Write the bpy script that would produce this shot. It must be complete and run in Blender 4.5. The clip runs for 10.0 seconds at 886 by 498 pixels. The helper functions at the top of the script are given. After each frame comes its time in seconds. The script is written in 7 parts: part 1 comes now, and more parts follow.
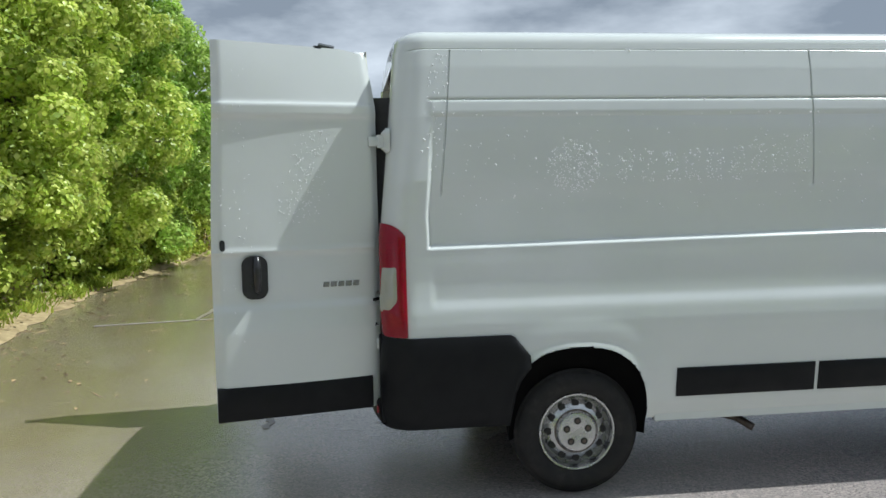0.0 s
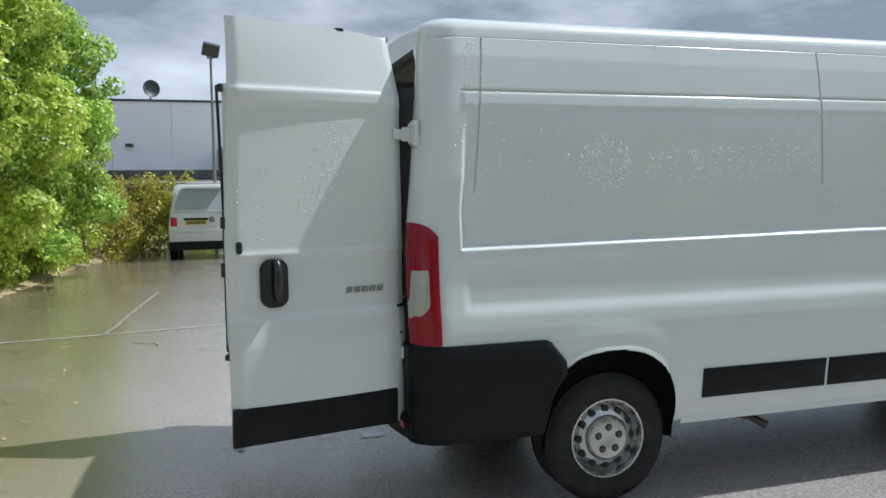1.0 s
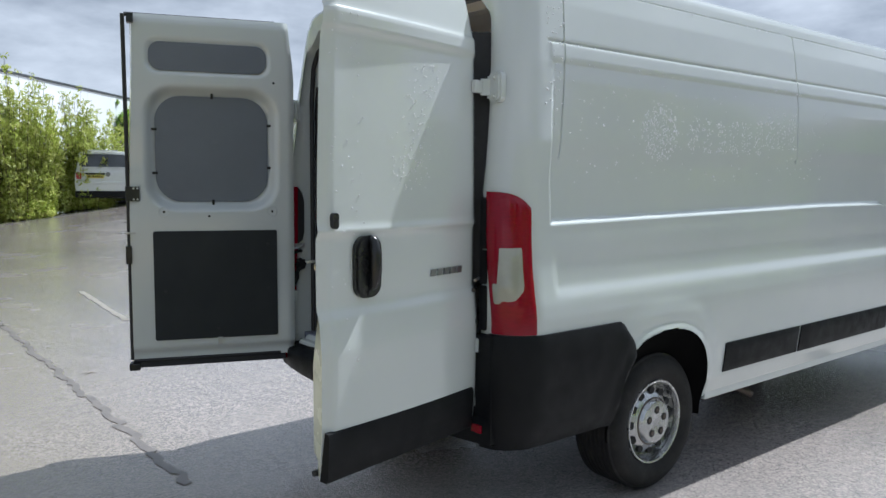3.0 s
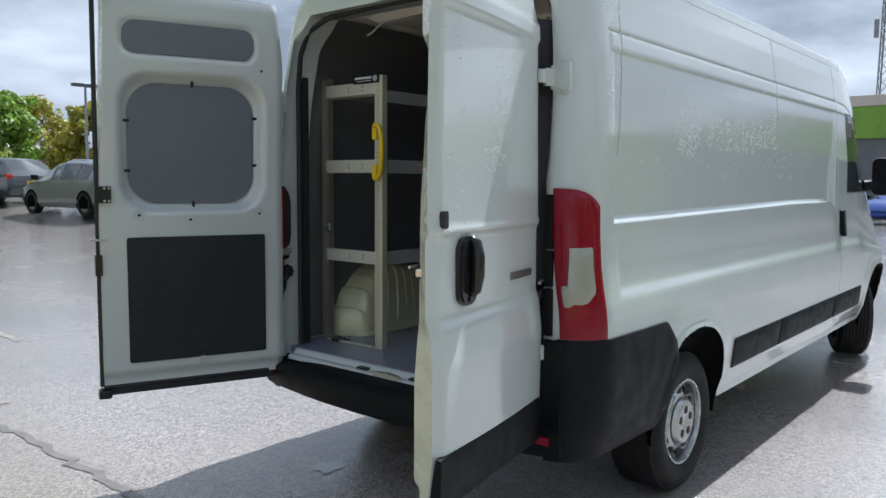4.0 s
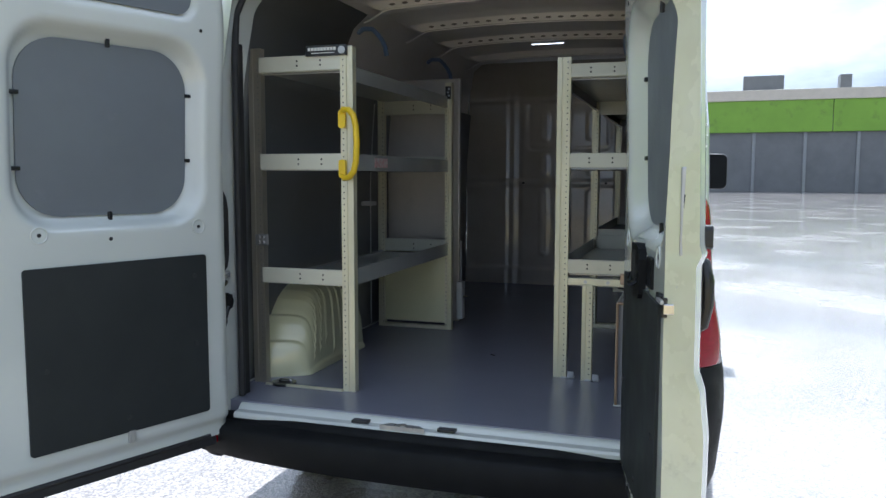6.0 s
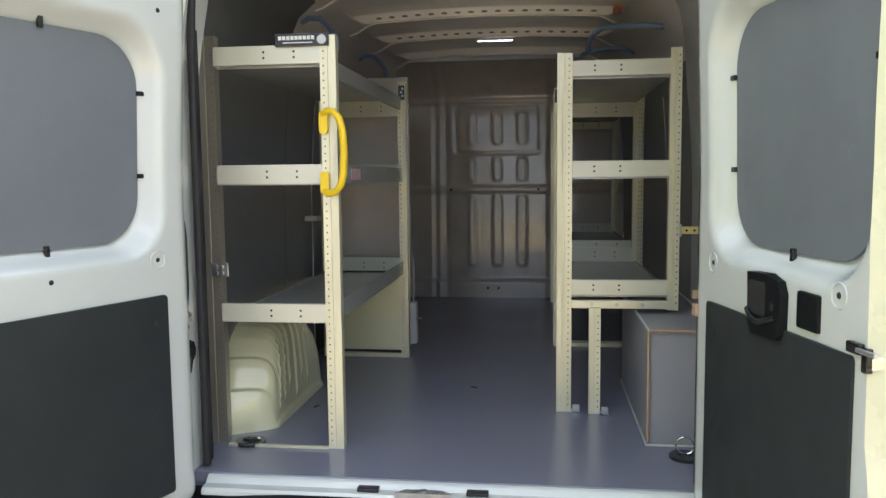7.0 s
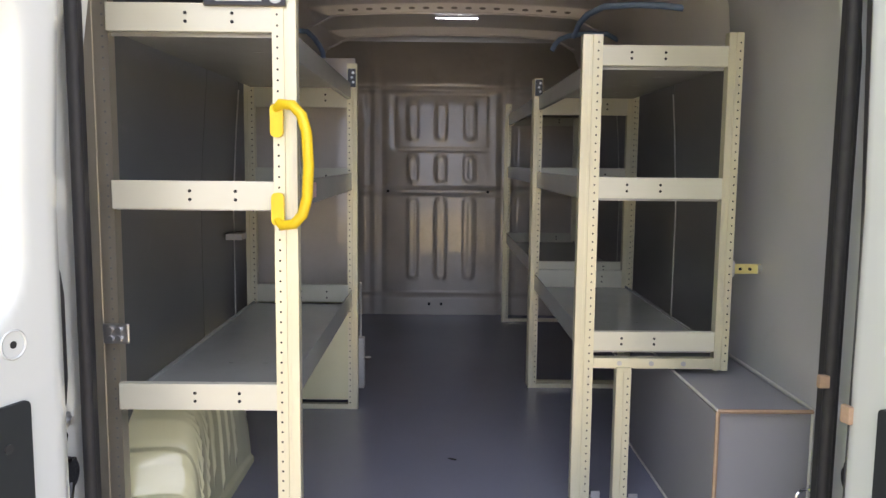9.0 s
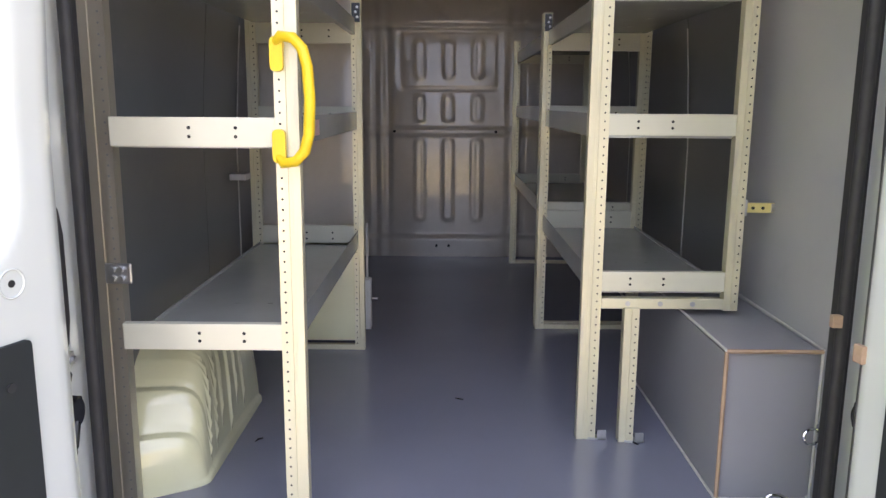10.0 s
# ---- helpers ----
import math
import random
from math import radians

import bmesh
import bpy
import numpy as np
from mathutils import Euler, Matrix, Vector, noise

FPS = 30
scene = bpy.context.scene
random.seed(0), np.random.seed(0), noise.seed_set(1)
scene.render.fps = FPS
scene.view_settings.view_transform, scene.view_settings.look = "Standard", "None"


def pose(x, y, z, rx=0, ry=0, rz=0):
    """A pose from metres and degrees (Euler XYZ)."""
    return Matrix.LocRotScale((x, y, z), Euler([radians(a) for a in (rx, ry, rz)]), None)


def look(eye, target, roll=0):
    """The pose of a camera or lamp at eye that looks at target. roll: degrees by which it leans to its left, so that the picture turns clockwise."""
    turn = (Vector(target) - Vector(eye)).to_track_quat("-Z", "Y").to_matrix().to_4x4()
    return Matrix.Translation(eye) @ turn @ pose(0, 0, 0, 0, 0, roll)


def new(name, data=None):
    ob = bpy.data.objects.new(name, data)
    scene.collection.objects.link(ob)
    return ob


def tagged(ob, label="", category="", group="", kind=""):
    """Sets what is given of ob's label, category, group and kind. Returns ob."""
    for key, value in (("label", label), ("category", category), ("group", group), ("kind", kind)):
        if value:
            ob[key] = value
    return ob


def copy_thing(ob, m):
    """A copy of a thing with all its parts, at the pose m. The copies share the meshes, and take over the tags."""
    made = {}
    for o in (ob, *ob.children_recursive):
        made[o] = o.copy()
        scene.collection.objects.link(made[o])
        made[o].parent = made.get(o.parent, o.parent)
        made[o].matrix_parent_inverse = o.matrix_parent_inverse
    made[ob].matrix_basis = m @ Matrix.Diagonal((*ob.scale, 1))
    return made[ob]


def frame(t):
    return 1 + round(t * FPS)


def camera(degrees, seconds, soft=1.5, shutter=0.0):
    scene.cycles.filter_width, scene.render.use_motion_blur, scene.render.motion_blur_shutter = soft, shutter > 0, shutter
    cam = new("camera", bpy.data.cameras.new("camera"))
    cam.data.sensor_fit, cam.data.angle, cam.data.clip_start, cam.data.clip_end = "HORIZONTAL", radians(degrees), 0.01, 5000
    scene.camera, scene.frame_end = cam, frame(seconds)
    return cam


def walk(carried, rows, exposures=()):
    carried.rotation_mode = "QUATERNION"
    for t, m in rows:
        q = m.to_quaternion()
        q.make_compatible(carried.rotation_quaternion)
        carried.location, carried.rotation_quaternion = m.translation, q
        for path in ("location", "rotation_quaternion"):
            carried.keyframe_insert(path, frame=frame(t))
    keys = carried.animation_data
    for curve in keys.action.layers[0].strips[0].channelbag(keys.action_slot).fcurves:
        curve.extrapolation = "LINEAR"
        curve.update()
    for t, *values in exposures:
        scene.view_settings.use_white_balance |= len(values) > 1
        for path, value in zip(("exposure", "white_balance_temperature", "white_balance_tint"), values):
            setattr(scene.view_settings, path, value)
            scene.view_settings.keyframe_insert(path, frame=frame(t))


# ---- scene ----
cam = camera(59.6, 10.0)
METRES, EYE, TILT, LEAN, TURN = 6.886, 1.68, 0.0, 0.0, -6.8
ROWS = [
    (0.0, 0.0, 0.0, 0.0, -0.09, -4.61, 1.06),
    (0.5, -0.0602, 0.0212, -0.0019, -5.16, -4.28, 1.07),
    (1.0, -0.115, 0.0484, -0.0058, -9.73, -4.21, 0.81),
    (1.5, -0.1692, 0.0847, -0.0066, -14.44, -4.47, 0.12),
    (2.0, -0.2285, 0.1248, -0.0105, -20.36, -4.66, -0.22),
    (2.5, -0.2746, 0.167, -0.0136, -26.29, -5.25, -0.53),
    (4.0, -0.3939, 0.3175, -0.0231, -43.14, -5.04, -0.37),
    (4.5, -0.4173, 0.3725, -0.0195, -48.26, -5.02, -0.94),
    (5.0, -0.4365, 0.4268, -0.0202, -53.53, -5.29, -1.19),
    (5.5, -0.4363, 0.4819, -0.0213, -59.3, -5.37, -0.81),
    (7.0, -0.3881, 0.6374, -0.014, -75.92, -5.35, 0.59),
    (7.5, -0.3611, 0.6701, -0.0099, -79.15, -4.95, 0.08),
    (8.0, -0.331, 0.6936, -0.0073, -81.78, -4.71, -0.08),
    (8.5, -0.3029, 0.7044, -0.0027, -83.27, -5.07, -0.07),
    (9.0, -0.2804, 0.7042, 0.0002, -83.49, -6.42, -0.57),
    (9.5, -0.2723, 0.7041, -0.0001, -83.05, -8.83, -0.51),
    (10.0, -0.275, 0.7039, -0.0021, -82.89, -10.64, -0.39),
]
EXPOSURES = [(0.0, 0.30, 5720, 5), (1.0, 0.30, 5580, 7), (2.5, 0.34, 5560, 8), (4.0, 0.48, 5530, 8), (5.0, 0.66, 5400, 8), (5.7, 0.94, 5280, 8), (7.0, 2.18, 6000, 10), (8.0, 2.46, 6300, 15), (10.0, 2.80, 5950, 20)]
walk(cam, [(t, pose(-0.2, -4.935, EYE, TILT, LEAN, TURN) @ pose(METRES * x, METRES * y, METRES * z, 90 + pitch, roll, yaw)) for t, x, y, z, yaw, pitch, roll in ROWS], EXPOSURES)

# ---- sky and sun ----
SUN_AZ, SUN_EL = 3.0, 54.0
world = bpy.data.worlds.new("sky")
scene.world = world
world.use_nodes = True
wn, wl = world.node_tree.nodes, world.node_tree.links
for n_ in list(wn):
    wn.remove(n_)
w_out, w_bg = wn.new("ShaderNodeOutputWorld"), wn.new("ShaderNodeBackground")
w_sky = wn.new("ShaderNodeTexSky")
w_sky.sky_type, w_sky.sun_disc = "NISHITA", False
w_sky.sun_elevation, w_sky.sun_rotation = radians(SUN_EL), radians(90 - SUN_AZ)
w_tc, w_map, w_noise, w_ramp, w_scale, w_mix = (wn.new(k) for k in ("ShaderNodeTexCoord", "ShaderNodeMapping", "ShaderNodeTexNoise", "ShaderNodeValToRGB", "ShaderNodeMixRGB", "ShaderNodeMixRGB"))
w_map.inputs["Scale"].default_value = (1.6, 1.6, 4.5)
w_map.inputs["Location"].default_value = (2.4, 0.9, 0.3)
w_noise.inputs["Scale"].default_value, w_noise.inputs["Detail"].default_value, w_noise.inputs["Roughness"].default_value = 1.7, 9.0, 0.55
for e_, (p_, c_) in zip((w_ramp.color_ramp.elements[0], w_ramp.color_ramp.elements[1]), ((0.40, (0.31, 0.335, 0.375, 1)), (0.70, (0.97, 0.975, 0.99, 1)))):
    e_.position, e_.color = p_, c_
w_scale.blend_type, w_mix.blend_type = "MULTIPLY", "MIX"
w_scale.inputs[0].default_value, w_scale.inputs[2].default_value = 1.0, (0.09, 0.09, 0.09, 1)
w_mix.inputs[0].default_value = 0.97
wl.new(w_tc.outputs["Generated"], w_map.inputs["Vector"])
wl.new(w_map.outputs[0], w_noise.inputs["Vector"])
wl.new(w_noise.outputs["Fac"], w_ramp.inputs[0])
wl.new(w_sky.outputs[0], w_scale.inputs[1])
wl.new(w_scale.outputs[0], w_mix.inputs[1])
wl.new(w_ramp.outputs[0], w_mix.inputs[2])
wl.new(w_mix.outputs[0], w_bg.inputs[0])
wl.new(w_bg.outputs[0], w_out.inputs[0])
w_bg.inputs[1].default_value = 0.77

sun_data = bpy.data.lights.new("sun", "SUN")
sun_data.energy, sun_data.angle, sun_data.color = 4.5, radians(0.6), (1.0, 0.95, 0.86)
sun = new("sun", sun_data)
sun.matrix_world = look((math.cos(radians(SUN_AZ)) * math.cos(radians(SUN_EL)) * 60, math.sin(radians(SUN_AZ)) * math.cos(radians(SUN_EL)) * 60, math.sin(radians(SUN_EL)) * 60), (0, 0, 0))


# ---- materials ----
def material(name, color, rough=0.5, metal=0.0, second=None, scale=4.0, grain=0.0, grain_scale=300.0, rough_var=0.0, coat=0.0, spec=0.5, dirt=None, dirt_scale=2.0, dirt_lo=0.55, dirt_hi=0.75, vary=0.0, stretch=(1, 1, 1)):
    """A surface with colour drift at a large scale, grain relief at a fine one and an optional layer of dirt."""
    m = bpy.data.materials.new(name)
    m.use_nodes = True
    nt = m.node_tree
    b = nt.nodes["Principled BSDF"]
    nn, ll = nt.nodes.new, nt.links.new
    b.inputs["Base Color"].default_value = (*color, 1)
    b.inputs["Roughness"].default_value, b.inputs["Metallic"].default_value = rough, metal
    b.inputs["Specular IOR Level"].default_value = spec
    b.inputs["Coat Weight"].default_value, b.inputs["Coat Roughness"].default_value = coat, 0.06
    tc = nn("ShaderNodeTexCoord")
    mp = nn("ShaderNodeMapping")
    mp.inputs["Scale"].default_value = stretch
    ll(tc.outputs["Object"], mp.inputs["Vector"])
    out = None
    if second:
        a = nn("ShaderNodeTexNoise")
        a.inputs["Scale"].default_value, a.inputs["Detail"].default_value, a.inputs["Roughness"].default_value = scale, 8.0, 0.62
        ll(mp.outputs[0], a.inputs["Vector"])
        r = nn("ShaderNodeMapRange")
        r.inputs["From Min"].default_value, r.inputs["From Max"].default_value = 0.3, 0.7
        ll(a.outputs["Fac"], r.inputs[0])
        mx = nn("ShaderNodeMixRGB")
        mx.inputs[1].default_value, mx.inputs[2].default_value = (*color, 1), (*second, 1)
        ll(r.outputs[0], mx.inputs[0])
        out = mx.outputs[0]
    if dirt:
        d = nn("ShaderNodeTexNoise")
        d.inputs["Scale"].default_value, d.inputs["Detail"].default_value, d.inputs["Roughness"].default_value = dirt_scale, 10.0, 0.7
        ll(mp.outputs[0], d.inputs["Vector"])
        r = nn("ShaderNodeMapRange")
        r.inputs["From Min"].default_value, r.inputs["From Max"].default_value = dirt_lo, dirt_hi
        ll(d.outputs["Fac"], r.inputs[0])
        mx = nn("ShaderNodeMixRGB")
        mx.inputs[1].default_value, mx.inputs[2].default_value = (*color, 1), (*dirt, 1)
        if out:
            ll(out, mx.inputs[1])
        ll(r.outputs[0], mx.inputs[0])
        out = mx.outputs[0]
    if vary:
        oi = nn("ShaderNodeObjectInfo")
        hs = nn("ShaderNodeHueSaturation")
        r = nn("ShaderNodeMapRange")
        r.inputs["To Min"].default_value, r.inputs["To Max"].default_value = 1 - vary, 1 + vary
        ll(oi.outputs["Random"], r.inputs[0])
        ll(r.outputs[0], hs.inputs["Value"])
        hs.inputs["Color"].default_value = (*color, 1)
        if out:
            ll(out, hs.inputs["Color"])
        out = hs.outputs[0]
    if out:
        ll(out, b.inputs["Base Color"])
    if rough_var:
        a = nn("ShaderNodeTexNoise")
        a.inputs["Scale"].default_value, a.inputs["Detail"].default_value = scale * 2.3, 8.0
        ll(mp.outputs[0], a.inputs["Vector"])
        r = nn("ShaderNodeMapRange")
        r.inputs["From Min"].default_value, r.inputs["From Max"].default_value = 0.3, 0.7
        r.inputs["To Min"].default_value, r.inputs["To Max"].default_value = max(0.02, rough - rough_var), rough + rough_var
        ll(a.outputs["Fac"], r.inputs[0])
        ll(r.outputs[0], b.inputs["Roughness"])
    if grain:
        g = nn("ShaderNodeTexNoise")
        g.inputs["Scale"].default_value, g.inputs["Detail"].default_value = grain_scale, 4.0
        ll(mp.outputs[0], g.inputs["Vector"])
        bp = nn("ShaderNodeBump")
        bp.inputs["Strength"].default_value, bp.inputs["Distance"].default_value = grain, 0.002
        ll(g.outputs["Fac"], bp.inputs["Height"])
        ll(bp.outputs[0], b.inputs["Normal"])
    return m


def glass_material(name, tint, rough=0.02, alpha=0.35):
    m = material(name, tint, rough, spec=0.6)
    b = m.node_tree.nodes["Principled BSDF"]
    b.inputs["Transmission Weight"].default_value = alpha
    b.inputs["IOR"].default_value = 1.45
    return m


PAINT = material("white_paint", (0.635, 0.665, 0.65), 0.22, second=(0.60, 0.635, 0.62), scale=1.4, coat=1.0, rough_var=0.05, dirt=(0.56, 0.57, 0.53), dirt_scale=1.1, dirt_lo=0.6, dirt_hi=0.95)
PAINT_IN = material("cream_primer_paint", (0.72, 0.72, 0.56), 0.26, second=(0.66, 0.65, 0.49), scale=6.0, rough_var=0.08, coat=0.6, dirt=(0.40, 0.37, 0.28), dirt_scale=5.0, dirt_lo=0.62, dirt_hi=0.85)
PLASTIC = material("black_plastic", (0.005, 0.0055, 0.007), 0.55, second=(0.008, 0.009, 0.010), scale=5.0, grain=0.25, grain_scale=900.0, rough_var=0.1, spec=0.2)
GLOSS_BLACK = material("glossy_black_plastic", (0.012, 0.013, 0.015), 0.22, second=(0.02, 0.02, 0.02), scale=20.0, grain=0.05)
RUBBER = material("tyre_rubber", (0.010, 0.010, 0.011), 0.7, second=(0.02, 0.019, 0.018), scale=14.0, grain=0.4, grain_scale=500.0, dirt=(0.035, 0.032, 0.03), dirt_scale=7.0, spec=0.3)
SEAL = material("seal_rubber", (0.018, 0.018, 0.021), 0.6, second=(0.028, 0.028, 0.03), scale=30.0, grain=0.2)
STEEL_WHEEL = material("silver_wheel_paint", (0.54, 0.55, 0.55), 0.24, metal=0.85, second=(0.42, 0.42, 0.42), scale=6.0, rough_var=0.1, dirt=(0.5, 0.48, 0.45), dirt_scale=9.0, dirt_lo=0.6, dirt_hi=0.9)
RUST = material("rusty_bolt_steel", (0.16, 0.14, 0.12), 0.55, metal=0.6, second=(0.09, 0.06, 0.045), scale=60.0, grain=0.3)
ARCH_CREAM = material("glossy_cream_arch_paint", (0.76, 0.75, 0.49), 0.14, second=(0.70, 0.69, 0.44), scale=3.0, coat=1.0, rough_var=0.05)
# darker copy of the upright metal, its dark reflection put into the colour
POST_DARKENED = material("post_with_dark_reflection", (0.58, 0.54, 0.45), 0.3, metal=0.75, second=(0.50, 0.47, 0.39), scale=7.0, stretch=(1, 1, 0.15))
ZINC = material("galvanised_steel", (0.60, 0.60, 0.60), 0.38, metal=0.9, second=(0.45, 0.46, 0.47), scale=18.0, rough_var=0.12, stretch=(1, 1, 0.3))
ALU = material("anodised_aluminium", (0.74, 0.71, 0.53), 0.42, metal=0.45, second=(0.68, 0.65, 0.47), scale=7.0, rough_var=0.12, stretch=(1, 1, 0.15), dirt=(0.5, 0.48, 0.42), dirt_scale=12.0)
BEAM = material("cream_coated_beam_steel", (0.66, 0.655, 0.545), 0.30, metal=0.15, second=(0.62, 0.615, 0.505), scale=5.0, grain=0.04, grain_scale=200.0, dirt=(0.52, 0.51, 0.44), dirt_scale=6.0, dirt_lo=0.6, dirt_hi=0.95)
SHEET = material("pale_coated_shelf_steel", (0.50, 0.515, 0.50), 0.24, metal=0.25, second=(0.46, 0.475, 0.46), scale=6.0, grain=0.04, grain_scale=200.0, dirt=(0.40, 0.40, 0.38), dirt_scale=2.0, dirt_lo=0.5, dirt_hi=1.0)
RED_LENS = material("red_lamp_lens", (0.27, 0.0015, 0.016), 0.10, second=(0.20, 0.001, 0.012), scale=30.0, coat=0.05, spec=0.35, stretch=(1, 1, 6))
CLEAR_LENS = material("clear_lamp_lens", (0.40, 0.40, 0.33), 0.08, second=(0.31, 0.31, 0.25), scale=5.0, coat=0.9)
GREY_PLY = material("grey_coated_board", (0.17, 0.19, 0.215), 0.5, second=(0.145, 0.16, 0.185), scale=2.5, grain=0.12, grain_scale=700.0, rough_var=0.08, dirt=(0.22, 0.23, 0.25), dirt_scale=6.0, dirt_lo=0.62, dirt_hi=0.9)
DARK_PLY = material("dark_lining_board", (0.022, 0.026, 0.028), 0.58, second=(0.030, 0.034, 0.036), scale=3.0, grain=0.18, grain_scale=600.0, rough_var=0.08, spec=0.3, dirt=(0.05, 0.052, 0.055), dirt_scale=8.0, dirt_lo=0.66, dirt_hi=0.95)
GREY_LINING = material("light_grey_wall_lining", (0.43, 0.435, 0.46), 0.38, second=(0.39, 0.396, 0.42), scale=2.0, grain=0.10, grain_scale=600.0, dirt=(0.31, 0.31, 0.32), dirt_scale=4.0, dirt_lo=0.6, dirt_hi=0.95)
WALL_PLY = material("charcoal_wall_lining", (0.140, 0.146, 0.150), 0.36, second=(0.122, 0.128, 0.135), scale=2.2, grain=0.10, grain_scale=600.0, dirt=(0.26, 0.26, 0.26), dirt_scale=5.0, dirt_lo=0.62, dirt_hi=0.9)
BOX_PLY = material("grey_box_board", (0.30, 0.302, 0.33), 0.4, second=(0.27, 0.272, 0.298), scale=2.2, grain=0.12, grain_scale=600.0, dirt=(0.30, 0.30, 0.30), dirt_scale=5.0, dirt_lo=0.62, dirt_hi=0.9)
VINYL = material("blue_grey_vinyl_floor", (0.215, 0.225, 0.293), 0.27, second=(0.197, 0.207, 0.272), scale=2.0, spec=0.7, grain=0.06, grain_scale=420.0)
BULK = material("taupe_painted_bulkhead", (0.68, 0.63, 0.56), 0.2, second=(0.55, 0.51, 0.45), scale=2.0, coat=0.9, dirt=(0.45, 0.41, 0.36), dirt_scale=3.0, dirt_lo=0.55, dirt_hi=0.9)
CEIL = material("grey_painted_roof_skin", (0.90, 0.87, 0.85), 0.28, second=(0.84, 0.80, 0.78), scale=2.0, dirt=(0.72, 0.68, 0.65), dirt_scale=3.0, dirt_lo=0.58, dirt_hi=0.9)
# grey for the shade inside the holes of the roof bows
BOW_SHADE = material("shaded_bow_hole", (0.22, 0.205, 0.20), 0.6, second=(0.17, 0.16, 0.155), scale=30.0)
COPPER = material("copper_fitting", (0.72, 0.38, 0.22), 0.25, metal=0.9, second=(0.6, 0.3, 0.16), scale=40.0)
WIRE_BLUE = material("blue_loom_sleeve", (0.28, 0.40, 0.64), 0.5, second=(0.22, 0.33, 0.56), scale=40.0)
EDGE_TAN = material("bare_board_edge", (0.45, 0.32, 0.22), 0.6, second=(0.35, 0.24, 0.16), scale=40.0, grain=0.2)
SEALANT = material("white_sealant_bead", (0.62, 0.62, 0.60), 0.45, second=(0.5, 0.5, 0.48), scale=30.0)
YELLOW = material("yellow_plastic", (0.84, 0.60, 0.012), 0.36, second=(0.78, 0.54, 0.01), scale=20.0, grain=0.1, grain_scale=600.0)
WHITE_PLASTIC = material("white_plastic", (0.72, 0.73, 0.71), 0.4, second=(0.66, 0.66, 0.64), scale=15.0)
DARK_HOLE = material("dark_hole", (0.012, 0.012, 0.012), 0.8, second=(0.02, 0.02, 0.02), scale=50.0)
CHROME = material("chrome", (0.75, 0.76, 0.78), 0.12, metal=1.0, second=(0.6, 0.6, 0.62), scale=20.0)
BADGE = material("badge_grey_metal", (0.20, 0.21, 0.22), 0.25, metal=0.7, second=(0.3, 0.3, 0.3), scale=60.0)
UNDER = material("underbody_black", (0.003, 0.003, 0.0035), 0.9, second=(0.005, 0.005, 0.005), scale=6.0, grain=0.3, spec=0.03)
TINT = glass_material("tinted_glass", (0.10, 0.12, 0.13), alpha=0.6)
# nearly opaque white: the sky sparkle of the drops is put into their colour
DROP = glass_material("water", (0.97, 0.98, 1.0), rough=0.03, alpha=0.12)
DROP.node_tree.nodes["Principled BSDF"].inputs["Coat Weight"].default_value = 1.0


# ---- mesh helpers ----
def part(name, bm, mat, parent=None, label="", smooth=None):
    """Links a bmesh as one mesh object under a thing or a part."""
    me = bpy.data.meshes.new(name)
    bm.normal_update()
    if smooth is not None:
        for f in bm.faces:
            f.smooth = True
        for e in bm.edges:
            if len(e.link_faces) == 2 and e.calc_face_angle(0) > radians(smooth):
                e.smooth = False
    bm.to_mesh(me)
    bm.free()
    for k in (mat if isinstance(mat, (list, tuple)) else [mat]):
        me.materials.append(k)
    ob = new(name, me)
    if parent:
        ob.parent = parent
    if label:
        ob["label"] = label
    return ob


def raw(name, verts, faces, mat, parent=None, label="", smooth=False, indices=None):
    """Links plain arrays of vertices and faces as one mesh object."""
    me = bpy.data.meshes.new(name)
    me.from_pydata([tuple(v) for v in verts], [], [tuple(f) for f in faces])
    for k in (mat if isinstance(mat, (list, tuple)) else [mat]):
        me.materials.append(k)
    if smooth:
        me.polygons.foreach_set("use_smooth", [True] * len(me.polygons))
    if indices is not None:
        me.polygons.foreach_set("material_index", indices)
    ob = new(name, me)
    if parent:
        ob.parent = parent
    if label:
        ob["label"] = label
    return ob


def thing(name, m, label, category, group="", kind=""):
    ob = new(name)
    ob.empty_display_size = 0.1
    ob.matrix_world = m
    return tagged(ob, label, category, group, kind)


def add_box(bm, x0, y0, z0, x1, y1, z1, bevel=0.0, m=None):
    made = bmesh.ops.create_cube(bm, size=1.0)["verts"]
    for v in made:
        v.co = Vector((x0 + (v.co.x + 0.5) * (x1 - x0), y0 + (v.co.y + 0.5) * (y1 - y0), z0 + (v.co.z + 0.5) * (z1 - z0)))
    if bevel:
        edges = list({e for v in made for e in v.link_edges})
        r = bmesh.ops.bevel(bm, geom=edges, offset=bevel, segments=2, affect="EDGES", profile=0.6)
        made = list({v for f in r["faces"] for v in f.verts} | {v for v in made if v.is_valid})
    if m is not None:
        for v in made:
            v.co = m @ v.co
    return made


def box_part(name, a, b, mat, parent, bevel=0.003, label="", m=None):
    bm = bmesh.new()
    add_box(bm, *a, *b, bevel=bevel, m=m)
    return part(name, bm, mat, parent, label)


def add_cyl(bm, p, q, r, seg=16, r2=None, cap=True):
    p, q = Vector(p), Vector(q)
    d = q - p
    m = Matrix.Translation((p + q) / 2) @ d.to_track_quat("Z", "Y").to_matrix().to_4x4()
    return bmesh.ops.create_cone(bm, cap_ends=cap, segments=seg, radius1=r, radius2=r if r2 is None else r2, depth=d.length, matrix=m)["verts"]


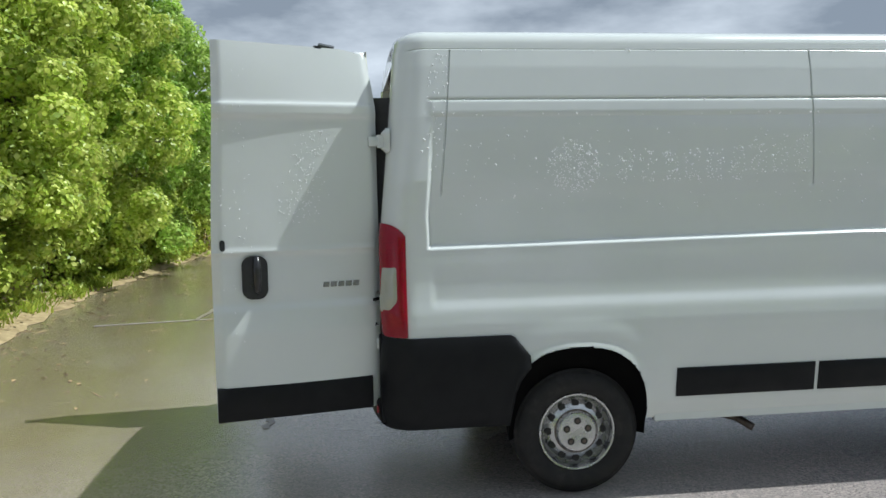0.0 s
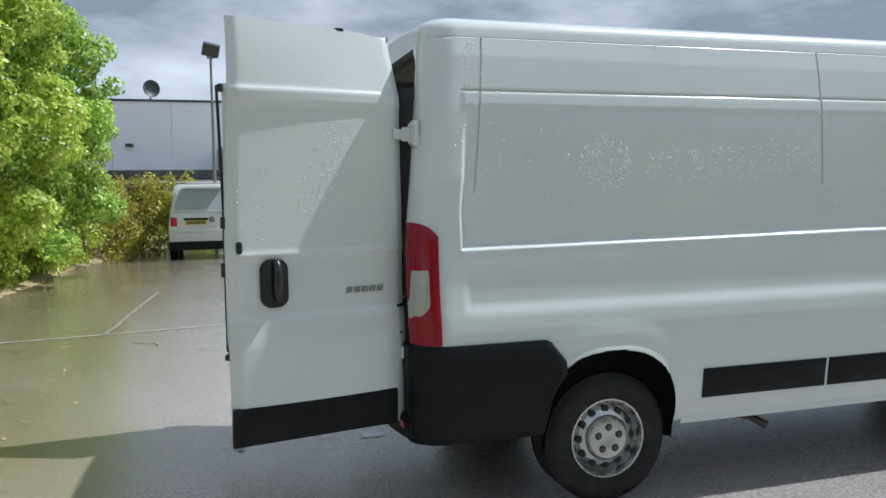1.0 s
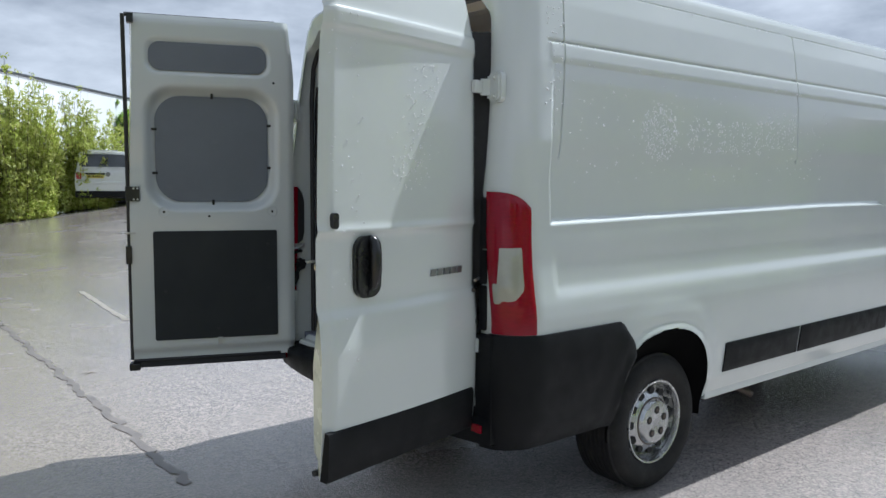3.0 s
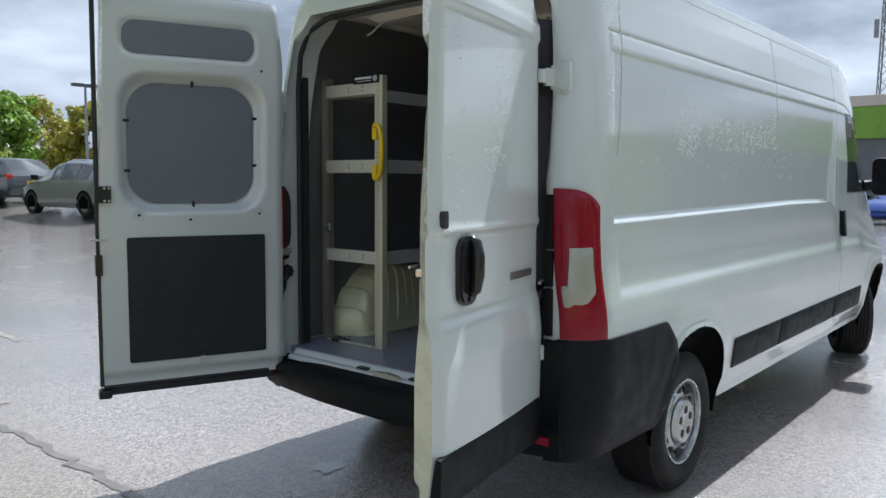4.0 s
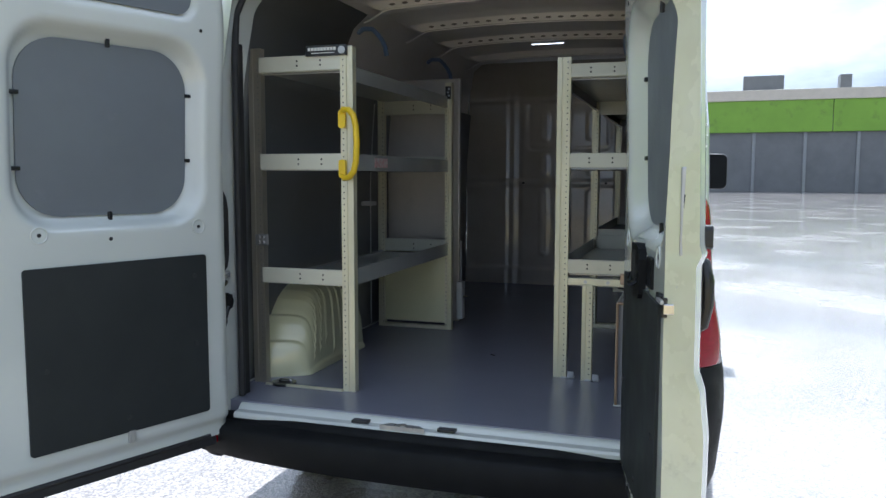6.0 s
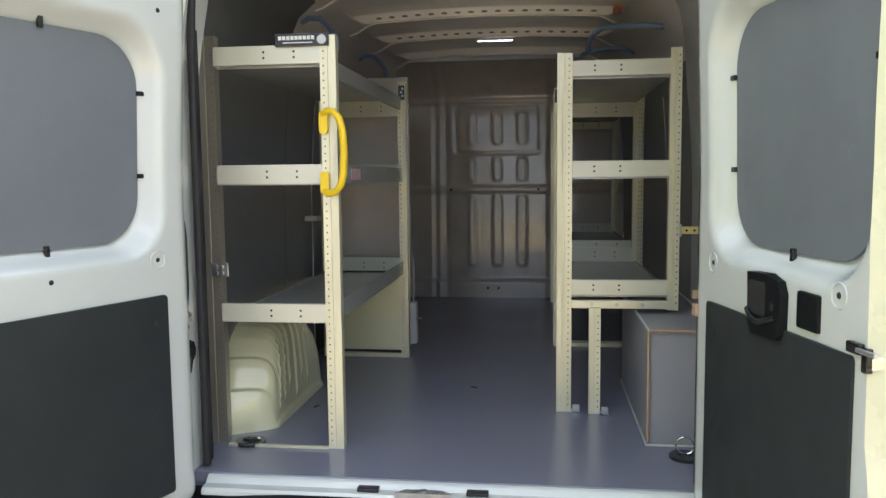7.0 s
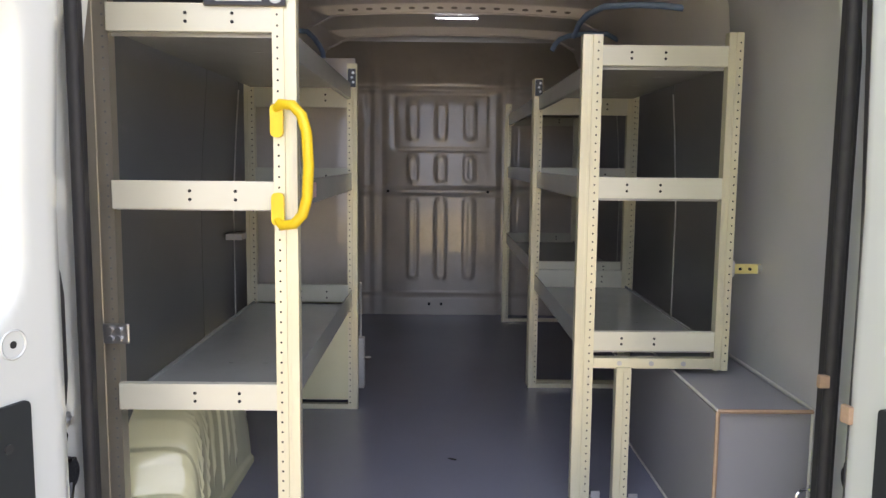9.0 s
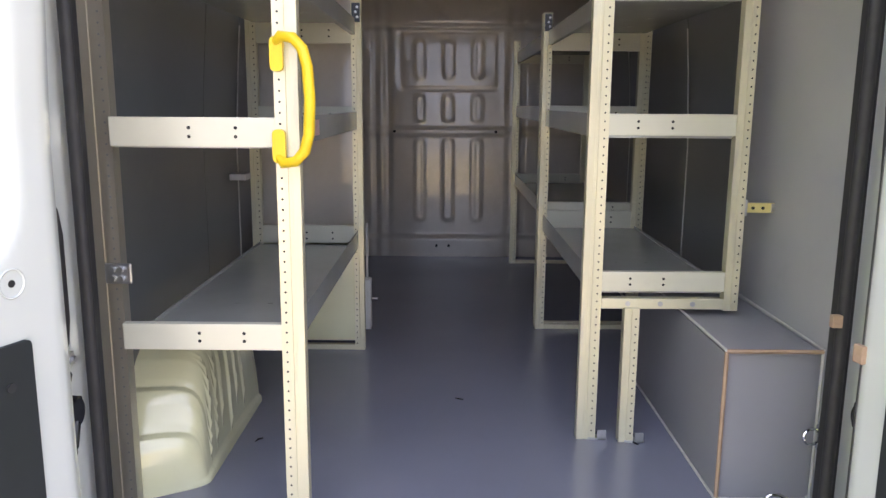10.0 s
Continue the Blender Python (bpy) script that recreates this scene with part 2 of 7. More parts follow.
def add_sweep(bm, pts, r, seg=8, closed=False):
    """A round bar along a line of points."""
    pts = [Vector(p) for p in pts]
    rings = []
    last = None
    n = len(pts)
    for i, p in enumerate(pts):
        a = pts[(i - 1) % n] if closed or i > 0 else p
        c = pts[(i + 1) % n] if closed or i < n - 1 else p
        way = (c - a).normalized()
        q = way.to_track_quat("Z", "Y") if last is None else last[0].rotation_difference(way) @ last[1]
        last = (way, q)
        rr = r[i] if isinstance(r, (list, tuple)) else r
        rings.append([bm.verts.new(p + q @ Vector((rr * math.cos(k * math.tau / seg), rr * math.sin(k * math.tau / seg), 0))) for k in range(seg)])
    for i in range(n if closed else n - 1):
        a, b = rings[i], rings[(i + 1) % n]
        for k in range(seg):
            bm.faces.new((a[k], a[(k + 1) % seg], b[(k + 1) % seg], b[k]))
    if not closed:
        bm.faces.new(rings[0][::-1])
        bm.faces.new(rings[-1])


def spin_profile(bm, prof, seg=48, axis="y"):
    """A body turned about the y axis from (radius, y) pairs."""
    rings = []
    for r, h in prof:
        rings.append([bm.verts.new((r * math.cos(k * math.tau / seg), h, r * math.sin(k * math.tau / seg))) for k in range(seg)])
    for a, b in zip(rings, rings[1:]):
        for k in range(seg):
            bm.faces.new((a[k], a[(k + 1) % seg], b[(k + 1) % seg], b[k]))
    return rings


def rounded_outline(u0, v0, u1, v1, r, n=8):
    pts = []
    for cx, cy, a0 in ((u1 - r, v1 - r, 0), (u0 + r, v1 - r, 90), (u0 + r, v0 + r, 180), (u1 - r, v0 + r, 270)):
        for k in range(n + 1):
            a = radians(a0 + 90 * k / n)
            pts.append((cx + r * math.cos(a), cy + r * math.sin(a)))
    return pts


def add_plate(bm, outline, to3, d0, d1):
    """A plate of an outline in (u, v), between depths d0 and d1, laid out by to3(u, v, d)."""
    a = [bm.verts.new(to3(u, v, d0)) for u, v in outline]
    b = [bm.verts.new(to3(u, v, d1)) for u, v in outline]
    n = len(a)
    bm.faces.new(b)
    bm.faces.new(a[::-1])
    for k in range(n):
        bm.faces.new((a[k], a[(k + 1) % n], b[(k + 1) % n], b[k]))


def smooth01(x, a, b):
    t = min(1.0, max(0.0, (x - a) / (b - a)))
    return t * t * (3 - 2 * t)


def lerp_table(x, table):
    for (a, p), (b, q) in zip(table, table[1:]):
        if x <= b:
            return p + (q - p) * max(0.0, (x - a) / (b - a))
    return table[-1][1]


# ---- the van: body shell ----
van = thing("panel_van", pose(0, 0.04, 0), "white high-roof panel van with open rear doors, wet with rain", "van")
HUB_R, HUB_F, HUB_Z = 0.985, 5.02, 0.347
ARCH_X, ARCH_Z, ARCH_C = 0.38, 0.40, 0.42
ARCH_P = 2.5
WIDTH = [(0.36, 0.97), (0.42, 1.00), (0.50, 1.025), (0.70, 1.046), (0.90, 1.052), (0.96, 1.051), (1.02, 1.044), (1.09, 1.031), (1.18, 1.017), (1.30, 1.008), (1.70, 0.997), (2.04, 0.962), (2.15, 0.946), (2.30, 0.925), (2.392, 0.904)]
ROOF = [(0.904, 2.392), (0.897, 2.43), (0.882, 2.462), (0.858, 2.484), (0.82, 2.500), (0.74, 2.514), (0.6, 2.526), (0.4, 2.537), (0.2, 2.543), (0.0, 2.545)]


def shell_profile():
    """Half of the cross-section from the sill up to the middle of the roof."""
    zs = []
    z = 0.40
    while z < 2.385:
        zs.append(z)
        z += 0.0125
    zs = sorted(set(zs + [1.325, 1.330, 1.335, 1.340, 1.345, 1.350, 1.355, 2.036, 2.040, 2.044, 2.048, 2.052, 2.122, 2.126, 2.130, 2.134, 2.138, 2.142, 2.388, 2.392]))
    side = [(lerp_table(z, WIDTH), z) for z in zs]
    return side + [(0.899, 2.394), (0.896, 2.396), (0.899, 2.400), (0.897, 2.405)] + ROOF[1:]


def arch_reach(x, z, hx):
    """1 on the rim of the wheel arch round hx, less inside it."""
    return (abs((x - hx) / ARCH_X) ** ARCH_P + abs((z - ARCH_C) / ARCH_Z) ** ARCH_P) ** (1 / ARCH_P)


def in_recess(x, z):
    """1 inside the long sunken side panel, 0 outside, with a narrow pressed edge."""
    left = 0.172 + (2.06 - z) * 0.03
    a = smooth01(x, left, left + 0.022)
    b = 1 - smooth01(x, 3.64, 3.66)
    c = smooth01(z, 1.328, 1.354)
    d = 1 - smooth01(z, 2.038, 2.050)
    return min(a, b, c, d)


SEAMS = [0.262, 2.338, 3.74]


def press(x, z):
    """How far the side skin stands out at x, z from the plain section."""
    d = -(0.030 - 0.027 * min(1.0, max(0.0, (z - 1.58) / 0.39))) * in_recess(x, z)
    if x > 0.16:
        d += 0.004 * smooth01(z, 2.046, 2.062) * (1 - smooth01(z, 2.118, 2.132)) * smooth01(x, 0.16, 0.18)
        d -= 0.010 * smooth01(z, 2.124, 2.130) * (1 - smooth01(z, 2.132, 2.140))
        d -= 0.007 * smooth01(x, 0.19, 0.24) * smooth01(z, 1.035, 1.10) * (1 - smooth01(z, 1.085, 1.26))
    for hx in (HUB_R, HUB_F):
        r = arch_reach(x, z, hx)
        if r < 1.7:
            d += 0.008 * (1 - smooth01(r, 1.16, 1.42)) * smooth01(z, 0.42, 0.62)
            d += 0.010 * (1 - smooth01(r, 1.0, 1.1))
    for k, s in enumerate(SEAMS):
        low = 1.62 if k < 2 else 0.4
        if abs(x - s) < 0.0035 and z > low:
            d -= 0.009
    return d


def z_top(x):
    return lerp_table(x, [(3.78, 2.53), (4.05, 2.51), (4.25, 2.44), (4.40, 2.33), (5.15, 1.43), (5.30, 1.33), (5.72, 1.17), (5.86, 1.02), (5.95, 0.80)])


def lean(x, z):
    return max(0.0, z - 1.5) * 0.10 * (1 - smooth01(x, 0.13, 0.7))


def shell_columns():
    """(x, inset of the corner in plan, corner angle) from the rear face to the nose."""
    cols = []
    for k in range(15):
        a = math.pi / 2 * (1 - k / 14)
        cols.append((0.13 - 0.17 * math.sin(a), 0.15 * (1 - math.cos(a)), a))
    xs = []
    x = 0.145
    while x < 0.30:
        xs.append(x)
        x += 0.008
    while x < 3.78:
        xs.append(x)
        x += 0.026 if (x < 1.6 or x > 3.5) else 0.05
    for s in SEAMS:
        xs = [q for q in xs if abs(q - s) > 0.009] + [s - 0.006, s - 0.003, s + 0.003, s + 0.006]
    for q in (3.64, 3.65, 3.66):
        xs.append(q)
    x = 3.80
    while x < 5.96:
        xs.append(x)
        x += 0.03
    xs.append(5.97)
    return cols + [(q, 0.0, 0.0) for q in sorted(xs)]


PROFILE = shell_profile()
COLUMNS = shell_columns()


def crease_lift(x, z):
    """The waist crease climbs slightly towards the cab."""
    return (0.025 + 0.014 * min(2.4, max(0.0, x - 0.2))) * smooth01(z, 1.12, 1.31) * (1 - smooth01(z, 1.42, 1.95)) * smooth01(x, 0.05, 0.16) * (1 - smooth01(x, 3.45, 3.75))


def skin(x, inset, a, w, z, extra=0.0):
    """A point of the right-hand skin in the van's own metres; extra stands out from it."""
    out = press(x, z) + extra if z < 2.39 else extra * 0.5
    yy, zz, xx = w, z, x
    if x > 3.78:
        top = z_top(x)
        if z > 0.9:
            zz = 0.9 + (z - 0.9) * (top - 0.9) / (2.53 - 0.9) if top > 0.9 else 0.9 * top / 0.9
        if x > 4.3 and z > 1.35:
            yy = w * (1 - 0.02 * smooth01(x, 4.3, 5.1))
        yy *= 1 - 0.28 * smooth01(x, 5.15, 6.1)
    if a > 0:
        yy = w - inset * (w / 1.0)
        out_x = -out * math.sin(a)
        yy += out * math.cos(a)
        xx += out_x
        if z > 2.39:
            zz = z - 0.05 * (1 - math.cos(a))
    else:
        yy += out
    return Vector((xx + lean(x, z), -yy, zz + crease_lift(x, z)))


def build_shell():
    n = len(PROFILE)
    verts, faces, idx = [], [], {}
    full = list(range(n)) + list(range(n - 2, -1, -1))
    # the rim of the rear opening, then the skin
    rim = []
    for i, (w, z) in enumerate(PROFILE):
        w0, z0 = PROFILE[max(0, i - 1)]
        w1, z1 = PROFILE[min(n - 1, i + 1)]
        t = Vector((w1 - w0, z1 - z0)).normalized()
        k = 0.165 if z < 2.3 else 0.165 - 0.03 * smooth01(z, 2.3, 2.5)
        wo, zo = w * 0.85 - 0.0 * t.y, z
        wo = min(0.825, w - 0.10 * t.y - 0.05)
        zo = min(2.372, z + 0.10 * t.x) if z > 2.3 else z
        wo = max(0.0, wo) if i < n - 1 else 0.0
        rim.append((wo, zo))
    for i in range(n):
        wo, zo = rim[i]
        if zo > 2.20 and wo > 0.66:
            q = smooth01(zo, 2.2, 2.372)
            rim[i] = (wo - 0.09 * q, zo)
    rows = []
    for x in (0.16, 0.02, -0.028):
        rows.append([Vector((x + lean(0, z), -w, z)) for w, z in rim])
    mid = [Vector((-0.036 + lean(0, PROFILE[i][1]), -(rim[i][0] + PROFILE[i][0] * 0.85) / 2, (rim[i][1] + PROFILE[i][1] - (0.05 if PROFILE[i][1] > 2.39 else 0)) / 2)) for i in range(n)]
    rows.append(mid)
    for x, inset, a in COLUMNS:
        rows.append([skin(x, inset, a, w, z) for w, z in PROFILE])
    xs = [0.16, 0.02, -0.03, -0.035] + [c[0] for c in COLUMNS]
    m = len(full)
    for ri, row in enumerate(rows):
        wider = (0.03, 0.03, 0.03, 0.015)[ri] if ri < 4 else 0.0
        verts += row + [Vector((p.x, -p.y + wider * smooth01(-p.y, 0.5, 0.72), p.z)) for p in row[-2::-1]]
    # trim the wheel arches to their curve
    for k, v in enumerate(verts):
        for hx in (HUB_R, HUB_F):
            e = arch_reach(v.x, v.z, hx)
            if 0.86 < e < 1.0 and v.z > ARCH_C - 0.03 and abs(v.y) > 0.6:
                v.x, v.z = hx + (v.x - hx) / e, ARCH_C + (v.z - ARCH_C) / e
    for r in range(len(rows) - 1):
        xm = (xs[r] + xs[r + 1]) / 2
        for c in range(m - 1):
            i, j = full[c], full[c + 1]
            zs = (verts[r * m + c].z + verts[r * m + c + 1].z + verts[(r + 1) * m + c].z + verts[(r + 1) * m + c + 1].z) / 4
            ys = abs(verts[r * m + c].y)
            if r < 4 and zs < 0.56:
                continue
            if r >= 4:
                gone = False
                for hx in (HUB_R, HUB_F):
                    q = [arch_reach(verts[a_].x, verts[a_].z, hx) for a_ in (r * m + c, r * m + c + 1, (r + 1) * m + c, (r + 1) * m + c + 1)]
                    if max(q) < 1.02 or (abs(xm - hx) < ARCH_X * 0.99 and zs < ARCH_C and ys > 0.5):
                        gone = True
                if gone:
                    continue
                sideways = i < n - 14 and j < n - 14
                if sideways and 4.02 < xm < 4.98 and 1.45 < zs < min(2.06, z_top(xm) - 0.16):
                    continue
                if not sideways and ys < 0.80 and 4.44 < xm < 5.13:
                    continue
            faces.append((r * m + c, (r + 1) * m + c, (r + 1) * m + c + 1, r * m + c + 1))
    ob = raw("body_shell", verts, faces, PAINT, van, "white painted steel body with pressed side panels", smooth=True)
    mod = ob.modifiers.new("edges", "EDGE_SPLIT")
    mod.split_angle = radians(58)
    return ob


build_shell()


def skin_patch(name, cols, z_lo, z_hi, extra, mat, side, label="", parent=None, rows=14, thick=0.012):
    """A part that follows the skin: cols are (x, inset, a); z_lo and z_hi give the bounds by column."""
    bm = bmesh.new()
    grid, back = [], []
    for k, (x, inset, a) in enumerate(cols):
        lo, hi = z_lo(k, x), z_hi(k, x)
        ga, gb = [], []
        for r in range(rows + 1):
            z = lo + (hi - lo) * r / rows
            w = lerp_table(z, WIDTH)
            edge = min(1.0, 4 * r / rows, 4 * (rows - r) / rows, (k + 0.01) / 1.5, (len(cols) - 1 - k + 0.01) / 1.5)
            p = skin(x, inset, a, w, z, extra * (0.35 + 0.65 * math.sqrt(max(0.0, edge))))
            q = skin(x, inset, a, w, z, -thick)
            for v in (p, q):
                v.y *= side
            ga.append(bm.verts.new(p))
            gb.append(bm.verts.new(q))
        grid.append(ga)
        back.append(gb)
    n, m = len(grid), rows + 1
    for k in range(n - 1):
        for r in range(rows):
            bm.faces.new((grid[k][r], grid[k + 1][r], grid[k + 1][r + 1], grid[k][r + 1]))
        bm.faces.new((grid[k][0], back[k][0], back[k + 1][0], grid[k + 1][0]))
        bm.faces.new((grid[k][rows], grid[k + 1][rows], back[k + 1][rows], back[k][rows]))
    for r in range(rows):
        bm.faces.new((grid[0][r], grid[0][r + 1], back[0][r + 1], back[0][r]))
        bm.faces.new((grid[-1][r], back[-1][r], back[-1][r + 1], grid[-1][r + 1]))
    bmesh.ops.recalc_face_normals(bm, faces=bm.faces[:])
    return part(name, bm, mat, parent or van, label, smooth=40)


CORNER = [(0.13 - 0.17 * math.sin(a), 0.15 * (1 - math.cos(a)), a) for a in [math.pi / 2 * (1 - k / 16) for k in range(17)]]


def straight(x0, x1, step=0.03):
    n = max(2, int((x1 - x0) / step))
    return [(x0 + (x1 - x0) * k / n, 0.0, 0.0) for k in range(n + 1)]


for side in (1, -1):
    # tail lamp round the rear corner
    lamp_cols = [c for c in CORNER if c[0] < 0.092 and c[2] < radians(85)]
    lamp = skin_patch("tail_lamp", lamp_cols, lambda k, x: 0.905, lambda k, x: 1.335 + 0.16 * math.sqrt(max(0.0, 1 - ((x + 0.045) / 0.148) ** 2.2)), 0.022, RED_LENS, side, "glossy red tail lamp", rows=30)
    clear_cols = [c for c in CORNER if c[2] < radians(80) and c[0] < 0.050]
    skin_patch("clear_lens", clear_cols, lambda k, x: 1.026 + 0.055 * smooth01(x, 0.0, 0.05), lambda k, x: 1.285 if x > -0.020 else 1.125, 0.031, CLEAR_LENS, side, "yellowed clear reversing lens", parent=lamp, rows=12)
    # bumper corner with its slanted end at the wheel arch
    cols = CORNER + straight(0.145, 0.72, 0.025)

    def low(k, x):
        e = (x - HUB_R) / (ARCH_X - 0.016)
        if abs(e) < 1.0 and x > 0.56:
            return ARCH_C + (ARCH_Z - 0.016) * (1 - abs(e) ** ARCH_P) ** (1 / ARCH_P)
        return 0.402

    def high(k, x):
        h = 0.902 if x < 0.63 else 0.902 - (x - 0.63) * 1.25
        return max(h, low(k, x) + 0.004)

    box_part("bumper_end", (-0.064, min(-side * 0.83, -side * 0.93), 0.43), (-0.028, max(-side * 0.83, -side * 0.93), 0.895), PLASTIC, van, 0.008, "black bumper end")
    for z0, z1, red in ((0.91, 1.10, False), (1.106, 1.25, False), (1.256, 1.47, False)) if side == 1 else ((0.91, 1.47, True), ):
        box_part("lamp_gasket", (-0.054, min(-side * 0.834, -side * 0.872), z0), (-0.03, max(-side * 0.834, -side * 0.872), z1), RED_LENS if red else PLASTIC, lamp, 0.008, "red inner lens" if red else "black lamp gasket")
    skin_patch("bumper_corner", cols, low, high, 0.026, PLASTIC, side, "black textured bumper corner", thick=0.03, rows=18)
    # black sill strips between the wheels
    for name, x0, x1 in (("side_strip", 1.53, 2.325), ("side_strip", 2.35, 3.60), ("side_strip", 3.64, 4.46)):
        skin_patch(name, straight(x0, x1, 0.06), lambda k, x: 0.522, lambda k, x: 0.682, 0.02, PLASTIC, side, "black plastic rubbing strip", rows=8)
    # arch lip and liner
    for hx in (HUB_R, HUB_F):
        bm = bmesh.new()
        ring = []
        for k in range(33):
            a = math.pi * (-0.06 + 1.12 * k / 32)
            x, z = hx + ARCH_X * math.copysign(abs(math.cos(a)) ** (2 / ARCH_P), math.cos(a)), ARCH_C + ARCH_Z * math.copysign(abs(math.sin(a)) ** (2 / ARCH_P), math.sin(a))
            w = lerp_table(max(0.4, z), WIDTH) + press(x, max(0.4, z)) - (0.0 if x < 5.2 else 0.05)
            dr = math.hypot(x - hx, z - HUB_Z)
            ring.append([bm.verts.new((x, -side * (w + 0.004), z)), bm.verts.new((hx + (x - hx) * 0.975, -side * (w - 0.014), ARCH_C + (z - ARCH_C) * 0.975)), bm.verts.new((hx + (x - hx) * 0.30 / dr, -side * min(w - 0.06, 0.94), HUB_Z + (z - HUB_Z) * 0.30 / dr))])
        for p, q in zip(ring, ring[1:]):
            bm.faces.new((p[0], q[0], q[1], p[1]))
            bm.faces.new((p[1], q[1], q[2], p[2]))
        bmesh.ops.recalc_face_normals(bm, faces=bm.faces[:])
        part("arch_liner", bm, UNDER, van, "black wheel arch liner", smooth=50)

# rear bumper beam with its step
bm = bmesh.new()
sect = [(0.02, 0.575), (-0.03, 0.572), (-0.045, 0.56), (-0.05, 0.548), (-0.115, 0.540), (-0.128, 0.525), (-0.128, 0.46), (-0.115, 0.425), (-0.04, 0.41), (0.03, 0.43)]
rings = []
for k in range(25):
    y = -0.93 + 1.86 * k / 24
    bow = 0.06 * (abs(y) / 0.93) ** 3
    drop = -0.02 * (1 - (abs(y) / 0.93) ** 2)
    rings.append([bm.verts.new((x + (bow if x < 0 else 0), y, z + (drop if z < 0.5 else 0))) for x, z in sect])
for a, b in zip(rings, rings[1:]):
    for k in range(len(sect) - 1):
        bm.faces.new((a[k], b[k], b[k + 1], a[k + 1]))
bmesh.ops.recalc_face_normals(bm, faces=bm.faces[:])
part("rear_bumper", bm, PLASTIC, van, "black plastic rear step bumper", smooth=45)
for y in (-0.86, 0.86):
    box_part("reflector", (-0.085, y - 0.03, 0.475), (-0.072, y + 0.03, 0.51), RED_LENS, van, 0.003, "red reflector")

# white sill with its lock plate and catches
bm = bmesh.new()
sect = [(0.10, 0.606), (0.045, 0.606), (0.03, 0.600), (0.018, 0.585), (-0.012, 0.582), (-0.02, 0.574), (-0.02, 0.56), (0.05, 0.55)]
rings = [[bm.verts.new((x, y, z)) for x, z in sect] for y in (-0.80, 0.80)]
for k in range(len(sect) - 1):
    bm.faces.new((rings[0][k], rings[1][k], rings[1][k + 1], rings[0][k + 1]))
bmesh.ops.recalc_face_normals(bm, faces=bm.faces[:])
sill = part("rear_sill", bm, PAINT, van, "white painted loading sill with scuffs", smooth=30)
bm = bmesh.new()
add_plate(bm, [(-0.09, -0.02), (0.09, -0.02), (0.06, 0.012), (-0.06, 0.012)], lambda u, v, d: Vector((v - 0.0, u + 0.07, 0.588 + d)), -0.01, 0.006)
add_cyl(bm, (-0.005, 0.07, 0.59), (-0.005, 0.07, 0.60), 0.012)
part("striker_plate", bm, ZINC, sill, "zinc door striker")
for y in (-0.10, 0.25):
    box_part("rubber_stop", (-0.005, y - 0.035, 0.584), (0.028, y + 0.035, 0.596), GLOSS_BLACK, sill, 0.003, "black rubber stop")

# under the floor
box_part("underbody", (0.30, -0.80, 0.34), (5.7, 0.80, 0.55), UNDER, van, 0.02, "dark underbody")
for s in (1, -1):
    box_part("sill_skirt", (1.42, s * 0.98 - 0.02, 0.38), (4.62, s * 0.98 + 0.02, 0.43), PAINT, van, 0.008)
bm = bmesh.new()
add_sweep(bm, [(1.7, -0.60, 0.34), (1.88, -0.76, 0.34), (1.97, -0.86, 0.33), (2.03, -0.93, 0.29)], 0.022, 10)
part("exhaust_pipe", bm, RUST, van, "short steel exhaust tail pipe", smooth=40)
bm = bmesh.new()
add_box(bm, 1.32, -0.93, 0.40, 1.40, -0.75, 0.44, 0.006)
part("jacking_bracket", bm, PAINT, van)


